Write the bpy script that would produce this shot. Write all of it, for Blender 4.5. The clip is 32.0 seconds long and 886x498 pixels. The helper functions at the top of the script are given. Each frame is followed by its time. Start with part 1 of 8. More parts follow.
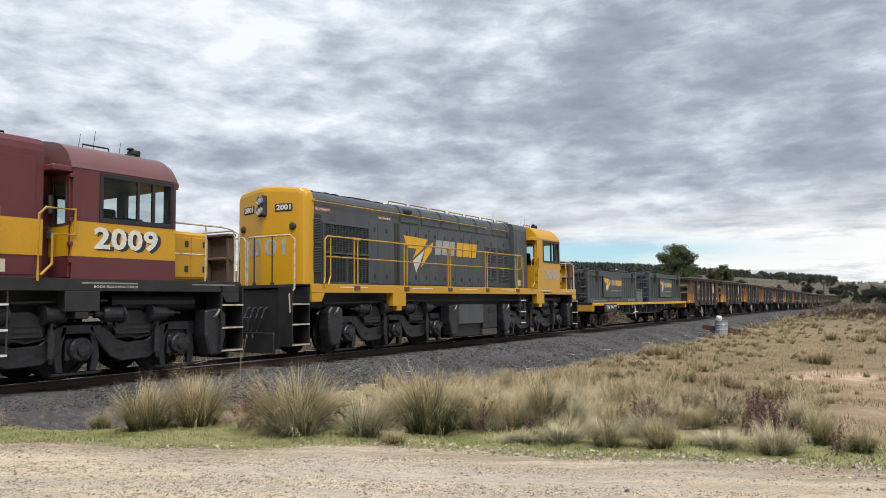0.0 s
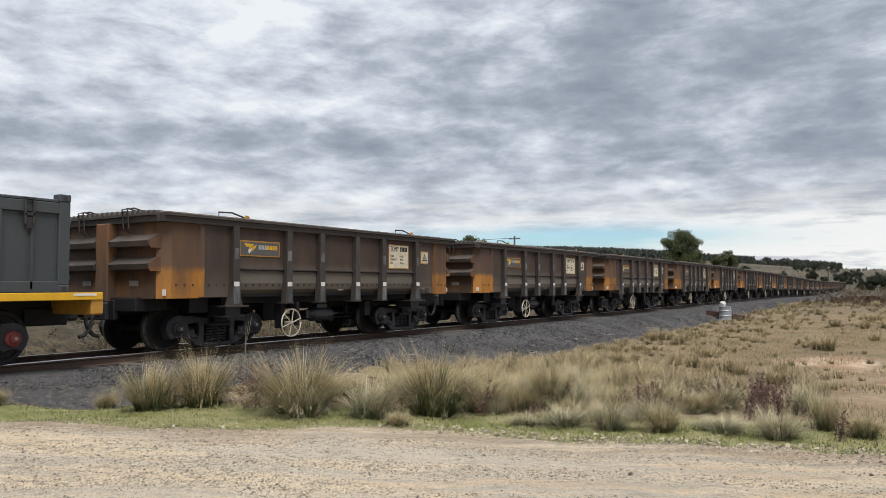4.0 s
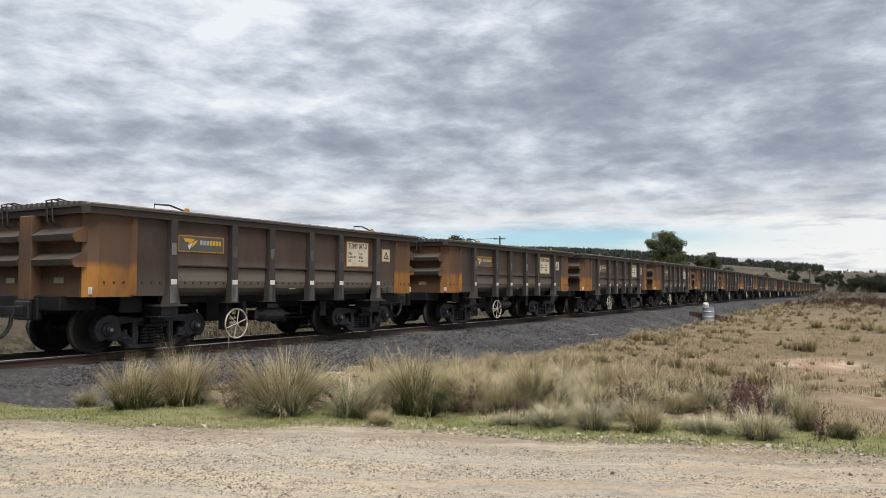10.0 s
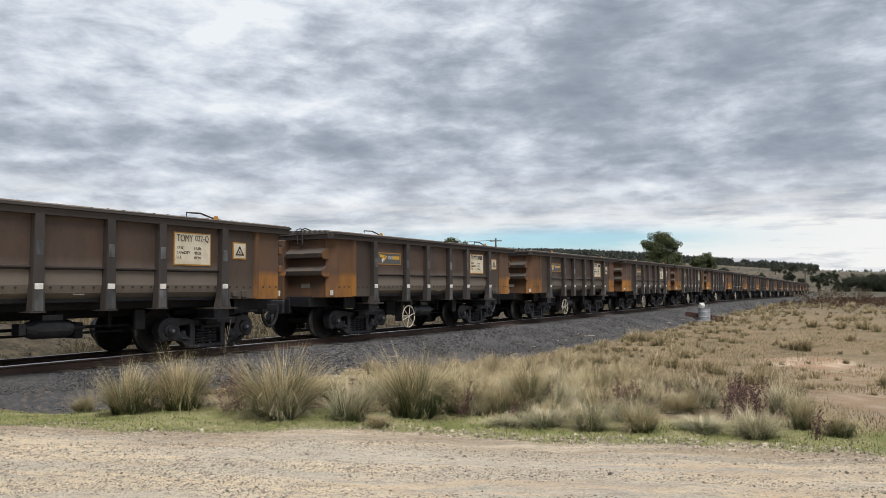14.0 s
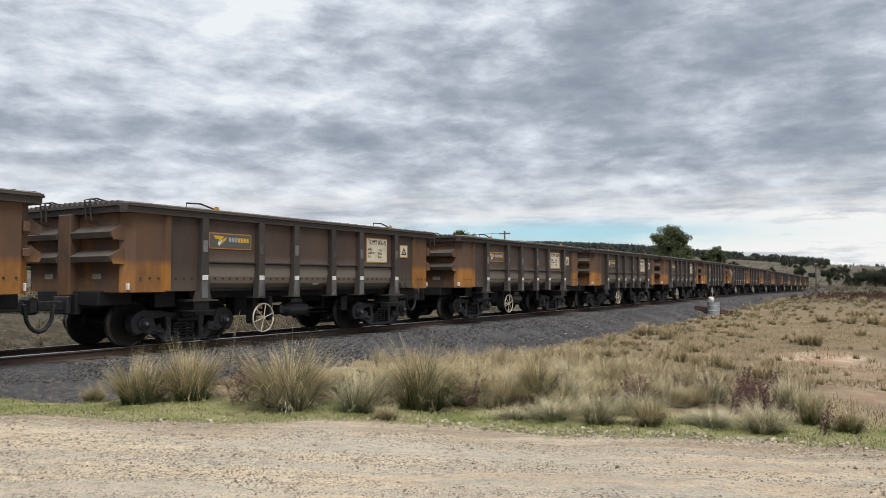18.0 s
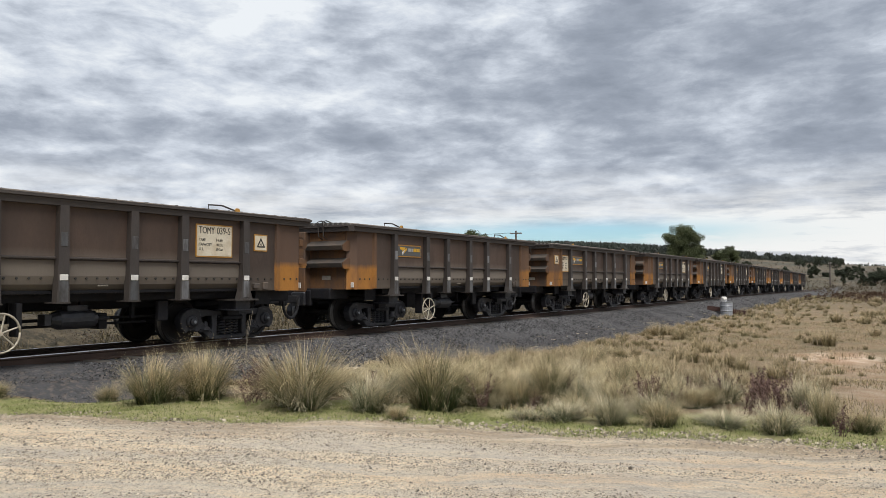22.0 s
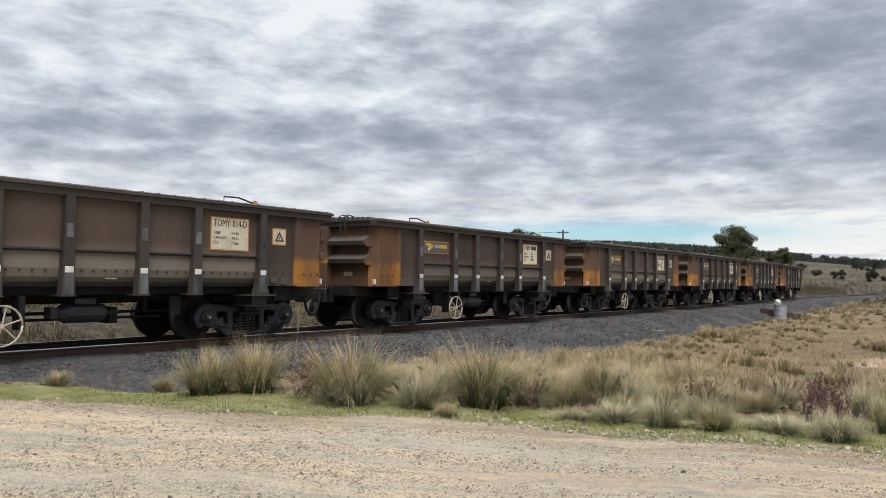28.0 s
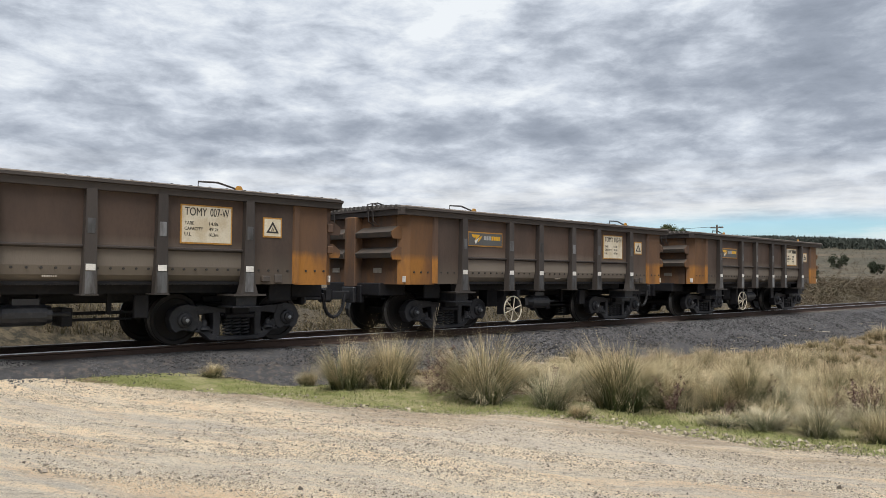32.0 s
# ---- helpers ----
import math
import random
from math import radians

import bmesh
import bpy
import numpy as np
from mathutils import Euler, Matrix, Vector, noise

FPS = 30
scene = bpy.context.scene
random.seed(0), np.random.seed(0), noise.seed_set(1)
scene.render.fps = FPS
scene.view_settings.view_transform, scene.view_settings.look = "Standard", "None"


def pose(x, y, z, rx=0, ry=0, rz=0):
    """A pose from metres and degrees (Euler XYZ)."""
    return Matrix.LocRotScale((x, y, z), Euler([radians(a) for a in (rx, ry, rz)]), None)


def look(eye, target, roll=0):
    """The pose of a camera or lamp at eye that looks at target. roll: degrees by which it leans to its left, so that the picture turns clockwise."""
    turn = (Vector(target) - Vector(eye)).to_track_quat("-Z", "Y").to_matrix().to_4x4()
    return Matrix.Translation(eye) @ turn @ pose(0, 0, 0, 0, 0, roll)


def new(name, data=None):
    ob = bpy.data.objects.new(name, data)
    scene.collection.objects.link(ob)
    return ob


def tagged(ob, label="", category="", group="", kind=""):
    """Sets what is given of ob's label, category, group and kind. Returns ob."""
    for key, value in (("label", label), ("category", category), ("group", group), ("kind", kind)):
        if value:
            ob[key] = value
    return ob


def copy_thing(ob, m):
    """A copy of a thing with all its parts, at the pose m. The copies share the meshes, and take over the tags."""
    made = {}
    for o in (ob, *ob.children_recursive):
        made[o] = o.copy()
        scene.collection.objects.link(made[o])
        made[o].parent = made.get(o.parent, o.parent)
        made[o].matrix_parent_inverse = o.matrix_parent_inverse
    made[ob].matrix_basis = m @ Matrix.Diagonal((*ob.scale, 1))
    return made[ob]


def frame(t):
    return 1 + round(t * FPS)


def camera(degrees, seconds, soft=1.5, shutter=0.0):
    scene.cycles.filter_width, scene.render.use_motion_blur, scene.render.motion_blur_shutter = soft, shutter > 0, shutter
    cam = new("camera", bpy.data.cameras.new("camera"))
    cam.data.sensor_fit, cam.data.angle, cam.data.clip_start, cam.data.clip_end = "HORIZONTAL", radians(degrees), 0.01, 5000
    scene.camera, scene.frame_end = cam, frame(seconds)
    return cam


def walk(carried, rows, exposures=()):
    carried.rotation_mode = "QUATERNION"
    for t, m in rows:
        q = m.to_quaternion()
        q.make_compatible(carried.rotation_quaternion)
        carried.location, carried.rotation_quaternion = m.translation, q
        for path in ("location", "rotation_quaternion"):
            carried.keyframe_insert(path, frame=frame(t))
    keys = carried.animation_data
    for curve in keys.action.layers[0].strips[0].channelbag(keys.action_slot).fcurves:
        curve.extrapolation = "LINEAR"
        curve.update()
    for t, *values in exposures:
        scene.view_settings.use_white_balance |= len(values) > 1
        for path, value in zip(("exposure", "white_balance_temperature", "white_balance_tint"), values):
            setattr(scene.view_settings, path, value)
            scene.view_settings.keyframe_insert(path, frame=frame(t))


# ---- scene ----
cam = camera(60.67, 32.0, soft=0.5, shutter=0.0)

# seconds, place of the eye, heading, pitch and roll
PATH = [
    (0, -0.002, -0.020, 1.611, 31.997, 4.041, -0.649),
    (0.5, 0.001, -0.020, 1.604, 32.042, 3.987, -0.693),
    (1, 0.001, -0.013, 1.605, 32.099, 3.847, -0.723),
    (1.5, -0.001, -0.015, 1.604, 32.219, 3.672, -0.692),
    (2, -0.005, -0.015, 1.606, 32.310, 3.487, -0.607),
    (2.5, 0.001, -0.011, 1.604, 32.386, 3.331, -0.467),
    (3, -0.004, -0.010, 1.605, 32.387, 3.154, -0.372),
    (3.5, -0.009, -0.008, 1.606, 32.343, 2.963, -0.314),
    (5.5, -0.006, -0.005, 1.598, 32.162, 2.613, 0.062),
    (6, -0.003, -0.010, 1.599, 32.160, 2.596, 0.119),
    (6.5, -0.010, -0.008, 1.603, 32.115, 2.588, 0.154),
    (7, -0.010, -0.010, 1.598, 32.054, 2.598, 0.110),
    (7.5, -0.011, -0.013, 1.600, 31.956, 2.619, 0.095),
    (8, -0.004, -0.009, 1.598, 31.749, 2.670, 0.098),
    (8.5, 0.001, -0.015, 1.592, 31.529, 2.726, 0.114),
    (9, 0.008, -0.013, 1.598, 31.299, 2.727, 0.142),
    (9.5, 0.011, -0.014, 1.594, 31.175, 2.770, 0.109),
    (10, 0.008, -0.009, 1.598, 31.204, 2.801, 0.111),
    (10.5, 0.006, -0.014, 1.594, 31.280, 2.935, -0.007),
    (11, 0.002, -0.011, 1.597, 31.279, 3.059, -0.043),
    (11.5, 0.009, -0.015, 1.597, 31.223, 3.165, -0.068),
    (12, 0.004, -0.016, 1.597, 31.081, 3.222, -0.145),
    (12.5, 0.010, -0.015, 1.597, 30.876, 3.210, -0.213),
    (13, 0.010, -0.015, 1.600, 30.724, 3.150, -0.281),
    (13.5, 0.012, -0.021, 1.597, 30.724, 3.072, -0.321),
    (14, -0.002, -0.012, 1.594, 30.899, 2.990, -0.344),
    (14.5, 0.007, -0.013, 1.594, 31.171, 2.824, -0.324),
    (16.5, 0.008, -0.017, 1.598, 31.456, 2.502, -0.116),
    (17, 0.004, -0.014, 1.599, 31.423, 2.470, -0.071),
    (17.5, 0.005, -0.011, 1.595, 31.475, 2.433, -0.051),
    (18, 0.001, -0.016, 1.596, 31.568, 2.426, -0.037),
    (18.5, 0.005, -0.015, 1.598, 31.707, 2.425, 0.061),
    (19, 0.006, -0.013, 1.598, 31.820, 2.418, 0.060),
    (19.5, 0.006, -0.007, 1.590, 31.883, 2.426, 0.037),
    (20, 0.012, -0.009, 1.595, 31.938, 2.364, 0.015),
    (20.5, 0.013, -0.007, 1.597, 31.935, 2.326, -0.080),
    (21, 0.013, -0.010, 1.598, 31.975, 2.310, -0.149),
    (21.5, 0.011, -0.015, 1.596, 32.122, 2.361, -0.165),
    (22, -0.006, -0.009, 1.601, 32.417, 2.416, -0.077),
    (22.5, -0.005, -0.001, 1.602, 32.696, 2.494, 0.014),
    (23, -0.012, -0.008, 1.602, 32.873, 2.586, 0.078),
    (23.5, -0.005, -0.008, 1.599, 32.896, 2.676, 0.089),
    (24, -0.004, -0.008, 1.599, 32.873, 2.669, 0.106),
    (24.5, -0.003, -0.003, 1.597, 33.023, 2.553, 0.140),
    (25, -0.007, -0.003, 1.595, 33.429, 2.451, 0.187),
    (25.5, -0.011, 0.012, 1.596, 33.979, 2.352, 0.307),
    (27.5, -0.034, 0.026, 1.598, 35.535, 2.297, 0.638),
    (28, -0.031, 0.031, 1.595, 35.889, 2.258, 0.735),
    (28.5, -0.041, 0.033, 1.598, 36.466, 2.180, 0.834),
    (29, -0.063, 0.049, 1.601, 37.189, 2.110, 0.881),
    (29.5, -0.103, 0.085, 1.611, 37.915, 2.007, 0.950),
    (30, -0.107, 0.150, 1.600, 38.682, 1.927, 0.907),
    (30.5, -0.035, 0.136, 1.598, 39.744, 1.842, 0.912),
    (31, 0.077, 0.045, 1.599, 41.376, 1.841, 0.857),
    (31.5, 0.141, -0.011, 1.589, 43.728, 1.951, 0.725),
    (32, 0.146, -0.028, 1.592, 46.845, 1.994, 0.519),
]


def eye_pose(x, y, z, heading, pitch, roll):
    return pose(x, y, z, 90 + pitch, 0, heading - 90) @ pose(0, 0, 0, 0, 0, roll)


walk(cam, [(row[0], eye_pose(*row[1:])) for row in PATH], exposures=[(0, 0.16), (1, 0.12), (3, 0.03), (26, 0.03), (30, 0.05), (32, 0.06)])

# how far the train has gone, in metres, second by second
RUN = [
    (0, -52.28), (1, -43.60), (2, -34.90), (3, -26.19), (3.5, -21.83), (6, -0.00), (7, 8.75), (8, 17.50),
    (9, 26.26), (10, 35.02), (11, 43.83), (12, 52.67), (13, 61.53), (14, 70.44), (14.5, 74.93), (16.5, 92.99),
    (17, 97.51), (18, 106.58), (19, 115.62), (20, 124.60), (21, 133.53), (22, 142.44), (23, 151.33), (24, 160.16),
    (25, 168.94), (25.5, 173.29), (28, 194.90), (29, 203.41), (30, 211.90), (31, 220.35), (32, 228.73),
]

# ---- world and sun: broken overcast, a soft high sun behind the clouds ----
SUN_ELEVATION, SUN_HEADING = radians(62), radians(226)
world = bpy.data.worlds.new("overcast_sky")
scene.world = world
world.use_nodes = True
wn, wl = world.node_tree.nodes, world.node_tree.links
wn.clear()


def wnode(kind, **values):
    n = wn.new(kind)
    for key, value in values.items():
        n.inputs[key].default_value = value
    return n


def wmath(op, a, b=None, clamp=False):
    n = wn.new("ShaderNodeMath")
    n.operation, n.use_clamp = op, clamp
    for i, v in enumerate((a, b)):
        if v is None:
            continue
        if isinstance(v, (int, float)):
            n.inputs[i].default_value = v
        else:
            wl.new(v, n.inputs[i])
    return n.outputs[0]


sky = wn.new("ShaderNodeTexSky")
sky.sky_type, sky.sun_disc = "NISHITA", False
sky.sun_elevation, sky.sun_rotation = SUN_ELEVATION, radians(90) - SUN_HEADING
coord = wn.new("ShaderNodeTexCoord")
sep = wn.new("ShaderNodeSeparateXYZ")
wl.new(coord.outputs["Generated"], sep.inputs[0])
up = wmath("ADD", wmath("MAXIMUM", sep.outputs[2], 0.0), 0.21)
flat = wn.new("ShaderNodeCombineXYZ")
wl.new(wmath("DIVIDE", sep.outputs[0], up), flat.inputs[0])
wl.new(wmath("DIVIDE", sep.outputs[1], up), flat.inputs[1])


def cloud_noise(scale, detail, rough, distort, loc, long_way, turn):
    """Noise on the cloud layer, drawn out along the direction turn by long_way."""
    m = wn.new("ShaderNodeMapping")
    m.vector_type = "TEXTURE"
    m.inputs["Location"].default_value = loc
    m.inputs["Rotation"].default_value = (0, 0, radians(turn))
    m.inputs["Scale"].default_value = (long_way, 1, 1)
    wl.new(flat.outputs[0], m.inputs[0])
    n = wnode("ShaderNodeTexNoise", Scale=scale, Detail=detail, Roughness=rough, Distortion=distort)
    wl.new(m.outputs[0], n.inputs["Vector"])
    return n.outputs[0]


big = cloud_noise(0.55, 2, 0.5, 0.2, (-4.3, 1.7, 0), 1.0, 0)
mid = cloud_noise(3.5, 7, 0.52, 0.0, (1.3, 2.9, 0), 1.0, 0)


# small flattened puffs, seen from the side
def puff_noise(scale, flatness, detail, rough, distort):
    at = wn.new("ShaderNodeCombineXYZ")
    wl.new(wmath("ARCTAN2", sep.outputs[1], sep.outputs[0]), at.inputs[0])
    wl.new(wmath("MULTIPLY", wmath("ARCSINE", sep.outputs[2]), flatness), at.inputs[1])
    n = wnode("ShaderNodeTexNoise", Scale=scale, Detail=detail, Roughness=rough, Distortion=distort)
    wl.new(at.outputs[0], n.inputs["Vector"])
    return n.outputs[0]


fine = puff_noise(13.0, 2.8, 8.0, 0.64, 0.25)
body = wmath("ADD", wmath("ADD", wmath("MULTIPLY", big, 0.20), wmath("MULTIPLY", mid, 0.56)), wmath("MULTIPLY", fine, 0.43))
# heading and height of the way one looks, ruffled a little so that no bank of cloud has a smooth edge
body = wmath("ADD", body, 0.055)
ruffle = wmath("MULTIPLY", wmath("SUBTRACT", mid, 0.5), 0.16)
heading = wmath("ADD", wmath("ARCTAN2", sep.outputs[1], sep.outputs[0]), ruffle)
height = wmath("ADD", wmath("ARCSINE", sep.outputs[2]), wmath("MULTIPLY", ruffle, wmath("MULTIPLY", sep.outputs[2], 0.9)))


def bank(az, el, wide, tall):
    """A soft bank of cloud: heading, height and half sizes in degrees."""
    a = wmath("DIVIDE", wmath("SUBTRACT", heading, radians(az)), radians(wide))
    e = wmath("DIVIDE", wmath("SUBTRACT", height, radians(el)), radians(tall))
    return wmath("EXPONENT", wmath("MULTIPLY", wmath("ADD", wmath("MULTIPLY", a, a), wmath("MULTIPLY", e, e)), -1.0))


# thin bright banks and thick dark ones
for az, el, wide, tall, gain in (
    (43.7, 15.2, 5.0, 3.0, 0.10), (51, 14, 6, 1.6, 0.06), (35.3, 14.6, 3.2, 2.2, 0.09), (33.6, 18.6, 4.0, 1.8, 0.08), (48, 20, 8, 3, 0.09), (62, 17, 9, 4, 0.08), (70, 13, 20, 9, 0.045),
    (38.6, 16.6, 2.8, 1.5, -0.13), (26.5, 13.4, 9, 2.4, -0.08), (15, 17.8, 11, 3.4, -0.10), (40, 11.3, 14, 1.2, -0.05), (10, 9.2, 8, 1.2, -0.06), (17.7, 7.2, 4.0, 0.6, 0.11), (38, 7.0, 22, 1.2, 0.05),
):
    body = wmath("ADD", body, wmath("MULTIPLY", bank(az, el, wide, tall), gain))
shade = wn.new("ShaderNodeValToRGB")
wl.new(body, shade.inputs[0])
ramp = shade.color_ramp
ramp.elements[0].position, ramp.elements[0].color = 0.46, (0.29, 0.331, 0.402, 1)
ramp.elements[1].position, ramp.elements[1].color = 0.83, (0.91, 0.955, 1.0, 1)
for where, colour in ((0.57, (0.368, 0.414, 0.494, 1)), (0.65, (0.487, 0.538, 0.622, 1)), (0.735, (0.678, 0.736, 0.825, 1))):
    ramp.elements.new(where).color = colour
# the cover thins towards the horizon into bright haze, with a gap of clear sky over the hill
low = wn.new("ShaderNodeMapRange")
low.inputs["From Min"].default_value, low.inputs["From Max"].default_value = 0.15, 0.045
wl.new(sep.outputs[2], low.inputs["Value"])
streaks = puff_noise(7.0, 7.5, 7.0, 0.62, 0.2)
haze = wn.new("ShaderNodeMix")
haze.data_type = "RGBA"
veil = wmath("MULTIPLY", low.outputs[0], wmath("ADD", wmath("MULTIPLY", wmath("SUBTRACT", streaks, 0.39), 4.2, True), 0.18))
wl.new(wmath("ADD", veil, wmath("MULTIPLY", bank(6, 3.3, 11, 1.5), wmath("MULTIPLY", wmath("SUBTRACT", streaks, 0.16), 3.0)), True), haze.inputs["Factor"])
wl.new(shade.outputs[0], haze.inputs[6])
haze.inputs[7].default_value = (0.97, 0.975, 0.965, 1)
clear = wn.new("ShaderNodeMix")
clear.data_type = "RGBA"
gap = cloud_noise(1.7, 6, 0.58, 0.3, (9.0, 1.0, 0), 2.4, 112)
strip = wmath("ADD", wmath("MULTIPLY", bank(21, 3.5, 10, 0.85), 1.15), wmath("MULTIPLY", bank(42, 3.3, 16, 0.9), 0.6))
open_sky = wmath("MULTIPLY", wmath("ADD", wmath("MULTIPLY", wmath("SUBTRACT", gap, 0.47), 7.0), 0.95, True), strip, True)
wl.new(wmath("MULTIPLY", open_sky, 0.9), clear.inputs["Factor"])
wl.new(haze.outputs[2], clear.inputs[6])
blue = wn.new("ShaderNodeVectorMath")
blue.operation = "MULTIPLY"
blue.inputs[1].default_value = (0.10, 0.135, 0.16)
wl.new(sky.outputs[0], blue.inputs[0])
wl.new(blue.outputs[0], clear.inputs[7])
back = wnode("ShaderNodeBackground", Strength=0.91)
wl.new(clear.outputs[2], back.inputs[0])
out = wn.new("ShaderNodeOutputWorld")
wl.new(back.outputs[0], out.inputs[0])

sun = new("sun", bpy.data.lights.new("sun", "SUN"))
sun.data.energy, sun.data.angle, sun.data.color = 4.15, radians(40), (1.0, 0.972, 0.93)
sun_from = Vector((math.cos(SUN_ELEVATION) * math.cos(SUN_HEADING), math.cos(SUN_ELEVATION) * math.sin(SUN_HEADING), math.sin(SUN_ELEVATION)))
sun.matrix_world = look(sun_from * 50, (0, 0, 0))

# ---- materials ----
def material(name, colour, rough=0.7, metal=0.0, second=None, scale=3.0, amount=0.5, grain=40.0, bump=0.15, dirt=None, dirt_from=None,
             stretch=(1, 1, 1), vary=0.0, island=0.0, coat=0.0, wobble=0.35, patchy=0.0, gloss=0.5):
    """colour mixed with second by stains of about 1/scale metres, fine grain in the relief; dirt: a colour of dust, on
    running gear also of painted sheen, that gathers in patches; vary: how far each object differs from the next."""
    m = bpy.data.materials.new(name)
    m.use_nodes = True
    nt = m.node_tree
    n, l = nt.nodes, nt.links
    b = n["Principled BSDF"]
    b.inputs["Roughness"].default_value, b.inputs["Metallic"].default_value = rough, metal
    b.inputs["Coat Weight"].default_value, b.inputs["Specular IOR Level"].default_value = coat, gloss
    tc = n.new("ShaderNodeTexCoord")
    mp = n.new("ShaderNodeMapping")
    mp.inputs["Scale"].default_value = stretch
    l.new(tc.outputs["Object"], mp.inputs[0])
    info = n.new("ShaderNodeObjectInfo")
    shift = n.new("ShaderNodeVectorMath")
    shift.operation = "ADD"
    spread = n.new("ShaderNodeVectorMath")
    spread.operation = "SCALE"
    spread.inputs[0].default_value = (31, 17, 11)
    l.new(info.outputs["Random"], spread.inputs["Scale"])
    l.new(mp.outputs[0], shift.inputs[0])
    l.new(spread.outputs[0], shift.inputs[1])

    def noise_of(sc, detail=4.0, ro=0.6):
        t = n.new("ShaderNodeTexNoise")
        t.inputs["Scale"].default_value, t.inputs["Detail"].default_value, t.inputs["Roughness"].default_value = sc, detail, ro
        l.new(shift.outputs[0], t.inputs["Vector"])
        return t.outputs[0]

    def mix(fac, a, b2):
        x = n.new("ShaderNodeMix")
        x.data_type = "RGBA"
        if isinstance(fac, float):
            x.inputs["Factor"].default_value = fac
        else:
            l.new(fac, x.inputs["Factor"])
        for slot, v in ((6, a), (7, b2)):
            if isinstance(v, tuple):
                x.inputs[slot].default_value = (*v, 1)
            else:
                l.new(v, x.inputs[slot])
        return x.outputs[2]

    def ramp_of(v, lo, hi, top=1.0):
        r = n.new("ShaderNodeMapRange")
        r.inputs["From Min"].default_value, r.inputs["From Max"].default_value, r.inputs["To Max"].default_value = lo, hi, top
        l.new(v, r.inputs["Value"])
        return r.outputs[0]

    second = second or tuple(c * 0.6 for c in colour)
    stains = noise_of(scale)
    col = mix(ramp_of(stains, 0.42, 0.66, amount), colour, second)
    grains = noise_of(grain, 3.0, 0.7)
    col = mix(ramp_of(grains, 0.45, 0.75, 0.35), col, tuple(c * 0.55 for c in colour))
    if dirt:
        if dirt_from:
            sp = n.new("ShaderNodeSeparateXYZ")
            l.new(tc.outputs["Object"], sp.inputs[0])
            wob = n.new("ShaderNodeMath")
            wob.operation = "MULTIPLY_ADD"
            l.new(noise_of(2.2), wob.inputs[0])
            wob.inputs[1].default_value = wobble
            l.new(sp.outputs[2], wob.inputs[2])
            f = ramp_of(wob.outputs[0], dirt_from[0], dirt_from[1], dirt_from[2])
            if patchy:
                share = n.new("ShaderNodeMapRange")
                share.inputs["To Min"].default_value = 1 - patchy
                l.new(info.outputs["Random"], share.inputs["Value"])
                both = n.new("ShaderNodeMath")
                both.operation = "MULTIPLY"
                l.new(f, both.inputs[0])
                l.new(share.outputs[0], both.inputs[1])
                f = both.outputs[0]
            col = mix(f, col, dirt)
        else:
            col = mix(ramp_of(noise_of(scale * 2.3, 5.0), 0.5, 0.68, 0.7), col, dirt)
    if vary or island:
        hsv = n.new("ShaderNodeHueSaturation")
        l.new(col, hsv.inputs["Color"])
        src = info.outputs["Random"]
        if island:
            geo = n.new("ShaderNodeNewGeometry")
            src = geo.outputs["Random Per Island"]
        amount_v = island or vary
        v = n.new("ShaderNodeMapRange")
        v.inputs["To Min"].default_value, v.inputs["To Max"].default_value = 1 - amount_v, 1 + amount_v
        l.new(src, v.inputs["Value"])
        l.new(v.outputs[0], hsv.inputs["Value"])
        col = hsv.outputs[0]
    l.new(col, b.inputs["Base Color"])
    rr = n.new("ShaderNodeMapRange")
    rr.inputs["To Min"].default_value, rr.inputs["To Max"].default_value = max(0.05, rough - 0.15), min(1, rough + 0.15)
    l.new(stains, rr.inputs["Value"])
    l.new(rr.outputs[0], b.inputs["Roughness"])
    if bump:
        bp = n.new("ShaderNodeBump")
        bp.inputs["Strength"].default_value, bp.inputs["Distance"].default_value = bump, 0.02
        l.new(grains, bp.inputs["Height"])
        l.new(bp.outputs[0], b.inputs["Normal"])
    return m


DUST = (0.20, 0.165, 0.125)
M_BROWN = material("grimy_brown_steel", (0.078, 0.051, 0.038), 0.62, second=(0.042, 0.030, 0.025), scale=2.2, stretch=(1, 1, 0.35), dirt=(0.165, 0.141, 0.115), dirt_from=(1.66, 1.36, 0.85), vary=0.20, wobble=0.14, gloss=0.35)
M_ENDBAY = material("grimy_end_bay_steel", (0.070, 0.048, 0.037), 0.62, second=(0.040, 0.030, 0.025), scale=2.0, amount=0.7, stretch=(1, 1, 0.35), dirt=(0.096, 0.078, 0.060), dirt_from=(1.55, 1.15, 0.7), vary=0.2, wobble=0.3, gloss=0.35)
M_LABEL = material("dull_pale_label", (0.30, 0.27, 0.225), 0.7, second=(0.16, 0.13, 0.10), scale=9, vary=0.3, bump=0.03)
M_POST = material("grimy_brown_post", (0.046, 0.038, 0.034), 0.5, second=(0.028, 0.023, 0.021), scale=4, stretch=(1, 1, 0.3), dirt=(0.055, 0.048, 0.043), dirt_from=(1.6, 0.9, 0.6), vary=0.15, gloss=0.4)
M_ORANGE = material("rusty_orange_steel", (0.315, 0.132, 0.020), 0.7, second=(0.13, 0.060, 0.026), scale=2.2, amount=0.9, stretch=(1, 1, 0.35), dirt=(0.070, 0.043, 0.031), dirt_from=(1.42, 1.54, 0.98), vary=0.18, wobble=0.14, patchy=0.35)
M_ENDBROWN = material("rusty_brown_end_steel", (0.088, 0.050, 0.031), 0.75, second=(0.20, 0.088, 0.024), scale=1.7, amount=0.8, stretch=(1, 1, 0.4), dirt=(0.055, 0.042, 0.034), vary=0.2)
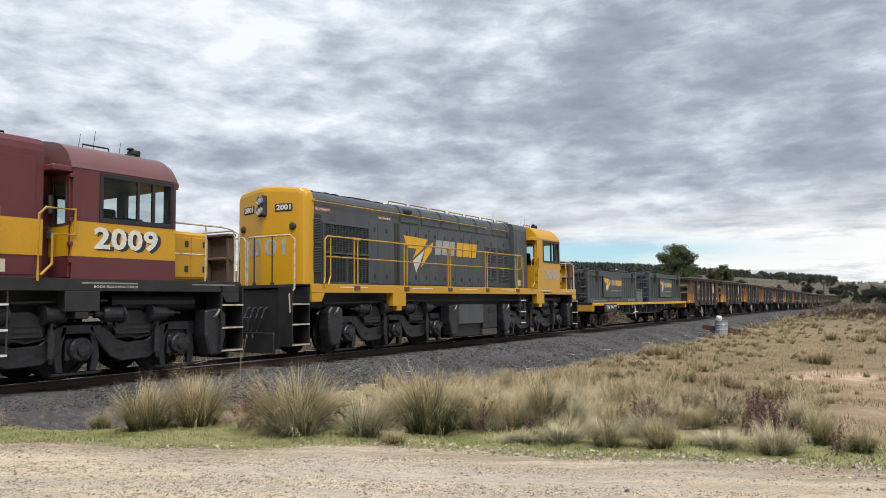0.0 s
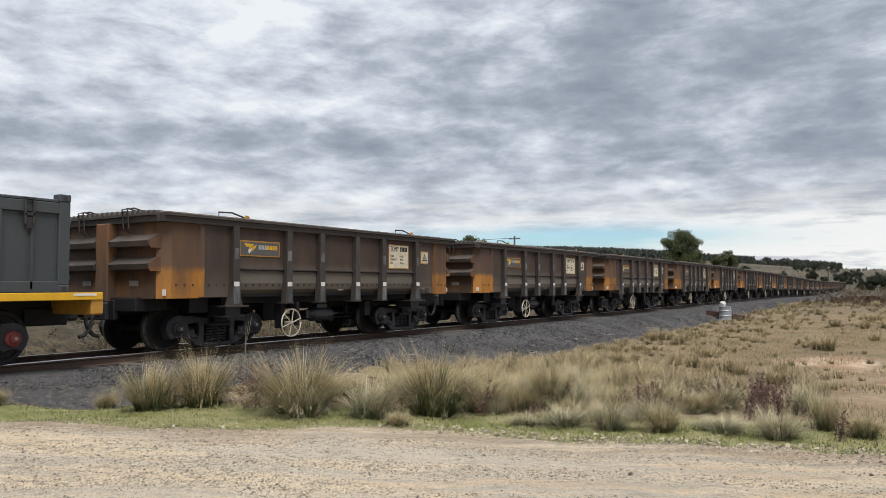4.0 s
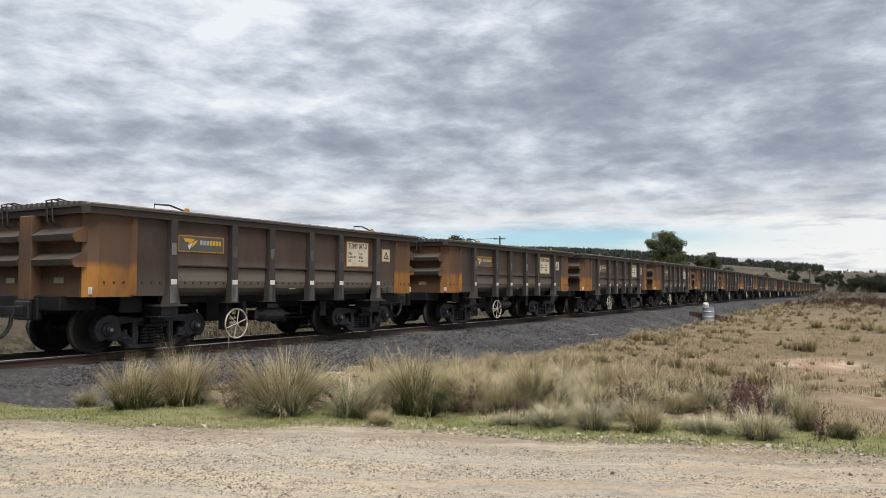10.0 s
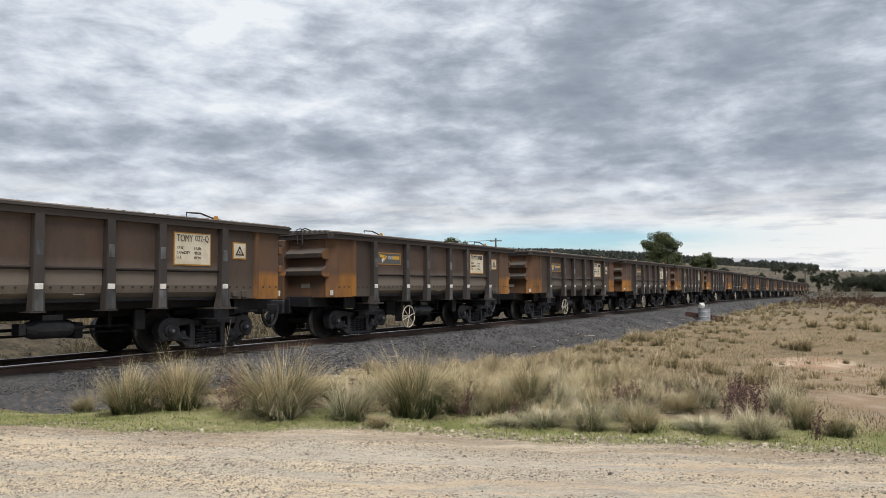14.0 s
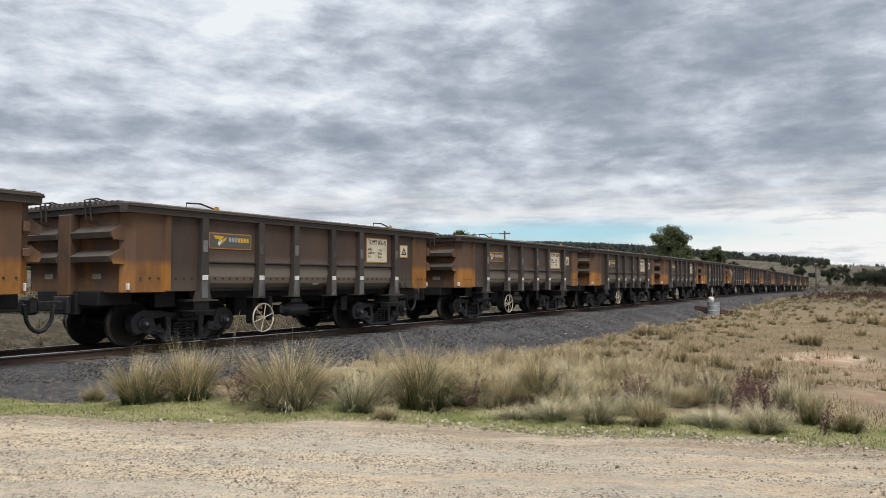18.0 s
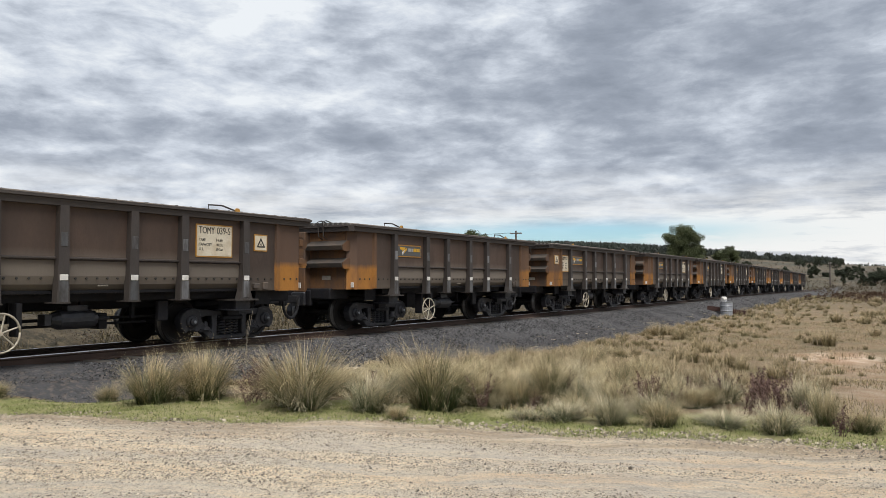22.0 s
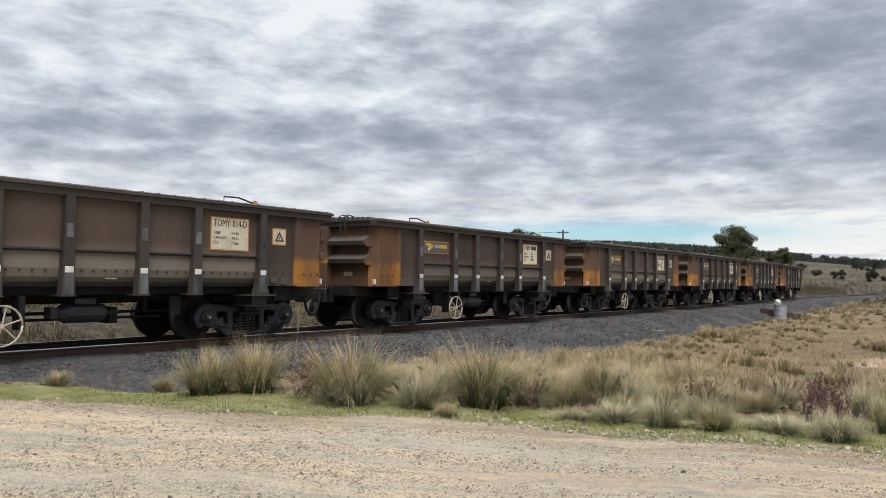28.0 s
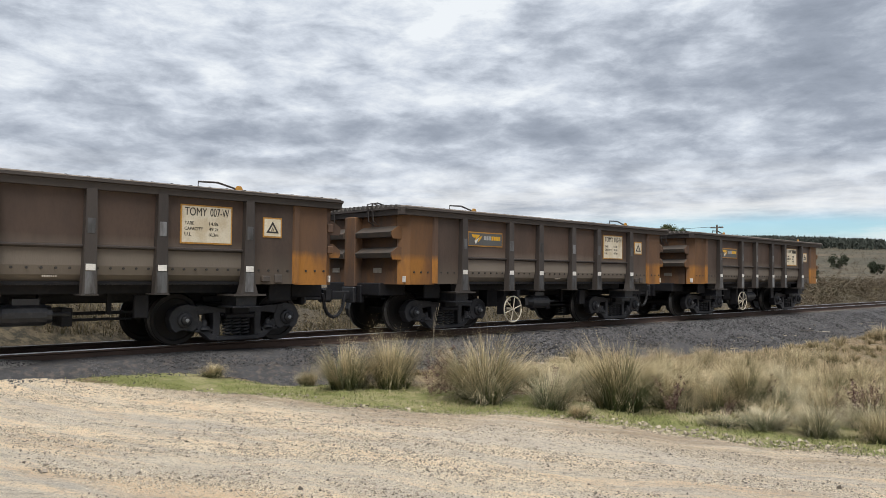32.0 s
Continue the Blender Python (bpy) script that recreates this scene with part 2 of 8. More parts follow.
M_RIB = material("worn_black_rib", (0.060, 0.050, 0.043), 0.7, second=(0.13, 0.09, 0.06), scale=3, vary=0.2)
# rim colour holds the shade below the lip, edge colour the lip's highlight
M_RIM = material("dusty_shaded_rim", (0.048, 0.039, 0.035), 0.7, second=(0.075, 0.063, 0.055), scale=5, stretch=(0.3, 1, 1), vary=0.15)
M_RIMEDGE = material("highlit_rim_edge", (0.24, 0.205, 0.175), 0.65, second=(0.08, 0.062, 0.05), scale=4, stretch=(0.4, 1, 1), vary=0.2)
M_WORN = material("scraped_metal", (0.145, 0.147, 0.152), 0.5, second=(0.048, 0.043, 0.040), scale=6, amount=1.0, metal=0.3, vary=0.5, stretch=(1, 1, 0.3))
# besides dust, blue tint and paler patches put sky sheen into the colour
M_CAST = material("dusty_sheen_cast_frame", (0.020, 0.021, 0.026), 0.5, second=(0.008, 0.008, 0.009), scale=6, dirt=(0.040, 0.037, 0.037), gloss=0.4)
M_LID = material("dark_lid", (0.05, 0.045, 0.04), 0.8, second=(0.11, 0.09, 0.07), scale=4)
M_UNDER = material("black_running_gear", (0.009, 0.009, 0.012), 0.6, second=(0.018, 0.016, 0.015), scale=5, dirt=(0.020, 0.018, 0.017), gloss=0.25)
M_WHEEL = material("rolled_steel_wheel", (0.014, 0.013, 0.013), 0.6, second=(0.034, 0.026, 0.022), scale=6, gloss=0.3)
M_TREAD = material("worn_tread", (0.15, 0.145, 0.14), 0.45, metal=0.8, second=(0.06, 0.055, 0.05), scale=10, bump=0.03)
M_SIGN = material("yellowed_sign", (0.62, 0.56, 0.44), 0.6, second=(0.46, 0.37, 0.24), scale=5, amount=0.7, bump=0.03, vary=0.12)
M_SIGNEDGE = material("orange_sign_edge", (0.42, 0.21, 0.03), 0.6, second=(0.28, 0.14, 0.04), scale=8, bump=0.03)
M_LOGO = material("grey_logo_panel", (0.085, 0.088, 0.088), 0.6, second=(0.10, 0.085, 0.07), scale=5, bump=0.03)
M_INK = material("black_ink", (0.025, 0.022, 0.02), 0.7, second=(0.05, 0.045, 0.04), scale=9, bump=0)
M_WHITE = material("dirty_white_paint", (0.66, 0.64, 0.60), 0.6, second=(0.38, 0.35, 0.31), scale=8, bump=0.03)
M_PLATE = material("bare_metal_plate", (0.22, 0.23, 0.24), 0.45, second=(0.09, 0.085, 0.08), scale=9, metal=0.3, bump=0.05)
M_CREAMRAIL = material("worn_cream_rail", (0.52, 0.46, 0.36), 0.55, second=(0.26, 0.16, 0.09), scale=7, amount=0.8, bump=0.03)
M_BRASS = material("cream_wheel_paint", (0.50, 0.45, 0.36), 0.6, second=(0.22, 0.16, 0.10), scale=9)
M_YELLOW = material("loco_yellow", (0.51, 0.268, 0.009), 0.40, second=(0.50, 0.26, 0.012), scale=1.6, amount=0.45, stretch=(1, 1, 0.4), grain=60, bump=0.05, coat=0.1)
M_GREY = material("loco_grey", (0.062, 0.070, 0.076), 0.45, second=(0.042, 0.047, 0.050), scale=2, stretch=(1, 1, 0.4), grain=60, bump=0.05, dirt=(0.082, 0.080, 0.075))
M_MAROON = material("loco_maroon", (0.105, 0.026, 0.030), 0.42, second=(0.085, 0.018, 0.021), scale=2, stretch=(1, 1, 0.4), grain=60, bump=0.05)
# paler copy of the maroon: the sky's sheen on the roof is in the colour
M_ROOF_M = material("sheen_maroon_roof", (0.15, 0.070, 0.072), 0.36, second=(0.11, 0.045, 0.045), scale=2, grain=60, bump=0.05)
M_BLACK = material("loco_black", (0.014, 0.014, 0.016), 0.5, second=(0.035, 0.033, 0.03), scale=4, bump=0.08)
# bluish highlights are coloured in here too, along with the dust
M_LOCOGEAR = material("dusty_sheen_loco_gear", (0.018, 0.019, 0.023), 0.45, second=(0.006, 0.006, 0.007), scale=5, dirt=(0.042, 0.040, 0.042))
M_RAILY = material("dirty_yellow_rail", (0.44, 0.25, 0.025), 0.5, second=(0.27, 0.15, 0.03), scale=5, amount=0.7, stretch=(0.4, 1, 1), bump=0.03)
M_ENDBOARD = material("brown_end_board", (0.10, 0.062, 0.045), 0.7, second=(0.06, 0.04, 0.033), scale=4)
M_LENS = material("headlight_glass", (0.42, 0.42, 0.40), 0.12, second=(0.3, 0.3, 0.28), bump=0, coat=0.6)
M_GRILLE = material("black_grille", (0.012, 0.012, 0.012), 0.7, bump=0.05)
M_LETTER = material("grey_letter", (0.34, 0.34, 0.33), 0.5, bump=0.02)
M_LOGOY = material("logo_yellow", (0.66, 0.36, 0.012), 0.45, second=(0.5, 0.28, 0.02), scale=6, bump=0.02)
M_LOGOW = material("logo_white", (0.62, 0.62, 0.60), 0.45, second=(0.4, 0.4, 0.38), scale=6, bump=0.02)
M_REDTAG = material("faded_red_tag", (0.30, 0.10, 0.08), 0.6, bump=0.02)
M_RED = material("dull_red_axlebox", (0.20, 0.035, 0.03), 0.6, second=(0.1, 0.03, 0.025), scale=7)
M_RAILSTEEL = material("bright_rail_head", (0.50, 0.48, 0.46), 0.28, metal=1.0, second=(0.35, 0.31, 0.28), scale=3, stretch=(0.2, 1, 1), bump=0.02)
M_RAILRUST = material("rusty_rail_web", (0.070, 0.042, 0.030), 0.85, second=(0.04, 0.028, 0.022), scale=4, stretch=(0.3, 1, 1))
M_SLEEPER = material("grey_sleeper", (0.10, 0.088, 0.075), 0.9, second=(0.06, 0.052, 0.046), scale=5, vary=0.25)
M_CONT = material("container_grey", (0.044, 0.051, 0.056), 0.5, second=(0.032, 0.037, 0.041), scale=2, stretch=(1, 1, 0.4), bump=0.05, dirt=(0.054, 0.056, 0.056))
M_CONTB = material("container_blue_grey", (0.046, 0.056, 0.070), 0.5, second=(0.04, 0.046, 0.052), scale=2, bump=0.05)
M_CHEQUER = material("chequer_plate", (0.17, 0.17, 0.175), 0.5, metal=0.4, second=(0.07, 0.07, 0.072), scale=20, grain=80, bump=0.3)
M_GALV = material("galvanised_drum", (0.34, 0.36, 0.39), 0.5, metal=0.35, second=(0.20, 0.21, 0.23), scale=6, bump=0.08)
M_TIMBER = material("weathered_pole", (0.12, 0.10, 0.085), 0.9, stretch=(1, 1, 0.2))


def glass_material():
    m = bpy.data.materials.new("cab_glass")
    m.use_nodes = True
    n, l = m.node_tree.nodes, m.node_tree.links
    b = n["Principled BSDF"]
    b.inputs["Base Color"].default_value = (0.02, 0.025, 0.028, 1)
    b.inputs["Roughness"].default_value = 0.05
    tr = n.new("ShaderNodeBsdfTransparent")
    tr.inputs[0].default_value = (0.90, 0.95, 0.94, 1)
    mx = n.new("ShaderNodeMixShader")
    mx.inputs[0].default_value = 0.12
    l.new(tr.outputs[0], mx.inputs[1])
    l.new(b.outputs[0], mx.inputs[2])
    l.new(mx.outputs[0], n["Material Output"].inputs[0])
    return m


M_GLASS = glass_material()

# ---- mesh tools ----
def link_mesh(name, mesh, parent=None, label=""):
    ob = new(name, mesh)
    if parent is not None:
        ob.parent = parent
    return tagged(ob, label)


def part(name, bm, mat, parent=None, label="", smooth=False):
    """One mesh object from a bmesh, under a thing or under a part."""
    me = bpy.data.meshes.new(name)
    bm.to_mesh(me)
    bm.free()
    for m in mat if isinstance(mat, (list, tuple)) else (mat,):
        me.materials.append(m)
    if smooth:
        for p in me.polygons:
            p.use_smooth = True
    return link_mesh(name, me, parent, label)


def thing(name, label, category, group="", kind=""):
    return tagged(new(name), label, category, group, kind)


def box(bm, x0, x1, y0, y1, z0, z1, bevel=0.0, m=None):
    ret = bmesh.ops.create_cube(bm, size=1.0, matrix=(m or Matrix()) @ Matrix.Translation(((x0 + x1) / 2, (y0 + y1) / 2, (z0 + z1) / 2)) @ Matrix.Diagonal((x1 - x0, y1 - y0, z1 - z0, 1)))
    if bevel:
        edges = list({e for v in ret["verts"] for e in v.link_edges})
        bmesh.ops.bevel(bm, geom=edges, offset=bevel, segments=1, affect="EDGES", profile=0.7)
    return bm


def boxes(*rows, bevel=0.0):
    bm = bmesh.new()
    for r in rows:
        box(bm, *r, bevel=bevel)
    return bm


def prism(bm, outline, axis, a, b):
    """An outline of two coordinates, drawn out along one axis from a to b."""
    def at(p, w):
        return {"x": (w, p[0], p[1]), "y": (p[0], w, p[1]), "z": (p[0], p[1], w)}[axis]
    v0 = [bm.verts.new(at(p, a)) for p in outline]
    v1 = [bm.verts.new(at(p, b)) for p in outline]
    n = len(outline)
    faces = [bm.faces.new(v0), bm.faces.new(v1[::-1])]
    for i in range(n):
        faces.append(bm.faces.new((v0[i], v1[i], v1[(i + 1) % n], v0[(i + 1) % n])))
    bmesh.ops.recalc_face_normals(bm, faces=faces)
    return bm


def rod(bm, p0, p1, r, sides=8, r2=None):
    p0, p1 = Vector(p0), Vector(p1)
    d = p1 - p0
    q = d.to_track_quat("Z", "Y").to_matrix().to_4x4()
    bmesh.ops.create_cone(bm, cap_ends=True, segments=sides, radius1=r, radius2=r if r2 is None else r2, depth=d.length, matrix=Matrix.Translation((p0 + p1) / 2) @ q)
    return bm


def pipe(bm, pts, r, sides=6):
    """A bent pipe through the points."""
    pts = [Vector(p) for p in pts]
    rings = []
    for i, p in enumerate(pts):
        d = (pts[min(i + 1, len(pts) - 1)] - pts[max(i - 1, 0)]).normalized()
        q = d.to_track_quat("Z", "Y")
        rings.append([bm.verts.new(p + q @ Vector((r * math.cos(a), r * math.sin(a), 0))) for a in (2 * math.pi * k / sides for k in range(sides))])
    for a, b in zip(rings, rings[1:]):
        best = min(range(sides), key=lambda s: (a[0].co - b[s].co).length)
        for k in range(sides):
            bm.faces.new((a[k], a[(k + 1) % sides], b[(k + 1 + best) % sides], b[(k + best) % sides]))
    bm.faces.new(rings[0][::-1])
    bm.faces.new(rings[-1])
    return bm


def lathe(bm, profile, sides, m=None):
    """profile: (radius, height) pairs, turned round z."""
    m = m or Matrix()
    rings = [[bm.verts.new(m @ Vector((r * math.cos(2 * math.pi * k / sides), r * math.sin(2 * math.pi * k / sides), h))) for k in range(sides)] for r, h in profile]
    faces = []
    for a, b in zip(rings, rings[1:]):
        for k in range(sides):
            faces.append(bm.faces.new((a[k], a[(k + 1) % sides], b[(k + 1) % sides], b[k])))
    faces.append(bm.faces.new(rings[0][::-1]))
    faces.append(bm.faces.new(rings[-1]))
    bmesh.ops.recalc_face_normals(bm, faces=faces)
    return bm


def spun_y(x, z, y0):
    """A frame whose z axis runs along -y, for wheels and caps on a vehicle's near side."""
    return Matrix.Translation((x, y0, z)) @ Matrix.Rotation(radians(90), 4, "X")


def mesh_of(name, verts, faces, mat):
    me = bpy.data.meshes.new(name)
    me.from_pydata(verts, [], faces)
    for m in mat if isinstance(mat, (list, tuple)) else (mat,):
        me.materials.append(m)
    return me


LETTERS = {}


def lettering(name, text, height, mat, parent, x, y, z, label="", width=None, slant=0.0, depth=0.004, bold=0.0):
    """Words on a side that faces -y: x and z of their lower left corner; width: what they are squeezed or stretched to."""
    key = (text, slant, bold, depth, mat.name)
    if key not in LETTERS:
        cu = bpy.data.curves.new("letters", "FONT")
        cu.body, cu.size, cu.extrude, cu.shear, cu.offset, cu.resolution_u = text, 1.0, depth, slant, bold, 3
        ob = bpy.data.objects.new("letters", cu)
        me = bpy.data.meshes.new_from_object(ob)
        me.materials.clear()
        me.materials.append(mat)
        bpy.data.objects.remove(ob)
        xs, ys = [v.co.x for v in me.vertices], [v.co.y for v in me.vertices]
        LETTERS[key] = (me, min(xs), max(xs), min(ys), max(ys))
    me, x0, x1, y0, y1 = LETTERS[key]
    s = height / (y1 - y0)
    sx = width / (x1 - x0) if width else s
    ob = link_mesh(name, me, parent, label)
    ob.matrix_basis = Matrix.Translation((x, y, z)) @ Matrix.Rotation(radians(90), 4, "X") @ Matrix.Diagonal((sx, s, 1, 1)) @ Matrix.Translation((-x0, -y0, 0))
    return ob


def numerals(text, mat, parent, x, y, z, label, width, bold):
    """Large figures of a number, each a part of its own."""
    shares = [0.62 if ch == "1" else 1.0 for ch in text]
    unit = width / sum(shares)
    for ch, share in zip(text, shares):
        lettering("cab_numeral", ch, 0.33, mat, parent, x + (0.06 * unit if share < 1 else 0), y, z, label, width=unit * (0.93 if share == 1 else 0.34), bold=bold if share == 1 else bold * 0.4)
        x += unit * share


def bars(count, x0, x1, z0, z1, y, depth=0.004):
    """Plain bars in place of lettering."""
    bm = bmesh.new()
    step = (x1 - x0) / count
    for i in range(count):
        box(bm, x0 + i * step, x0 + (i + 0.78) * step, y - depth, y, z0, z1)
    return bm


def swoosh(parent, x, z, w, h, y):
    """The operator's mark as three plain shapes."""
    for name, mat, pts in (
        ("mark_upper", M_LOGOY, ((0, 1), (0.80, 0.95), (0.62, 0.66), (0.30, 0.38), (0.42, 0.66), (0.12, 0.66))),
        ("mark_side", M_LOGOY, ((0.56, 0.14), (0.92, 0.62), (1.0, 0.90), (0.72, 0.68))),
        ("mark_lower", M_LOGOW, ((0.40, 0.0), (0.30, 0.32), (0.68, 0.64), (0.50, 0.2))),
    ):
        bm = bmesh.new()
        prism(bm, [(x + a * w, z + b * h) for a, b in pts], "y", y - 0.004, y)
        part(name, bm, mat, parent)

# ---- ground ----
TRACK_Y, RAIL_Z = 11.78, 0.50


def bend(x):
    """How far the line swings away to the north beyond its straight."""
    d = min(max(0.0, x - 26.0), 24.0)
    return 0.0435 * (d * d / 48 + max(0.0, x - 50.0))


def bend_angle(x):
    return math.degrees(math.atan(0.0435 * min(max(0.0, x - 26.0), 24.0) / 24))


def fall(x):
    """How far the land and the line drop away along the paddock."""
    return -0.55 * step01(50, 160, x)


def step01(a, b, v):
    t = min(1.0, max(0.0, (v - a) / (b - a)))
    return t * t * (3 - 2 * t)


def verge_x(y):
    """Where the gravel of the road ends and the verge begins."""
    return 7.58 - 0.17 * y - 0.024 * y * y + 0.12 * math.sin(y * 1.7)


def stone_edge(x):
    """Where the crushed stone beside the rails begins."""
    d = max(0.0, x - 2.97)
    return min(10.35, 12.2 - 0.75 * d - 0.085 * d * d) + 0.10 * math.sin(x * 2.3)


def ground_z(x, y):
    z = 0.12 - 0.36 * step01(8, 18, x) + 0.14 * step01(25, 60, x)
    # the road climbs to the crossing
    z += 0.12 * step01(8.2, 10.6, y) * (1 - step01(4.4, 6.2, x)) + 0.13 * step01(9.6, 10.9, y) * (1 - step01(2.2, 3.6, x))
    # low bank behind the track, then the far hillside
    z += 0.11 * step01(10.1, 11.0, y) * (1 - step01(12.6, 13.6, y)) * (1 - step01(3.7, 5.3, x))
    z += fall(x)
    r = math.hypot(x, y)
    behind = step01(14.0, 16.6, y - bend(x))
    z += behind * (0.80 + 0.45 * noise.noise((x * 0.11, y * 0.11, 3.0)) + 0.15 * noise.noise((x * 0.5, y * 0.5, 8.0)))
    az = math.degrees(math.atan2(y, x))
    hill = float(np.interp(az, (-60, -20, 0, 4, 5.4, 9.1, 13.5, 22, 30, 90, 140), (3, 8, 12.5, 13.6, 13.6, 17.5, 22, 28, 30, 30, 10)))
    z += hill * step01(150, 700, r) * step01(-300, -60, y)
    z += 0.05 * noise.noise((x * 0.5, y * 0.5, 0)) + 0.025 * noise.noise((x * 1.9, y * 1.9, 0))
    if -2 < y < 11 and 1.5 < x < 9:
        z += 0.010 * noise.noise((x * 4.3, y * 3.1, 1.0)) + 0.008 * noise.noise((x * 9.0, y * 7.0, 4.0))
    if r > 900:
        z -= (r - 900) * 0.012
    # the cutting under the ballast
    z -= 0.35 * step01(3.4, 2.2, abs(y - TRACK_Y - bend(x))) * step01(5.0, 7.5, x)
    return z


def spaced(points):
    """Grid lines from (start, end, step) runs."""
    out = []
    for a, b, s in points:
        n = max(1, round((b - a) / s))
        out += [a + (b - a) * i / n for i in range(n)]
    return out + [points[-1][1]]


def soil_material():
    """Road gravel, mown verge, dry paddock and red soil, by place on the plan."""
    m = bpy.data.materials.new("road_verge_and_paddock")
    m.use_nodes = True
    n, l = m.node_tree.nodes, m.node_tree.links
    b = n["Principled BSDF"]
    b.inputs["Roughness"].default_value = 0.95
    tc = n.new("ShaderNodeTexCoord")

    def noise_of(sc, detail=5.0, ro=0.6, stretch=None):
        t = n.new("ShaderNodeTexNoise")
        t.inputs["Scale"].default_value, t.inputs["Detail"].default_value, t.inputs["Roughness"].default_value = sc, detail, ro
        if stretch:
            mp = n.new("ShaderNodeMapping")
            mp.vector_type = "TEXTURE"
            mp.inputs["Scale"].default_value, mp.inputs["Rotation"].default_value = stretch, (0, 0, radians(113))
            l.new(tc.outputs["Object"], mp.inputs[0])
            l.new(mp.outputs[0], t.inputs["Vector"])
        else:
            l.new(tc.outputs["Object"], t.inputs["Vector"])
        return t.outputs[0]

    def mix(fac, a, b2):
        x = n.new("ShaderNodeMix")
        x.data_type = "RGBA"
        l.new(fac, x.inputs["Factor"])
        for slot, v in ((6, a), (7, b2)):
            if isinstance(v, tuple):
                x.inputs[slot].default_value = (*v, 1)
            else:
                l.new(v, x.inputs[slot])
        return x.outputs[2]

    def rng(v, lo, hi, top=1.0):
        r = n.new("ShaderNodeMapRange")
        r.inputs["From Min"].default_value, r.inputs["From Max"].default_value, r.inputs["To Max"].default_value = lo, hi, top
        l.new(v, r.inputs["Value"])
        return r.outputs[0]

    def zone(name):
        a = n.new("ShaderNodeAttribute")
        a.attribute_name = name
        return a.outputs["Fac"]

    # road: pale clay with grey gravel in the wheel tracks
    road = mix(rng(noise_of(1.3, 5, 0.6, (6.0, 0.45, 1)), 0.44, 0.57), (0.88, 0.70, 0.48), (0.61, 0.53, 0.43))
    road = mix(rng(noise_of(5, 5, 0.7, (2.5, 1, 1)), 0.46, 0.66, 0.8), road, (0.78, 0.68, 0.52))
    road = mix(rng(noise_of(1.1, 5, 0.65, (4.0, 0.6, 1)), 0.52, 0.62, 0.6), road, (0.68, 0.48, 0.29))
    road = mix(rng(noise_of(9, 7, 0.85, (2.2, 1, 1)), 0.53, 0.58, 0.55), road, (0.29, 0.24, 0.19))
    road = mix(rng(noise_of(2.2, 5, 0.65, (6.0, 0.5, 1)), 0.54, 0.62, 0.45), road, (0.42, 0.385, 0.34))
    road = mix(rng(noise_of(26, 5, 0.85), 0.56, 0.62, 0.7), road, (0.22, 0.18, 0.135))
    road = mix(rng(noise_of(34, 4, 0.85), 0.57, 0.63, 0.7), road, (0.90, 0.82, 0.68))
    for size, share in ((42.0, 0.16), (95.0, 0.20)):
        vo = n.new("ShaderNodeTexVoronoi")
        vo.inputs["Scale"].default_value = size
        l.new(tc.outputs["Object"], vo.inputs["Vector"])
        stone = n.new("ShaderNodeMix")
        stone.data_type = "RGBA"
        bw = n.new("ShaderNodeRGBToBW")
        l.new(vo.outputs["Color"], bw.inputs[0])
        l.new(rng(bw.outputs[0], 0.2, 0.8), stone.inputs["Factor"])
        stone.inputs[6].default_value, stone.inputs[7].default_value = (0.20, 0.17, 0.14, 1), (0.78, 0.69, 0.55, 1)
        road = mix(rng(vo.outputs["Distance"], share + 0.16, share, 0.85), road, stone.outputs[2])
    worn = n.new("ShaderNodeMath")
    worn.operation = "MULTIPLY"
    l.new(zone("earth"), worn.inputs[0])
    l.new(rng(noise_of(1.6, 6, 0.7, (3.0, 0.8, 1)), 0.36, 0.56, 0.85), worn.inputs[1])
    road = mix(worn.outputs[0], road, mix(rng(noise_of(18, 5, 0.8), 0.42, 0.6), (0.46, 0.345, 0.225), (0.25, 0.19, 0.13)))
    # verge and paddock
    green = mix(rng(noise_of(2.5), 0.4, 0.62), (0.25, 0.265, 0.085), (0.42, 0.37, 0.19))
    green = mix(rng(noise_of(30, 3), 0.5, 0.75, 0.7), green, (0.12, 0.12, 0.05))
    dry = mix(rng(noise_of(0.55, 6), 0.42, 0.62), (0.275, 0.192, 0.106), (0.175, 0.140, 0.074))
    dry = mix(rng(noise_of(3.2, 5), 0.48, 0.62, 0.85), dry, (0.27, 0.165, 0.10))
    dry = mix(rng(noise_of(7.0, 6, 0.8), 0.53, 0.62, 0.6), dry, (0.12, 0.11, 0.055))
    dry = mix(rng(noise_of(22, 4, 0.8), 0.5, 0.62, 0.75), dry, (0.10, 0.085, 0.048))
    dry = mix(rng(noise_of(16, 6, 0.8, (1.6, 1, 1)), 0.55, 0.60, 0.8), dry, (0.41, 0.32, 0.20))
    dry = mix(rng(noise_of(0.9, 5, 0.6), 0.54, 0.66, 0.55), dry, (0.165, 0.155, 0.065))
    soil = mix(rng(noise_of(1.2), 0.4, 0.6), (0.42, 0.27, 0.165), (0.64, 0.50, 0.37))
    far = mix(rng(noise_of(0.03, 7, 0.65, (3.0, 1, 1)), 0.42, 0.58), (0.125, 0.094, 0.060), (0.052, 0.047, 0.029))
    far = mix(rng(noise_of(0.45, 6, 0.7, (2.0, 1, 1)), 0.46, 0.60, 0.7), far, (0.034, 0.032, 0.020))
    far = mix(rng(noise_of(1.7, 6, 0.75, (1.6, 1, 1)), 0.52, 0.62, 0.6), far, (0.165, 0.128, 0.080))
    far = mix(rng(noise_of(0.12, 5), 0.45, 0.65, 0.7), far, (0.045, 0.043, 0.027))
    col = mix(zone("soil"), dry, soil)
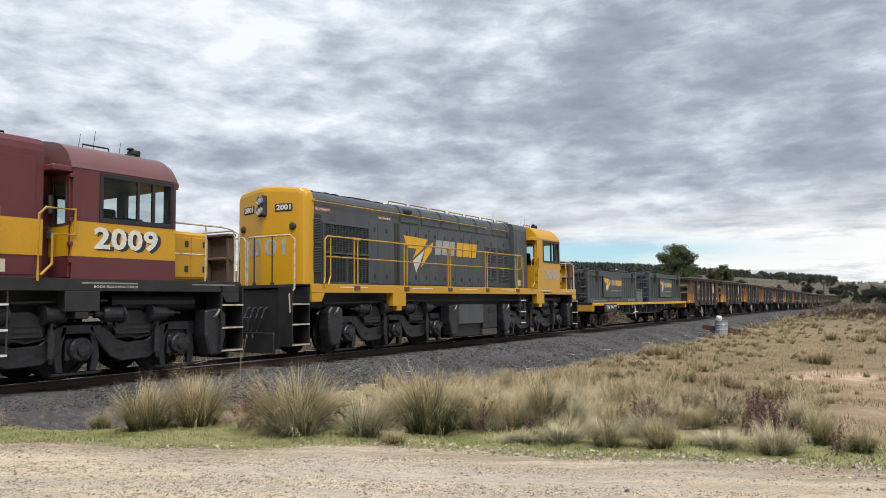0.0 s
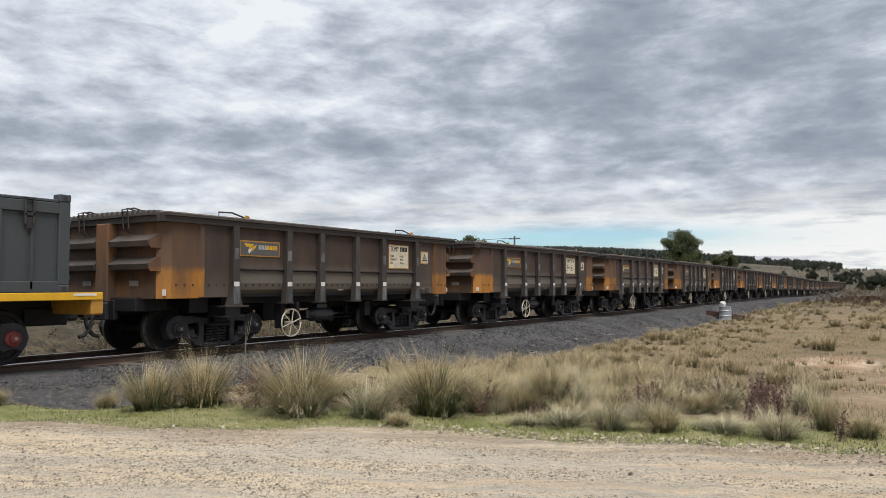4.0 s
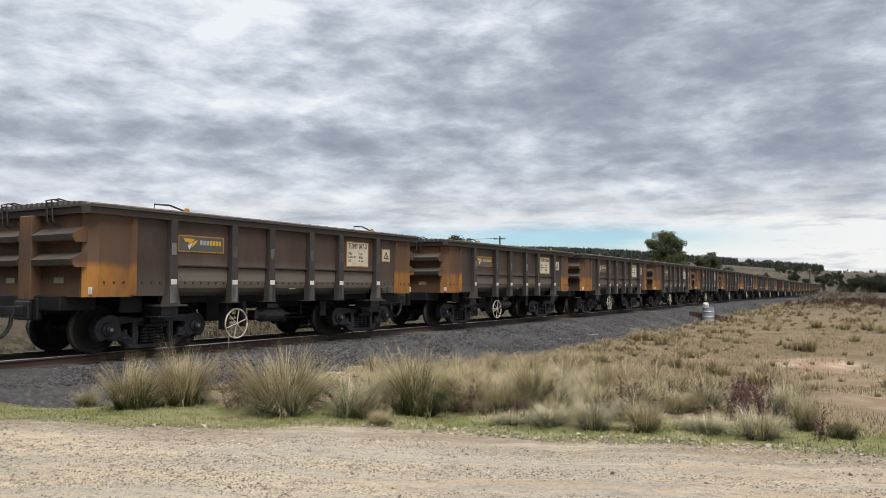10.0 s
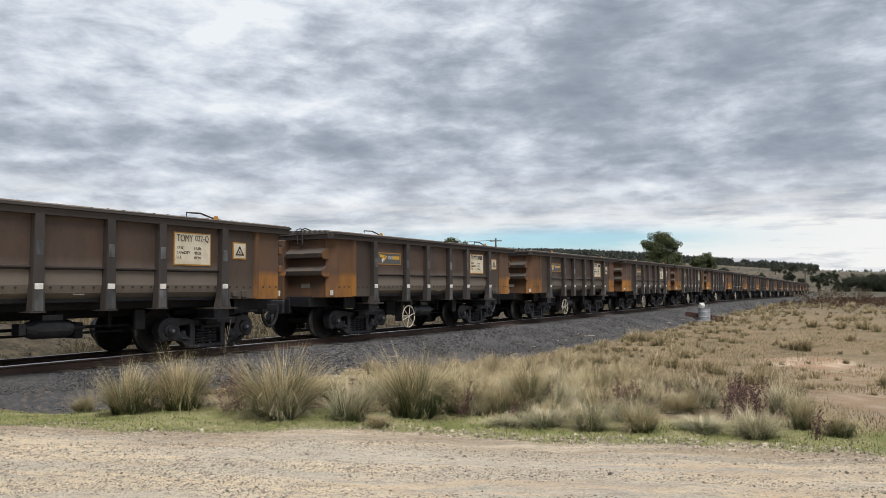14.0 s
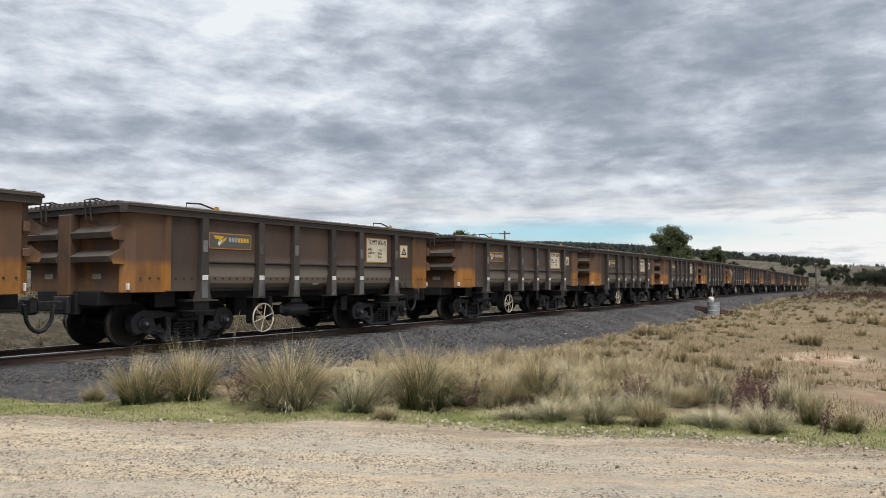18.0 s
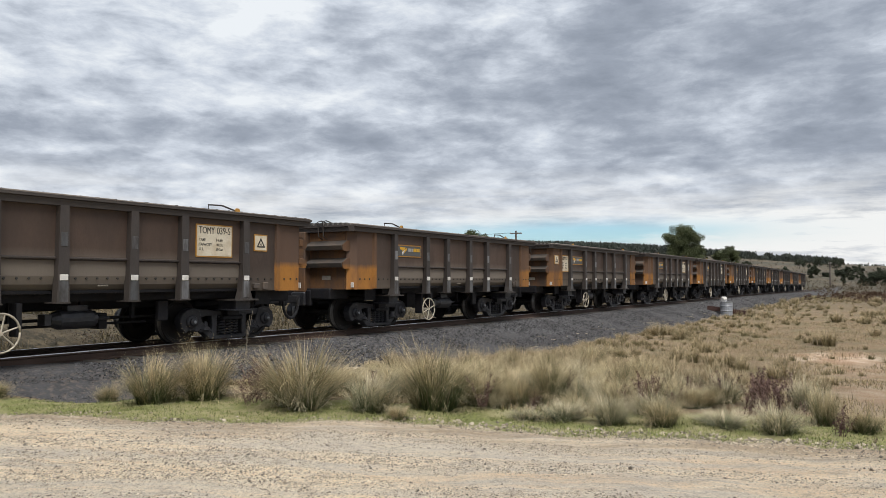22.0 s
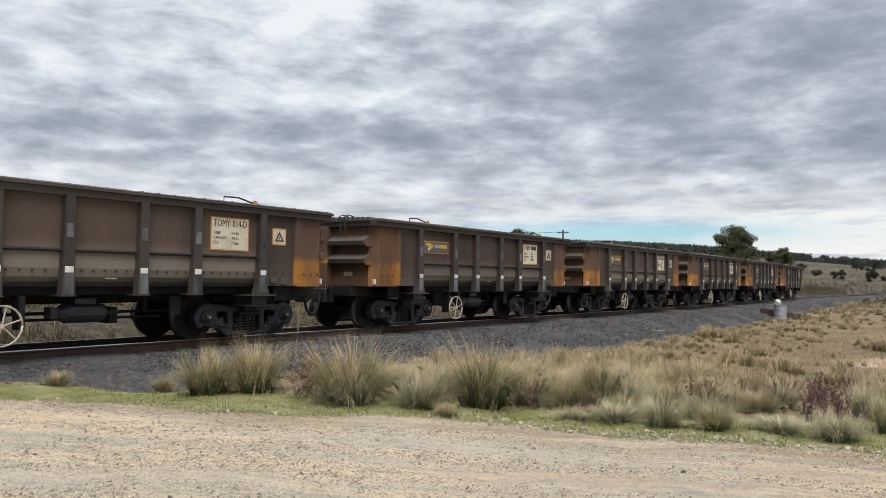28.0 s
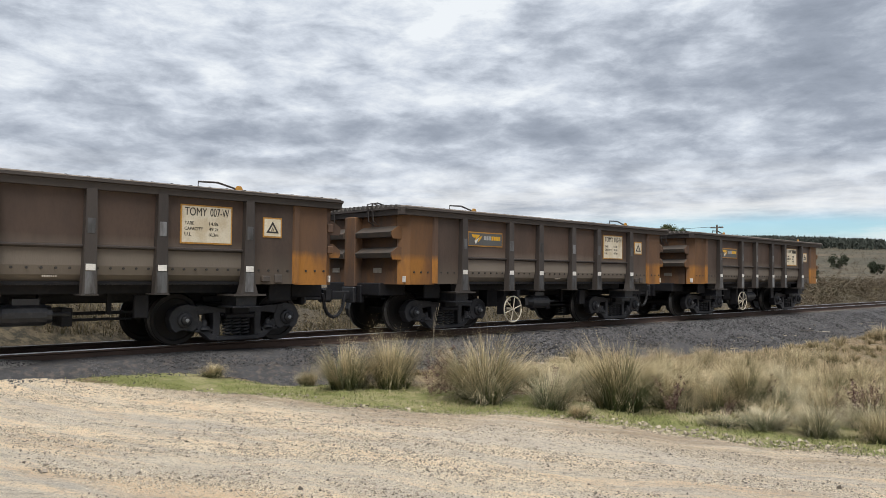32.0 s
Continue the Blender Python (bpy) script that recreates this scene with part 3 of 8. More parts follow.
    col = mix(zone("bank"), col, mix(rng(noise_of(1.6, 6, 0.7), 0.42, 0.6), (0.098, 0.076, 0.046), (0.042, 0.034, 0.023)))
    litter = mix(rng(noise_of(7, 7, 0.75, (1.5, 1, 1)), 0.44, 0.56), (0.165, 0.130, 0.078), (0.034, 0.031, 0.019))
    on_bank = n.new("ShaderNodeMath")
    on_bank.operation = "MULTIPLY"
    l.new(zone("bank"), on_bank.inputs[0])
    l.new(rng(noise_of(0.9, 6, 0.7), 0.4, 0.56, 0.8), on_bank.inputs[1])
    col = mix(on_bank.outputs[0], col, litter)
    col = mix(zone("far"), col, far)
    edge = n.new("ShaderNodeMath")
    edge.operation = "ADD"
    wob = rng(noise_of(3.0), 0.3, 0.7, 0.5)
    l.new(zone("green"), edge.inputs[0])
    l.new(wob, edge.inputs[1])
    col = mix(rng(edge.outputs[0], 0.62, 0.86), col, green)
    edge2 = n.new("ShaderNodeMath")
    edge2.operation = "ADD"
    l.new(zone("road"), edge2.inputs[0])
    l.new(rng(noise_of(5.0), 0.3, 0.7, 0.4), edge2.inputs[1])
    col = mix(rng(edge2.outputs[0], 0.55, 0.8), col, road)
    col = mix(zone("apron"), col, mix(rng(noise_of(30, 4, 0.8), 0.4, 0.65), (0.13, 0.126, 0.122), (0.23, 0.218, 0.205)))
    l.new(col, b.inputs["Base Color"])
    bp = n.new("ShaderNodeBump")
    bp.inputs["Strength"].default_value, bp.inputs["Distance"].default_value = 1.0, 0.05
    l.new(noise_of(26, 6, 0.8), bp.inputs["Height"])
    l.new(bp.outputs[0], b.inputs["Normal"])
    return m


def zones(x, y):
    """Shares of road, green verge, bare soil and far land at a place."""
    e = verge_x(y)
    road = 1 - step01(e - 0.15, e + 0.25, x)
    green = step01(e - 0.2, e + 0.2, x) * (1 - step01(e + 1.2, e + 2.2, x)) * step01(stone_edge(x) + 0.1, stone_edge(x) - 0.3, y) * step01(3.0, 4.2, x)
    soil = step01(1.5, 0.4, math.hypot((x - 20.5) * 0.75, (y - 2.0) * 0.95) + 0.35 * noise.noise((x, y, 4))) * 1.0 + 0.45 * step01(2.6, 0.6, math.hypot((x - 18.4) * 0.7, y - 0.6)) + 0.55 * step01(2.6, 0.6, math.hypot((x - 12.5) * 0.5, y + 0.3))
    far = step01(24, 110, math.hypot(x, y) + 9 * noise.noise((x * 0.13, y * 0.13, 5)))
    bank = step01(13.2, 14.2, y - bend(x))
    apron = step01(-0.25, 0.25, y - stone_edge(x) + 0.3 * noise.noise((x * 1.5, y * 1.5, 0))) * step01(7.4, 6.6, x) * step01(14.2, 13.4, y)
    earth = step01(e - 0.9, e - 0.15, x) * step01(3.4, 4.6, x)
    return road, green, min(1, soil), far, bank, apron, earth


def build_ground():
    xs = spaced([(-2600, -400, 400), (-400, -60, 60), (-60, -8, 6), (-8, 2, 1.0), (2, 8.6, 0.10), (8.6, 14, 0.22), (14, 40, 0.7), (40, 130, 4), (130, 700, 22), (700, 2600, 140)])
    ys = spaced([(-2600, -400, 400), (-400, -40, 60), (-40, -4, 4), (-4, -1, 0.25), (-1, 10.8, 0.10), (10.8, 12, 0.25), (12, 20, 0.5), (20, 60, 2.5), (60, 400, 17), (400, 900, 50), (900, 2600, 220)])
    verts = [(x, y, ground_z(x, y)) for y in ys for x in xs]
    w = len(xs)
    faces = [(j * w + i, j * w + i + 1, (j + 1) * w + i + 1, (j + 1) * w + i) for j in range(len(ys) - 1) for i in range(w - 1)]
    me = mesh_of("ground", verts, faces, soil_material())
    z = [zones(v[0], v[1]) for v in verts]
    for k, name in enumerate(("road", "green", "soil", "far", "bank", "apron", "earth")):
        a = me.attributes.new(name, "FLOAT", "POINT")
        a.data.foreach_set("value", [q[k] for q in z])
    for p in me.polygons:
        p.use_smooth = True
    tagged(new("ground", me), "pale gravel road, green verge and dry grass paddock", "ground", kind="structure")


build_ground()

M_BALLAST = material("blue_grey_ballast", (0.050, 0.049, 0.051), 0.9, second=(0.022, 0.021, 0.021), scale=5, grain=20, bump=1.0, dirt=(0.13, 0.105, 0.085))


def shoulder(x, dy):
    """The near shoulder of the bed is short and steep by the crossing."""
    if dy > -1.35:
        return dy
    return -1.35 + (dy + 1.35) * (0.35 + 0.65 * step01(4.2, 7.2, x))


def build_ballast():
    verts, faces = [], []
    xs = spaced([(-90, 2, 6), (2, 45, 0.35), (45, 130, 2), (130, 620, 14)])
    prof = [(-3.3, -0.62), (-3.0, -0.45), (-2.3, -0.22), (-1.62, -0.05), (-1.35, 0.0), (1.35, 0.0), (1.65, -0.05), (2.4, -0.25), (3.1, -0.5), (3.3, -0.62)]
    top = RAIL_Z - 0.165
    for x in xs:
        for k, (dy, dz) in enumerate(prof):
            dy = shoulder(x, dy)
            wob = 0.035 * noise.noise((x * 0.9, dy * 2.0, 7.0)) + 0.02 * noise.noise((x * 3.1, dy * 5.0, 2.0))
            out_y = 0.22 * noise.noise((x * 0.35, 5.0, 1.0)) if k == 1 else 0.0
            wob = wob * (0.4 + 0.6 * step01(5, 8, x)) + (0.055 * (1 - step01(5.2, 7.6, x)) if dy > -2.0 else 0.0)
            verts.append((x, TRACK_Y + bend(x) + dy + out_y, top + fall(x) + dz + wob))
    w = len(prof)
    for i in range(len(xs) - 1):
        for k in range(w - 1):
            faces.append((i * w + k, (i + 1) * w + k, (i + 1) * w + k + 1, i * w + k + 1))
    me = mesh_of("ballast", verts, faces, M_BALLAST)
    return tagged(new("ballast", me), "bed of blue-grey crushed stone under the track", "ballast", kind="structure")


build_ballast()


def build_track():
    track = thing("railway_track", "narrow-gauge railway track with worn shiny rails", "track", kind="structure")
    for side in (-1, 1):
        y = TRACK_Y + side * (1.067 / 2 + 0.035)
        for name, mat, outline in (
            ("rail_web", M_RAILRUST, [(-0.062, -0.15), (0.062, -0.15), (0.062, -0.138), (0.012, -0.12), (0.010, -0.045), (0.034, -0.03), (0.034, -0.008), (-0.034, -0.008), (-0.034, -0.03), (-0.010, -0.045), (-0.012, -0.12), (-0.062, -0.138)]),
            ("rail_head", M_RAILSTEEL, [(-0.033, -0.0079), (0.033, -0.0079), (0.030, 0.0), (-0.030, 0.0)]),
        ):
            bm = bmesh.new()
            rings = [[bm.verts.new((x, y + bend(x) + a, RAIL_Z + fall(x) + b)) for a, b in outline] for x in spaced([(-90, 26, 116), (26, 54, 2), (54, 160, 6), (160, 620, 60)])]
            for r0, r1 in zip(rings, rings[1:]):
                for k in range(len(outline)):
                    q = (k + 1) % len(outline)
                    bm.faces.new((r0[k], r1[k], r1[q], r0[q]))
            bmesh.ops.recalc_face_normals(bm, faces=list(bm.faces))
            part(name, bm, mat, track)
    bm = boxes((-1.05, 1.05, -0.11, 0.11, -0.12, 0.0), bevel=0.015)
    sl = part("sleeper", bm, M_SLEEPER, track)
    me = sl.data
    x = -12.0
    first = True
    while x < 112:
        ob = sl if first else link_mesh("sleeper", me, track)
        first = False
        ob.matrix_basis = pose(x, TRACK_Y + bend(x) + random.uniform(-0.03, 0.03), RAIL_Z + fall(x) - 0.135, 0, 0, 90 + bend_angle(x) + random.uniform(-1, 1))
        x += 0.66


build_track()

# ---- the ore wagons ----
HALF_W = 1.38          # half the width over the side sheets
POSTS = (-2.94, -1.60, -0.65, 0.49, 1.44, 2.78)
TRAIN = []             # (thing, place along the train)
WHEELS = []            # (wheelset, radius, place in its bogie)


def wheelset(parent, x, r, sides=24):
    """Two wheels on an axle; it turns round its own axis, so its origin lies on the axle."""
    prof = [(0.05, 0.0), (0.10, 0.0), (0.10, 0.03), (r * 0.5, 0.035), (r * 0.80, 0.02), (r * 0.84, -0.005), (r * 0.98, -0.012), (r, 0.0), (r, 0.095), (r + 0.028, 0.10), (r + 0.026, 0.128), (r * 0.86, 0.130), (r * 0.8, 0.10), (r * 0.4, 0.085), (0.09, 0.12), (0.07, 0.16)]
    bm = bmesh.new()
    for side in (-1, 1):
        lathe(bm, prof, sides, Matrix.Translation((0, side * 0.625, 0)) @ Matrix.Rotation(radians(90 * side), 4, "X"))
    rod(bm, (0, -0.6, 0), (0, 0.6, 0), 0.07, 10)
    ob = part("wheelset", bm, [M_WHEEL, M_TREAD], parent, "dark rolled wheels with worn treads")
    for p in ob.data.polygons:
        c = p.center
        rad = math.hypot(c.x, c.z)
        p.material_index = 1 if r * 0.99 < rad < r * 1.004 else 0
        p.use_smooth = rad > r * 0.95
    ob.location = (x, 0, r)
    WHEELS.append((ob, r, x))
    return ob


def build_bogie(parent, x, wagon_bogie=True):
    """A cast three-piece bogie."""
    wb, r = (0.87, 0.39)
    bolster = part("bogie", boxes((-0.22, 0.22, -0.95, 0.95, 0.42, 0.62), (-0.3, 0.3, -0.35, 0.35, 0.62, 0.74), bevel=0.02), M_UNDER, parent, "black cast bogie with coil springs")
    bolster.location = (x, 0, 0)
    for side in (-1, 1):
        y0 = side * 0.87
        bm = bmesh.new()
        # the casting: top chord with two lobes over the axle boxes, columns and tension member round the springs
        prism(bm, [(-0.70, 0.45), (-0.72, 0.60), (-0.55, 0.605), (-0.32, 0.565), (0.32, 0.565), (0.55, 0.605), (0.72, 0.60), (0.70, 0.45), (0.5, 0.48), (-0.5, 0.48)], "y", y0 - 0.07, y0 + 0.07)
        for s in (-1, 1):
            prism(bm, [(s * a, b) for a, b in ((0.70, 0.605), (0.84, 0.63), (0.97, 0.60), (1.07, 0.52), (1.11, 0.40), (1.07, 0.27), (1.00, 0.20), (0.92, 0.235), (0.82, 0.235), (0.74, 0.20), (0.66, 0.27), (0.63, 0.38))], "y", y0 - 0.085, y0 + 0.085)
            prism(bm, [(s * 0.70, 0.27), (s * 0.46, 0.07), (s * 0.32, 0.06), (s * 0.34, 0.15), (s * 0.42, 0.17), (s * 0.62, 0.38)], "y", y0 - 0.08, y0 + 0.08)
            prism(bm, [(s * 0.30, 0.12), (s * 0.43, 0.14), (s * 0.40, 0.30), (s * 0.42, 0.52), (s * 0.29, 0.52)], "y", y0 - 0.075, y0 + 0.075)
        box(bm, -0.36, 0.36, y0 - 0.085, y0 + 0.085, 0.055, 0.125)
        bmesh.ops.bevel(bm, geom=list(bm.edges), offset=0.012, segments=1, affect="EDGES")
        part("side_frame", bm, M_CAST, bolster)
        for sx in (-0.15, 0.0, 0.15):
            bm = bmesh.new()
            turns = [(sx + 0.060 * math.cos(k * 0.8), y0 + side * 0.02 + 0.060 * math.sin(k * 0.8), 0.135 + 0.26 * k / 41) for k in range(42)]
            pipe(bm, turns, 0.017, 5)
            part("coil_spring", bm, M_CAST, bolster)
        part("spring_seat", boxes((-0.29, 0.29, y0 - 0.09, y0 + 0.09, 0.44, 0.475), bevel=0.008), M_CAST, bolster)
        for s in (-1, 1):
            bm = bmesh.new()
            lathe(bm, [(0.12, -0.02), (0.12, 0.04), (0.105, 0.06), (0.075, 0.07), (0.07, 0.10), (0.05, 0.115), (0.02, 0.12)], 16, Matrix.Translation((s * wb, y0 + side * 0.06, r)) @ Matrix.Rotation(radians(90 if side < 0 else -90), 4, "X"))
            cap = part("axle_cap", bm, M_CAST, bolster)
            bm = bmesh.new()
            lathe(bm, [(0.028, 0.0), (0.03, 0.014), (0.012, 0.02)], 8, Matrix.Translation((s * wb, y0 + side * 0.175, r)) @ Matrix.Rotation(radians(90 if side < 0 else -90), 4, "X"))
            part("cap_bolt", bm, M_PLATE, cap)
            bm = bmesh.new()
            lathe(bm, [(0.09, 0.0), (0.085, 0.03), (0.045, 0.06), (0.04, 0.13), (0.015, 0.15)], 10, Matrix.Translation((s * 0.54, y0 + side * 0.05, 0.235)))
            part("brake_pivot", bm, M_CAST, bolster)
            part("pivot_shelf", boxes((min(s * 0.42, s * 0.70), max(s * 0.42, s * 0.70), y0 - 0.08, y0 + 0.08, 0.205, 0.235)), M_CAST, bolster)
            part("cast_mark", boxes((s * 0.85 - 0.06, s * 0.85 + 0.06, y0 + side * 0.085 - 0.003, y0 + side * 0.085 + 0.003, 0.545, 0.575)), M_LOCOGEAR, bolster)
    bm = boxes((-0.24, 0.24, -1.04, -0.84, 0.40, 0.47), (-0.14, 0.14, -1.05, -0.84, 0.47, 0.60), bevel=0.012)
    part("bolster_end", bm, M_UNDER, bolster)
    for s in (-1, 1):
        wheelset(bolster, s * wb, r)
    return bolster


def build_coupler(parent, x, direction):
    bm = boxes((min(x, x + direction * 0.55), max(x, x + direction * 0.55), -0.07, 0.07, 0.62, 0.78), bevel=0.015)
    xe = x + direction * 0.55
    box(bm, min(xe, xe + direction * 0.2), max(xe, xe + direction * 0.2), -0.14, 0.12, 0.57, 0.84, bevel=0.04)
    box(bm, min(xe - direction * 0.42, xe - direction * 0.5), max(xe - direction * 0.42, xe - direction * 0.5), -0.2, 0.2, 0.56, 0.86, bevel=0.02)
    part("coupler", bm, M_LOCOGEAR, parent, "black knuckle coupler")
    bm = bmesh.new()
    pts = [(x + direction * a, -0.30, b) for a, b in ((0.40, 0.74), (0.43, 0.62), (0.45, 0.50), (0.50, 0.40), (0.57, 0.335), (0.66, 0.31))]
    pipe(bm, pts, 0.034, 8)
    part("brake_hose", bm, M_BLACK, parent, "looped rubber brake hose")


def build_wagon():
    w = thing("ore_wagon", "grimy brown steel ore wagon with rusty orange ends", "railway wagon", "ore wagons of the train")
    e = 4.42      # half length over the end sheets
    # side sheets between the outer posts, curved under at the foot
    prof = [(-HALF_W, 2.20), (-HALF_W, 1.46), (-HALF_W + 0.0, 1.18), (-HALF_W + 0.03, 1.06), (-HALF_W + 0.13, 0.97), (-HALF_W + 0.32, 0.92)]
    for side in (1, -1):
        bm = bmesh.new()
        pts = [(side * y, z) for y, z in prof] + [(side * (y + 0.03), z + (0.02 if i > 3 else 0)) for i, (y, z) in reversed(list(enumerate(prof)))]
        prism(bm, pts, "x", POSTS[0], POSTS[5])
        part("side_sheet", bm, M_BROWN, w, "brown side sheet, dusty below the waist rail")
        for s in (-1, 1):
            bm = bmesh.new()
            box(bm, min(s * 2.86 - 0.08, s * 3.64), max(s * 2.86 - 0.08, s * 3.64), min(side * -HALF_W, side * -(HALF_W - 0.03)), max(side * -HALF_W, side * -(HALF_W - 0.03)), 0.93, 2.20)
            part("side_sheet", bm, M_ENDBAY, w)
            bm = bmesh.new()
            # orange end bay with its chamfered corner
            xa, xb, xc = s * 3.64, s * 4.24, s * e
            prism(bm, [(xa, -side * HALF_W), (xb, -side * HALF_W), (xc, -side * (HALF_W - 0.17)), (xc, -side * (HALF_W - 0.20)), (xb, -side * (HALF_W - 0.03)), (xa, -side * (HALF_W - 0.03))], "z", 0.92, 2.20)
            part("corner_sheet", bm, M_ORANGE, w, "rusty orange corner sheet")
            bm = bmesh.new()
            prism(bm, [(s * 3.585, -side * HALF_W), (s * 3.60, -side * (HALF_W + 0.045)), (s * 3.68, -side * (HALF_W + 0.045)), (s * 3.70, -side * HALF_W)], "z", 0.94, 2.19)
            part("corner_rib", bm, M_ORANGE, w)
        # waist rail
        bm = bmesh.new()
        for a, b in zip(POSTS, POSTS[1:]):
            prism(bm, [(-side * HALF_W, 1.455), (-side * (HALF_W + 0.05), 1.445), (-side * (HALF_W + 0.05), 1.425), (-side * HALF_W, 1.40)], "x", a + 0.07, b - 0.07)
        part("waist_rail", bm, M_POST, w)
        for i, px in enumerate(POSTS):
            bm = bmesh.new()
            out = HALF_W + 0.11
            if i in (0, 5):
                prism(bm, [(px - 0.15, 0.78), (px - 0.105, 0.93), (px - 0.088, 1.10), (px - 0.065, 2.19), (px + 0.065, 2.19), (px + 0.088, 1.10), (px + 0.105, 0.93), (px + 0.15, 0.78)], "y", -side * out, -side * (HALF_W - 0.02))
                box(bm, px - 0.27, px + 0.27, min(-side * (out + 0.03), -side * 1.0), max(-side * (out + 0.03), -side * 1.0), 0.755, 0.782)
            else:
                prism(bm, [(px - 0.095, 0.80), (px - 0.085, 1.1), (px - 0.066, 2.19), (px + 0.066, 2.19), (px + 0.085, 1.1), (px + 0.095, 0.80)], "y", -side * out, -side * (HALF_W - 0.02))
                box(bm, px - 0.11, px + 0.11, min(-side * (out + 0.01), -side * 1.2), max(-side * (out + 0.01), -side * 1.2), 0.788, 0.803)
            post = part("side_post", bm, M_POST, w)
            if i in (0, 5):
                part("post_pedestal", boxes((px - 0.17, px + 0.17, min(-side * (out - 0.08), -side * 0.95), max(-side * (out - 0.08), -side * 0.95), 0.60, 0.755), (px - 0.24, px + 0.24, min(-side * (out - 0.04), -side * 0.95), max(-side * (out - 0.04), -side * 0.95), 0.575, 0.60), bevel=0.006), M_CAST, post)
            if side == 1:
                yo = -out
                part("wear_plate", boxes((px - 0.050, px + 0.050, yo - 0.006, yo, 1.60, 1.80), bevel=0.003), M_WORN, post, "scraped bare metal patch")
                part("reflector", boxes((px - 0.062, px + 0.062, yo - 0.012, yo, 1.115, 1.20), bevel=0.004), M_WHITE, post, "small white reflector")
                part("wear_plate", boxes((px - 0.068, px + 0.068, yo - 0.006, yo, 0.81, 1.105), bevel=0.003), M_WORN, post)
        bm = bmesh.new()
        x = -4.15
        while x < 4.2:
            if min(abs(x - p) for p in POSTS) > 0.11 and abs(abs(x) - 3.64) > 0.09:
                rod(bm, (x, -side * HALF_W, 1.145), (x, -side * (HALF_W + 0.014), 1.145), 0.018, 6)
            x += 0.17
        tagged(part("rivet_seam", bm, M_INK, w, "row of dark bolt heads"), kind="stuff")
        # top rim
        bm = bmesh.new()
        prism(bm, [(-side * (HALF_W - 0.06), 2.18), (-side * (HALF_W + 0.09), 2.18), (-side * (HALF_W + 0.10), 2.27), (-side * (HALF_W + 0.14), 2.28), (-side * (HALF_W + 0.14), 2.315), (-side * (HALF_W - 0.06), 2.32)], "x", -e - 0.05, e + 0.05)
        part("top_rim", bm, M_RIM, w, "dusty steel top rim, coloured dark for the shade under its lip")
    for s in (-1, 1):
        bm = bmesh.new()
        box(bm, min(s * e, s * (e - 0.04)), max(s * e, s * (e - 0.04)), -1.22, 1.22, 0.92, 2.20)
        end = part("end_sheet", bm, M_ENDBROWN, w, "rusty brown end sheet with black stiffening ribs")
        for z in (1.42, 1.80):
            for y0, y1 in ((-1.24, -0.20), (0.20, 1.24)):
                bm = bmesh.new()
                prism(bm, [(s * (e - 0.01), z - 0.02), (s * (e + 0.16), z - 0.02), (s * (e + 0.19), z + 0.07), (s * (e - 0.01), z + 0.19)], "y", y0, y1)
                rib = part("end_rib", bm, M_RIB, end)
                for yy in (y0, y1):
                    if abs(yy) > 1:
                        bm = bmesh.new()
                        yc = yy + (0.02 if yy > 0 else -0.02)
                        prism(bm, [(s * (e - 0.12), z - 0.05), (s * (e + 0.14), z - 0.05), (s * (e + 0.17), z + 0.0), (s * (e + 0.17), z + 0.08), (s * (e + 0.02), z + 0.18), (s * (e - 0.12), z + 0.18)], "y", yc - 0.010, yc + 0.010)
                        part("rib_plate", bm, M_ORANGE, end)
        part("end_post", boxes((min(s * (e - 0.02), s * (e + 0.17)), max(s * (e - 0.02), s * (e + 0.17)), -0.17, 0.17, 0.86, 2.19), bevel=0.015), M_ENDBROWN, end)
        for y in (-0.66, 0.66):
            part("end_label", boxes((min(s * e, s * (e + 0.012)), max(s * e, s * (e + 0.012)), y - 0.12, y + 0.12, 1.13, 1.22)), M_LABEL, end)
        for y in (-1.30, 1.30):
            xo = s * (e - 0.09)
            part("corner_reflector", boxes((xo - 0.012, xo + 0.012, y - 0.055, y + 0.055, 0.96, 1.07), bevel=0.004), M_WHITE, end, "white corner reflector")
        bm = bmesh.new()
        prism(bm, [(s * (e - 0.05), 2.18), (s * (e + 0.10), 2.18), (s * (e + 0.11), 2.27), (s * (e + 0.15), 2.28), (s * (e + 0.15), 2.315), (s * (e - 0.05), 2.32)], "y", -1.37, 1.37)
        part("end_rim", bm, M_RIM, w)
        # rungs above the end
        for y in (-0.62, 0.62):
            bm = bmesh.new()
            for dy in (-0.07, 0.07):
                pipe(bm, [(s * (e + 0.02), y + dy, 2.02), (s * (e + 0.14), y + dy, 2.08), (s * (e + 0.17), y + dy, 2.40), (s * (e + 0.05), y + dy, 2.43), (s * (e - 0.25), y + dy, 2.37)], 0.014, 5)
            rod(bm, (s * (e + 0.17), y - 0.07, 2.36), (s * (e + 0.17), y + 0.07, 2.36), 0.012, 5)
            part("lid_latch", bm, M_POST, w)
        # headstock and buffer beam
        part("headstock", boxes((min(s * 3.9, s * (e + 0.10)), max(s * 3.9, s * (e + 0.10)), -0.85, 0.85, 0.70, 0.94), (min(s * (e + 0.02), s * (e + 0.12)), max(s * (e + 0.02), s * (e + 0.12)), -0.30, 0.30, 0.55, 0.9), bevel=0.02), M_UNDER, w)
        build_coupler(w, s * (e + 0.08), s)
        for y in (-1, 1):
            bm = boxes((min(s * 3.3, s * 3.7), max(s * 3.3, s * 3.7), y * 1.15 - 0.02, y * 1.15 + 0.02, 0.66, 0.93), bevel=0.01)
            part("bracket", bm, M_UNDER, w)
    # lid
    bm = bmesh.new()
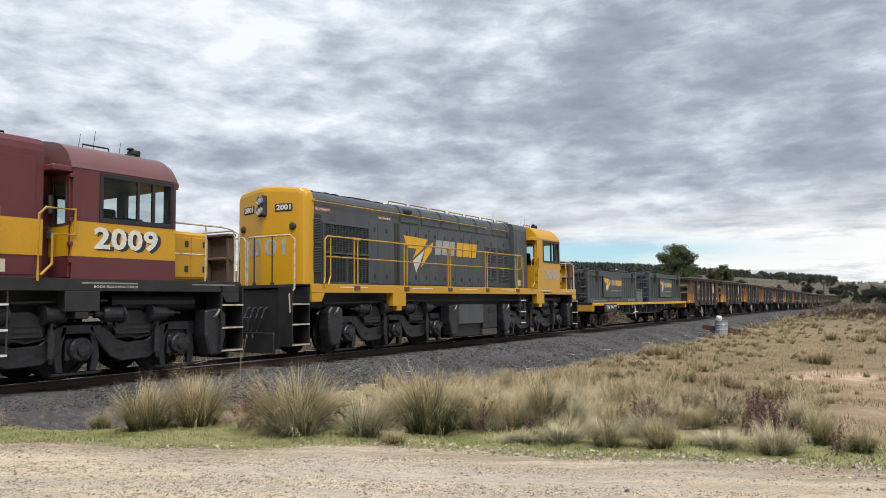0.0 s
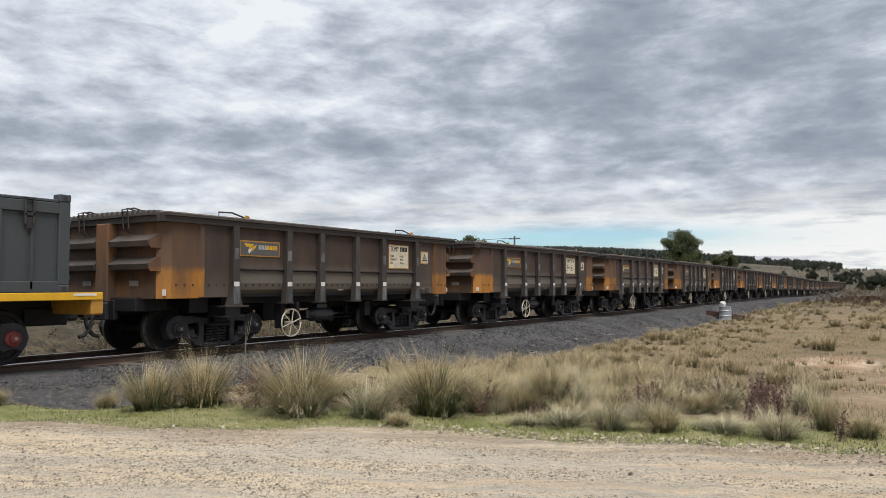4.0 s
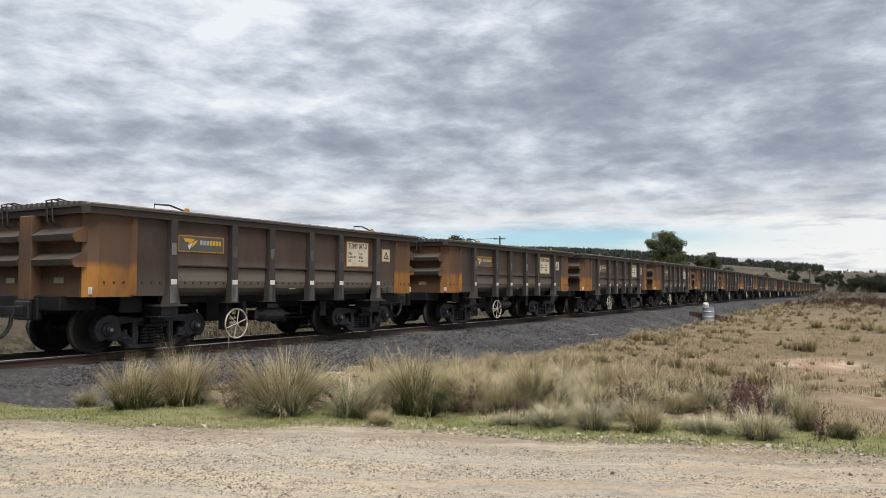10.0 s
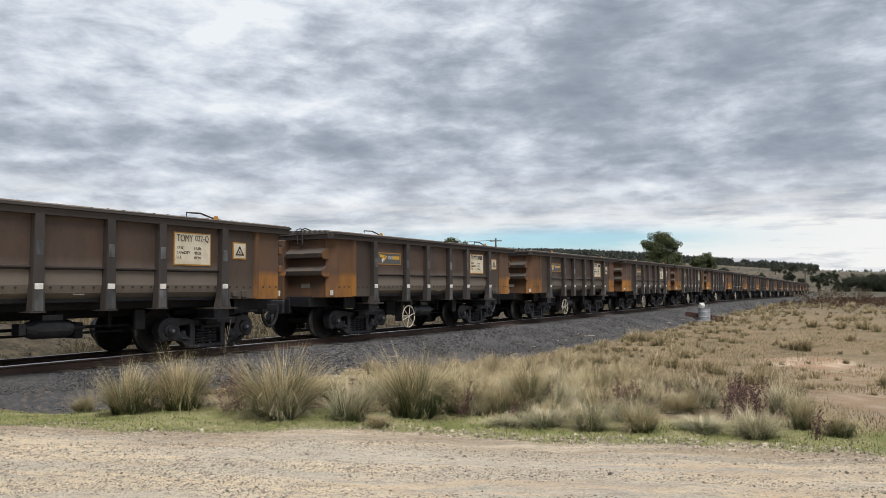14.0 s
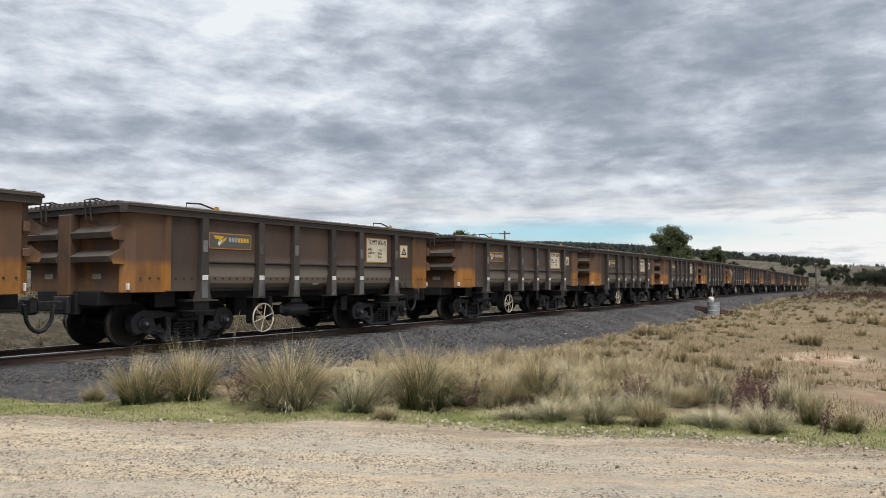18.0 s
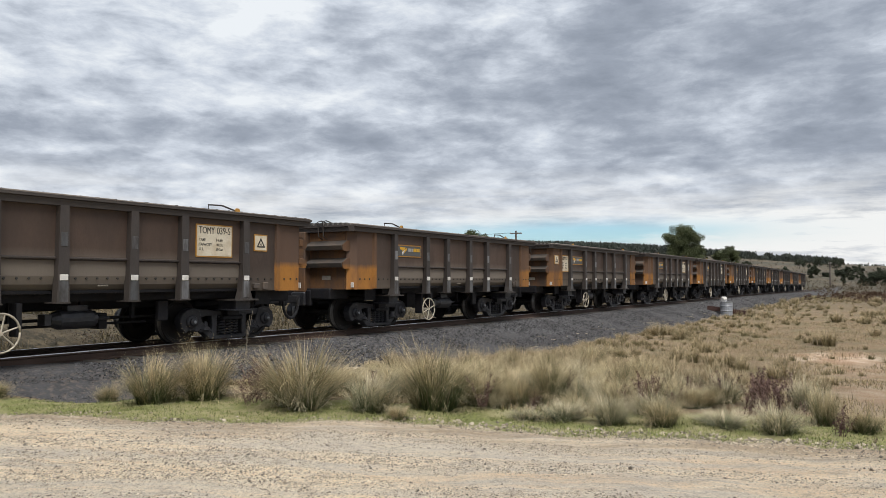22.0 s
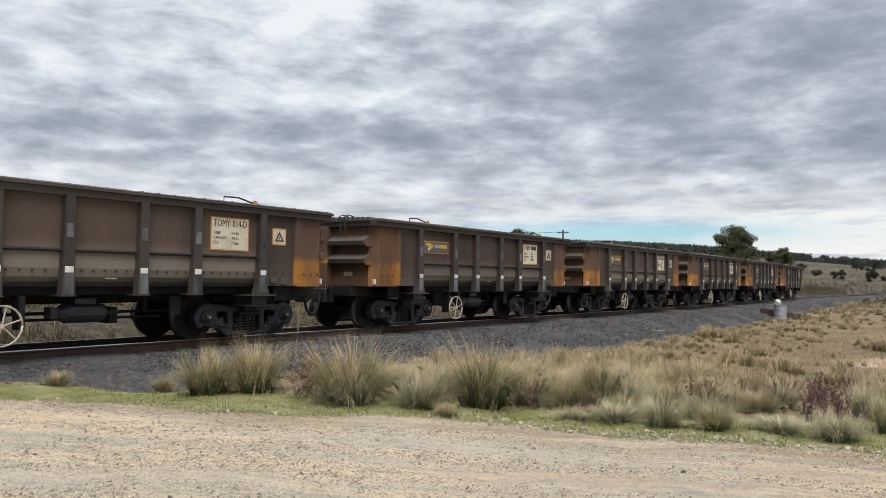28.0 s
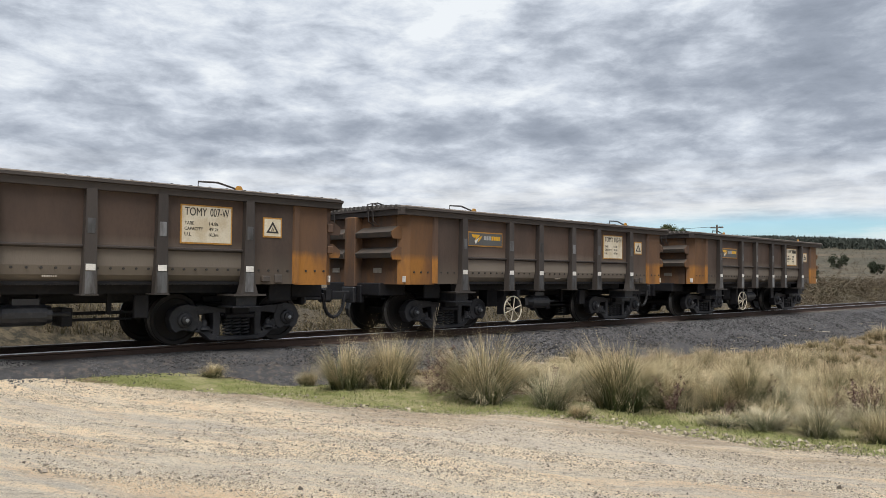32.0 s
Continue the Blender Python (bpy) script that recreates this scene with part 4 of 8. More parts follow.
    prism(bm, [(-HALF_W + 0.0, 2.30), (-0.7, 2.335), (0, 2.345), (0.7, 2.335), (HALF_W, 2.30)], "x", -e + 0.02, e - 0.02)
    x = -e + 0.2
    while x < e - 0.1:
        prism(bm, [(-HALF_W + 0.02, 2.31), (-0.7, 2.355), (0, 2.367), (0.7, 2.355), (HALF_W - 0.02, 2.31), (0, 2.33)], "x", x, x + 0.10)
        x += 0.30
    x = -e + 0.1
    while x < e:
        box(bm, x, x + 0.03, -HALF_W - 0.07, -HALF_W - 0.03, 2.33, 2.352)
        x += 0.28
    # lengthwise corrugations, seen as a zigzag over the ends
    for k in range(19):
        yc = -1.26 + 0.14 * k
        zc = 2.315 + 0.034 * (1 - (yc / HALF_W) ** 2)
        prism(bm, [(yc - 0.06, zc - 0.02), (yc - 0.02, zc + 0.045), (yc + 0.02, zc + 0.045), (yc + 0.06, zc - 0.02)], "x", -e - 0.08, e + 0.08)
    part("lid", bm, M_LID, w, "corrugated dark lid")
    part("lid_edge", boxes((-e - 0.02, 0.15, -HALF_W - 0.11, -HALF_W + 0.05, 2.318, 2.345), (0.15, e + 0.02, -HALF_W - 0.13, -HALF_W + 0.05, 2.318, 2.334), bevel=0.006), M_RIMEDGE, w)
    for x in (-3.42, 1.84):
        bm = bmesh.new()
        y = -HALF_W - 0.02
        pipe(bm, [(x + 0.14, y, 2.31), (x + 0.14, y, 2.42), (x + 0.44, y, 2.43), (x + 0.74, y, 2.36)], 0.015, 6)
        handle = part("lid_handle", bm, M_POST, w)
        bm = bmesh.new()
        prism(bm, [(x + 0.735, 2.325), (x + 0.715, 2.365), (x + 0.745, 2.405), (x + 0.805, 2.405), (x + 0.835, 2.365), (x + 0.815, 2.325)], "y", y - 0.03, y - 0.01)
        part("yellow_tag", bm, M_SIGNEDGE, handle, "small yellow number tag")
    # underframe
    part("centre_sill", boxes((-4.4, 4.4, -0.28, 0.28, 0.64, 0.93), bevel=0.02), M_UNDER, w)
    part("floor_slope", boxes((-2.9, 2.9, -1.05, 1.05, 0.80, 0.93), (-4.3, 4.3, -1.3, 1.3, 0.925, 0.97)), M_UNDER, w)
    bm = bmesh.new()
    rod(bm, (-0.42, -0.95, 0.53), (0.10, -0.95, 0.53), 0.145, 14)
    rod(bm, (-0.54, -0.95, 0.53), (-0.42, -0.95, 0.53), 0.09, 12, 0.145)
    rod(bm, (0.10, -0.95, 0.53), (0.17, -0.95, 0.53), 0.12, 12)
    rod(bm, (0.17, -0.95, 0.53), (0.42, -0.95, 0.53), 0.03, 8)
    box(bm, -0.30, 0.02, -1.02, -0.88, 0.66, 0.74)
    box(bm, -0.66, -0.56, -1.05, -0.86, 0.46, 0.62)
    part("brake_cylinder", bm, M_LOCOGEAR, w, "dusty brake cylinder")
    bm = boxes((-1.75, -1.25, -0.95, -0.7, 0.45, 0.80), (-0.9, 1.4, -0.55, -0.50, 0.40, 0.44), (-1.2, 1.9, -0.42, -0.38, 0.48, 0.53), (0.35, 0.5, -0.8, -0.4, 0.35, 0.6), bevel=0.01)
    for x in (-1.0, 0.1, 1.0):
        box(bm, x - 0.03, x + 0.03, -0.75, -0.69, 0.5, 0.85)
    part("brake_rigging", bm, M_UNDER, w)
    for row in ((-1.62, -1.54, -1.30, -1.1, 0.30, 0.80), (-1.20, -1.12, -1.30, -1.1, 0.34, 0.80), (1.22, 1.42, -1.1, -1.02, 0.45, 0.78)):
        part("hanger", boxes(row, bevel=0.01), M_UNDER, w)
    # hand brake wheel
    bm = bmesh.new()
    hub = Matrix.Translation((-1.47, -HALF_W - 0.03, 0.41)) @ Matrix.Rotation(radians(90), 4, "X")
    ring = [hub @ Vector((0.265 * math.cos(a), 0.265 * math.sin(a), 0)) for a in (2 * math.pi * k / 22 for k in range(23))]
    pipe(bm, ring, 0.015, 6)
    brake = part("hand_brake_wheel", bm, M_BRASS, w, "cream six-spoked hand brake wheel", smooth=True)
    for k in range(6):
        a = 2 * math.pi * k / 6 + 0.3
        bm = bmesh.new()
        rod(bm, hub @ Vector((0, 0, 0.01)), hub @ Vector((0.26 * math.cos(a), 0.26 * math.sin(a), 0)), 0.011, 5)
        part("spoke", bm, M_BRASS, brake)
    bm = bmesh.new()
    rod(bm, hub @ Vector((0, 0, -0.35)), hub @ Vector((0, 0, 0.03)), 0.03, 8)
    part("brake_shaft", bm, M_BRASS, brake)
    for x in (-2.89, 2.89):
        build_bogie(w, x)
    for row in ((3.02, 3.16, -HALF_W - 0.07, -HALF_W, 0.97, 1.06), (3.26, 3.38, -HALF_W - 0.05, -HALF_W, 0.95, 1.08)):
        part("valve_box", boxes(row, bevel=0.01), M_RIB, w)
    part("release_stencil", bars(7, -0.06, 0.12, 1.03, 1.05, -HALF_W - 0.001), M_LABEL, w, "small white stencilled word")
    part("door_hinge", boxes((4.27, 4.37, -HALF_W - 0.01, -HALF_W + 0.12, 1.43, 1.56), bevel=0.015), M_ORANGE, w)
    part("door_hinge", boxes((4.27, 4.37, -HALF_W - 0.01, -HALF_W + 0.12, 1.78, 1.93), bevel=0.015), M_ORANGE, w)
    return w


def wagon_plates(w, number, kind):
    """The painted panels. kind 'plain': mark near one end, data plate near the other; 'turned': data plate and triangle first."""
    y = -HALF_W - 0.004

    def panel(name, x, z, pw, ph, mat, label):
        p = part(name, boxes((x, x + pw, y - 0.008, y + 0.004, z - ph, z)), M_SIGNEDGE, w, label)
        part("face", boxes((x + 0.022, x + pw - 0.022, y - 0.012, y - 0.002, z - ph + 0.022, z - 0.022)), mat, p)
        return p

    lx, sx, tx = (-2.78, 1.73, 3.05) if kind != "turned" else (-2.74, -3.62, -4.18)
    logo = panel("mark_panel", lx, 1.955, 1.0, 0.285, M_LOGO, "grey panel with a yellow and white mark in an orange border")
    swoosh(logo, lx + 0.10, 1.715, 0.30, 0.19, y - 0.012)
    part("wordmark", bars(3, lx + 0.45, lx + 0.67, 1.80, 1.88, y - 0.012), M_LETTER, logo)
    part("wordmark", bars(4, lx + 0.67, lx + 0.94, 1.80, 1.88, y - 0.012), M_LOGOY, logo)
    if kind == "bare":
        return
    sw = 0.80 if kind == "plain" else 0.60
    drop = 0.0 if kind == "plain" else 0.11
    sign = panel("data_plate", sx, 2.08 - drop, sw, 0.565, M_SIGN, "yellowed data plate with black lettering")
    yf = y - 0.012
    lettering("class_letters", "TOMY", 0.12, M_INK, sign, sx + 0.06, yf, 1.92 - drop, width=sw * 0.42)
    if number:
        lettering("number_letters", number, 0.12, M_INK, sign, sx + sw * 0.56, yf, 1.92 - drop, width=sw * 0.37)
    else:
        part("number_bar", bars(5, sx + sw * 0.56, sx + sw * 0.93, 1.925 - drop, 2.03 - drop, yf), M_INK, sign)
    middle = ("CAPACITY", "49.2t") if kind == "plain" else ("GROSS", "72t")
    for text, value, z in (("TARE", "14.8t", 1.79 - drop), (*middle, 1.71 - drop), ("U.L", "10.3m", 1.63 - drop)):
        lettering("data_letters", text, 0.048, M_INK, sign, sx + 0.06, yf, z, width=sw * (0.07 * len(text) * 0.62))
        lettering("data_letters", value, 0.048, M_INK, sign, sx + sw * 0.54, yf, z, width=sw * 0.18)
    tri = panel("triangle_plate", tx, 1.965, 0.33, 0.31, M_SIGN, "square plate with a black triangle")
    bm = bmesh.new()
    cx, cz = tx + 0.165, 1.80
    outer = [(cx - 0.11, cz - 0.075), (cx, cz + 0.105), (cx + 0.11, cz - 0.075)]
    inner = [(cx - 0.065, cz - 0.050), (cx, cz + 0.055), (cx + 0.065, cz - 0.050)]
    for i in range(3):
        j = (i + 1) % 3
        prism(bm, [outer[i], outer[j], inner[j], inner[i]], "y", yf - 0.004, yf)
    part("triangle", bm, M_INK, tri)
    lettering("triangle_letter", "A", 0.06, M_INK, tri, cx - 0.024, yf, cz - 0.045, width=0.048)


NUMBERS = {-3: "027-P", -2: "044-E", -1: "043-S", 0: "048-R", 1: "047-X", 2: "004-S", 3: "003-J", 4: "022-Q", 7: "051-X", 8: "006-N", 9: "005-E", 10: "040-Y", 11: "039-S", 13: "001 Y", 16: "014-D", 18: "008-X", 19: "007-W", 20: "010-N"}
SLACK = {2: 0.08, 10: -0.04, 11: -0.11, 12: -0.10, 13: -0.06, 16: 0.06}   # how far the couplers let single wagons stand off
first = build_wagon()
for n in range(-4, 22):
    place = 36.08 + 10.3 * n
    w = first if n == -4 else copy_thing(first, Matrix())
    TRAIN.append((w, place + SLACK.get(n, 0.0)))
FLEET = {n: TRAIN[n + 4][0] for n in range(-4, 22)}
WAGONS_BUILT = len(TRAIN)
for n, w in FLEET.items():
    kind = "bare" if n == 12 else "turned" if n == 13 else "plain"
    wagon_plates(w, NUMBERS.get(n), kind)


# ---- the two locomotives ----
HOOD = 1.0
CROWN = 3.61
SIDE = 1.38


def hood_outline(z0, z1, grow=0.0):
    """The cross-section of the long hood between two heights."""
    prof = [(HOOD + grow, 1.52), (HOOD + grow, 3.24), (HOOD - 0.01 + grow, 3.36), (0.94 + grow, 3.46 + grow), (0.85 + grow, 3.53 + grow), (0.5, 3.58 + grow), (0.0, CROWN + grow)]
    pts = []
    for (y0, a), (y1, b) in zip(prof, prof[1:]):
        for k in range(8):
            t = k / 8
            pts.append((y0 + (y1 - y0) * t, a + (b - a) * t))
    pts.append(prof[-1])
    keep = [(y, z) for y, z in pts if z0 <= z <= z1]
    if keep[0][1] > z0 + 0.001:
        keep.insert(0, (keep[0][0], z0))
    if keep[-1][1] < z1 - 0.001 and z1 < 3.5:
        keep.append((keep[-1][0], z1))
    slim = [keep[0]] + [p for i, p in enumerate(keep[1:-1], 1) if z1 > 3.3 and p[1] > 3.02] + [keep[-1]]
    return slim + [(-y, z) for y, z in reversed(slim)]


PROW, FOLD = -6.83, 0.24


def end_frame(y, z):
    """On the folded hood end, which faces -x: x along the words, -y outwards."""
    turn = math.atan(FOLD) * (0 if abs(y) < 0.01 else (1 if y < 0 else -1))
    return Matrix.Translation((PROW + FOLD * abs(y), y, z)) @ Matrix.Rotation(radians(-90) + turn, 4, "Z")


def prow_mesh():
    """The hood end: two facets that meet in the middle, rounded into sides and crown."""
    bm = bmesh.new()
    cols = []
    for y in (-1.025, -1.02, -0.995, -0.94, -0.86, -0.6, -0.3, -0.04, 0.04, 0.3, 0.6, 0.86, 0.94, 0.995, 1.02, 1.025):
        a = abs(y)
        x = PROW + FOLD * max(a, 0.03)
        x += 0.0 if a < 0.9 else (0.012 if a < 0.97 else (0.05 if a < 1.0 else (0.11 if a < 1.022 else 0.24)))
        top = 3.64 - 0.07 * (min(a, 0.87) / 0.87) ** 2 - (0.0 if a < 0.87 else 0.05 if a < 0.95 else 0.11 if a < 1.0 else 0.22)
        cols.append([bm.verts.new((xx, y, z)) for xx, z in ((x, 1.522), (x, 2.4), (x, top - 0.12), (x + 0.015, top - 0.05), (x + 0.05, top - 0.012), (x + 0.11, top), (-6.36, top))])
    for a, b in zip(cols, cols[1:]):
        for i in range(len(a) - 1):
            bm.faces.new((a[i], b[i], b[i + 1], a[i + 1]))
    bm.faces.new([c[-1] for c in cols])
    bmesh.ops.recalc_face_normals(bm, faces=list(bm.faces))
    return bm


def loco_bogie(loco, x, gear):
    """A three-axle bogie: pedestals over the axle boxes, swan-necked frame between them, brake cylinders and sand boxes."""
    r, pitch = 0.46, 1.80
    bog = part("bogie", boxes((-2.55, 2.55, -0.30, 0.30, 0.55, 0.80), (-0.5, 0.5, -1.0, 1.0, 0.55, 0.85), bevel=0.03), gear, loco, "dusty dark three-axle bogie")
    bog.location = (x, 0, 0)
    for side in (-1, 1):
        y = side * 0.98

        def slab(bm, pts, inner, outer):
            """A plate of that outline, from inner to outer beside the frame's middle plane."""
            prism(bm, pts, "y", y + side * inner, y + side * outer)

        def edged(name, bm, size=0.012, parent=bog):
            bmesh.ops.bevel(bm, geom=list(bm.edges), offset=size, segments=1, affect="EDGES")
            return part(name, bm, gear, parent)

        # the spine behind everything
        bm = bmesh.new()
        slab(bm, [(-2.5, 0.60), (-2.45, 0.84), (2.45, 0.84), (2.5, 0.60)], -0.08, 0.02)
        edged("side_frame", bm)
        for x0 in (-pitch, 0.0):
            # swan neck: down from one pedestal, along, and up to the next
            bm = bmesh.new()
            slab(bm, [(x0 + 0.16, 0.80), (x0 + 0.34, 0.84), (x0 + 0.52, 0.74), (x0 + 0.66, 0.60), (x0 + 0.84, 0.54), (x0 + 1.20, 0.56), (x0 + 1.36, 0.66), (x0 + 1.46, 0.82), (x0 + 1.64, 0.82), (x0 + 1.58, 0.58), (x0 + 1.44, 0.38), (x0 + 1.24, 0.27), (x0 + 0.74, 0.25), (x0 + 0.54, 0.34), (x0 + 0.38, 0.52)], 0.0, 0.10)
            neck = edged("frame_neck", bm, 0.014)
            # black plates on the solid neck paint the shade of its openings
            for hx in (x0 + 0.72, x0 + 1.22):
                part("lightening_hole", boxes((hx - 0.07, hx + 0.07, y + side * 0.101 - 0.002, y + side * 0.101 + 0.002, 0.385, 0.455), bevel=0.0015), M_GRILLE, neck, "black plate drawing the shade inside a slot of the casting")
            # housing of the brake rigging above the neck
            bm = bmesh.new()
            slab(bm, [(x0 + 0.62, 0.66), (x0 + 0.60, 0.92), (x0 + 0.70, 1.05), (x0 + 1.06, 1.05), (x0 + 1.22, 0.95), (x0 + 1.26, 0.66)], 0.03, 0.13)
            house = edged("brake_housing", bm, 0.015)
            # slots likewise drawn as black plates, their inner shade painted on
            for z in (0.72, 0.80):
                part("slot", boxes((x0 + 0.80, x0 + 1.20, y + side * 0.131 - 0.002, y + side * 0.131 + 0.002, z, z + 0.035)), M_GRILLE, house)
            bm = bmesh.new()
            rod(bm, (x0 + 1.34, y + side * 0.17, 0.36), (x0 + 1.34, y + side * 0.17, 0.78), 0.055, 10)
            rod(bm, (x0 + 1.34, y + side * 0.17, 0.28), (x0 + 1.34, y + side * 0.17, 0.90), 0.028, 8)
            box(bm, x0 + 1.27, x0 + 1.41, y + side * 0.17 - 0.05, y + side * 0.17 + 0.05, 0.88, 0.94, bevel=0.012)
            part("damper", bm, gear, bog)
            bm = bmesh.new()
            pipe(bm, [(x0 + 0.52, y + side * 0.10, 0.86), (x0 + 0.60, y + side * 0.19, 0.70), (x0 + 0.95, y + side * 0.19, 0.60), (x0 + 1.28, y + side * 0.15, 0.66), (x0 + 1.40, y + side * 0.12, 0.98)], 0.014, 5)
            part("air_hose", bm, M_BLACK, bog)
        for ax in (-pitch, 0.0, pitch):
            bm = bmesh.new()
            slab(bm, [(ax - 0.30, 0.56), (ax - 0.24, 0.84), (ax + 0.24, 0.84), (ax + 0.30, 0.56), (ax + 0.20, 0.70), (ax - 0.20, 0.70)], -0.02, 0.10)
            for k in (-1, 1):
                slab(bm, [(ax + k * 0.22, 0.68), (ax + k * 0.33, 0.60), (ax + k * 0.37, 0.36), (ax + k * 0.32, 0.13), (ax + k * 0.22, 0.13), (ax + k * 0.24, 0.38)], -0.02, 0.09)
            edged("pedestal", bm, 0.01)
            part("pedestal_tie", boxes((ax - 0.40, ax + 0.40, min(y, y + side * 0.10), max(y, y + side * 0.10), 0.09, 0.128), bevel=0.008), gear, bog)
            bm = boxes((ax - 0.19, ax + 0.19, min(y, y + side * 0.13), max(y, y + side * 0.13), 0.28, 0.64), bevel=0.04)
            m = Matrix.Translation((ax, y + side * 0.10, 0.47)) @ Matrix.Rotation(radians(90 if side < 0 else -90), 4, "X")
            lathe(bm, [(0.185, 0.0), (0.185, 0.09), (0.165, 0.12), (0.10, 0.125), (0.09, 0.16), (0.03, 0.165)], 16, m)
            for k in range(6):
                q = m @ Vector((0.14 * math.cos(k * 1.047), 0.14 * math.sin(k * 1.047), 0.12))
                rod(bm, q, q + Vector((0, side * 0.025, 0)), 0.018, 6)
            part("axle_box", bm, gear, bog)
        for ax, k in ((-1.30, 1), (-0.42, -1), (0.50, 1), (1.36, -1)):
            bm = bmesh.new()
            m = Matrix.Translation((ax, y + side * 0.16, 0.99)) @ Matrix.Rotation(radians(90 * k), 4, "Y")
            lathe(bm, [(0.022, -0.44), (0.022, -0.30), (0.055, -0.29), (0.06, -0.18), (0.10, -0.16), (0.125, -0.10), (0.125, 0.14), (0.15, 0.145), (0.15, 0.185), (0.12, 0.19), (0.05, 0.20)], 16, m)
            cyl = part("brake_cylinder", bm, gear, bog)
            part("cylinder_bracket", boxes((ax - 0.05, ax + 0.05, y + side * 0.10 - 0.05, y + side * 0.10 + 0.05, 0.82, 0.90), bevel=0.008), gear, cyl)
        for k in (-1, 1):
            xa, xb = k * 2.20, k * 2.66
            ya, yb = side * 1.02, side * 1.33
            bm = bmesh.new()
            prism(bm, [(xa, 1.02), (xa, 0.58), (xa + k * 0.10, 0.24), (xb - k * 0.10, 0.24), (xb, 0.58), (xb, 0.94), (xb - k * 0.10, 1.06)], "y", min(ya, yb), max(ya, yb))
            sand = edged("sand_box", bm, 0.03)
            bm = bmesh.new()
            xm = (xa + xb) / 2
            pipe(bm, [(xm - 0.05, yb, 0.90), (xm - 0.05, yb + side * 0.05, 0.93), (xm, yb + side * 0.06, 1.00), (xm + 0.04, yb + side * 0.03, 1.03)], 0.022, 6)
            part("filler_cap", bm, M_PLATE, sand, "bare metal filler catch")
            bm = bmesh.new()
            pipe(bm, [(xm, yb - side * 0.06, 0.26), (xm - k * 0.12, yb - side * 0.10, 0.14), (xm - k * 0.30, yb - side * 0.18, 0.10)], 0.014, 5)
            part("sand_pipe", bm, gear, sand)
    for ax in (-pitch, 0.0, pitch):
        wheelset(bog, ax, r, 28)
    return bog


def build_loco(name, label, main, end_mat, roof_mat, sill_mat, rail_mat, number, band=None):
    loco = thing(name, label, "locomotive", "locomotives of the train")
    # frame and footplate
    sill = part("side_sill", boxes((-6.80, 7.25, -SIDE, -SIDE + 0.05, 1.34, 1.525), bevel=0.006), sill_mat, loco)
    part("side_sill", boxes((-6.80, 7.25, SIDE - 0.05, SIDE, 1.34, 1.525), bevel=0.006), sill_mat, loco)
    for s, xa in ((1, -6.80), (-1, 7.25)):
        bm = bmesh.new()
        prism(bm, [(xa, 1.336), (xa, 1.16), (xa + s * 0.30, 1.16), (xa + s * 0.40, 1.336)], "y", -SIDE, -SIDE + 0.05)
        part("sill_gusset", bm, sill_mat, sill)
    for xa, xb in ((-3.98, -3.46), (3.95, 4.50)):
        bm = boxes((xa, xb, -SIDE - 0.004, -SIDE + 0.2, 1.04, 1.338), bevel=0.006)
        box(bm, xa + 0.17, xb - 0.17, -SIDE + 0.0, -SIDE + 0.15, 0.93, 1.04, bevel=0.01)
        part("jacking_pad", bm, sill_mat, sill)
    for xa in (-5.9, -3.2, -0.9, 1.5, 4.2, 6.2):
        part("sill_strip", boxes((xa, xa + 0.95, -SIDE - 0.004, -SIDE, 1.450, 1.472)), M_WHITE if sill_mat is M_YELLOW else M_LABEL, sill, "scuffed white reflective strip")
    lettering("sill_letters", "BOGIE ISOLATING COCK", 0.035, M_INK if sill_mat is M_YELLOW else M_WHITE, sill, 4.4, -SIDE - 0.001, 1.39, width=0.75)
    part("footplate", boxes((-6.95, 7.25, -SIDE + 0.05, SIDE - 0.05, 1.49, 1.52), (-7.42, -6.95, -1.05, 1.05, 1.44, 1.50)), M_BLACK, loco)
    part("main_frame", boxes((-7.2, 7.1, -0.75, 0.75, 1.0, 1.44), bevel=0.02), M_BLACK, loco)
    # long hood
    cuts = [(1.52, CROWN, main)] if band is None else [(1.52, 1.85, main), (1.85, 2.37, band), (2.37, CROWN, main)]
    for z0, z1, mat in cuts:
        bm = bmesh.new()
        prism(bm, hood_outline(z0, z1), "x", -6.44, 2.80)
        part("hood", bm, mat, loco, "long engine hood")
    bm = bmesh.new()
    prism(bm, hood_outline(1.52, CROWN, -0.18), "x", 3.70, 4.03)
    part("equipment_neck", bm, main, loco)
    bm = bmesh.new()
    wide = [(1.15, 1.522), (1.15, 3.36), (1.13, 3.46), (1.06, 3.54), (0.9, 3.585), (0.5, 3.62), (0, 3.64)]
    prism(bm, wide + [(-y, z) for y, z in reversed(wide[:-1])], "x", 2.80, 3.72)
    case = part("equipment_case", bm, main, loco)
    part("case_door", boxes((2.96, 3.60, -1.162, -1.145, 2.30, 3.26), bevel=0.004), main, case)
    part("case_door", boxes((2.96, 3.60, -1.162, -1.145, 1.57, 2.26), bevel=0.004), main, case)
    if band is not None:
        part("case_band", boxes((2.805, 3.715, -1.170, -1.150, 1.85, 2.37)), band, case)
    part("data_plate", boxes((3.02, 3.2, -1.168, -1.15, 1.60, 1.78), bevel=0.003), M_SIGN, case, "weathered pale data plate")
    hood_end = part("hood_end", prow_mesh(), end_mat, loco, "painted hood end folded to a shallow prow, with twin headlights")
    def on_end(bm, yy, z):
        bmesh.ops.transform(bm, matrix=end_frame(yy, z), verts=list(bm.verts))
        return bm

    part("headlight_case", on_end(boxes((-0.115, 0.115, -0.05, 0.06, -0.23, 0.23), bevel=0.03), 0.0, 3.21), M_INK, hood_end, "black twin headlight case")
    for z in (3.32, 3.10):
        bm = bmesh.new()
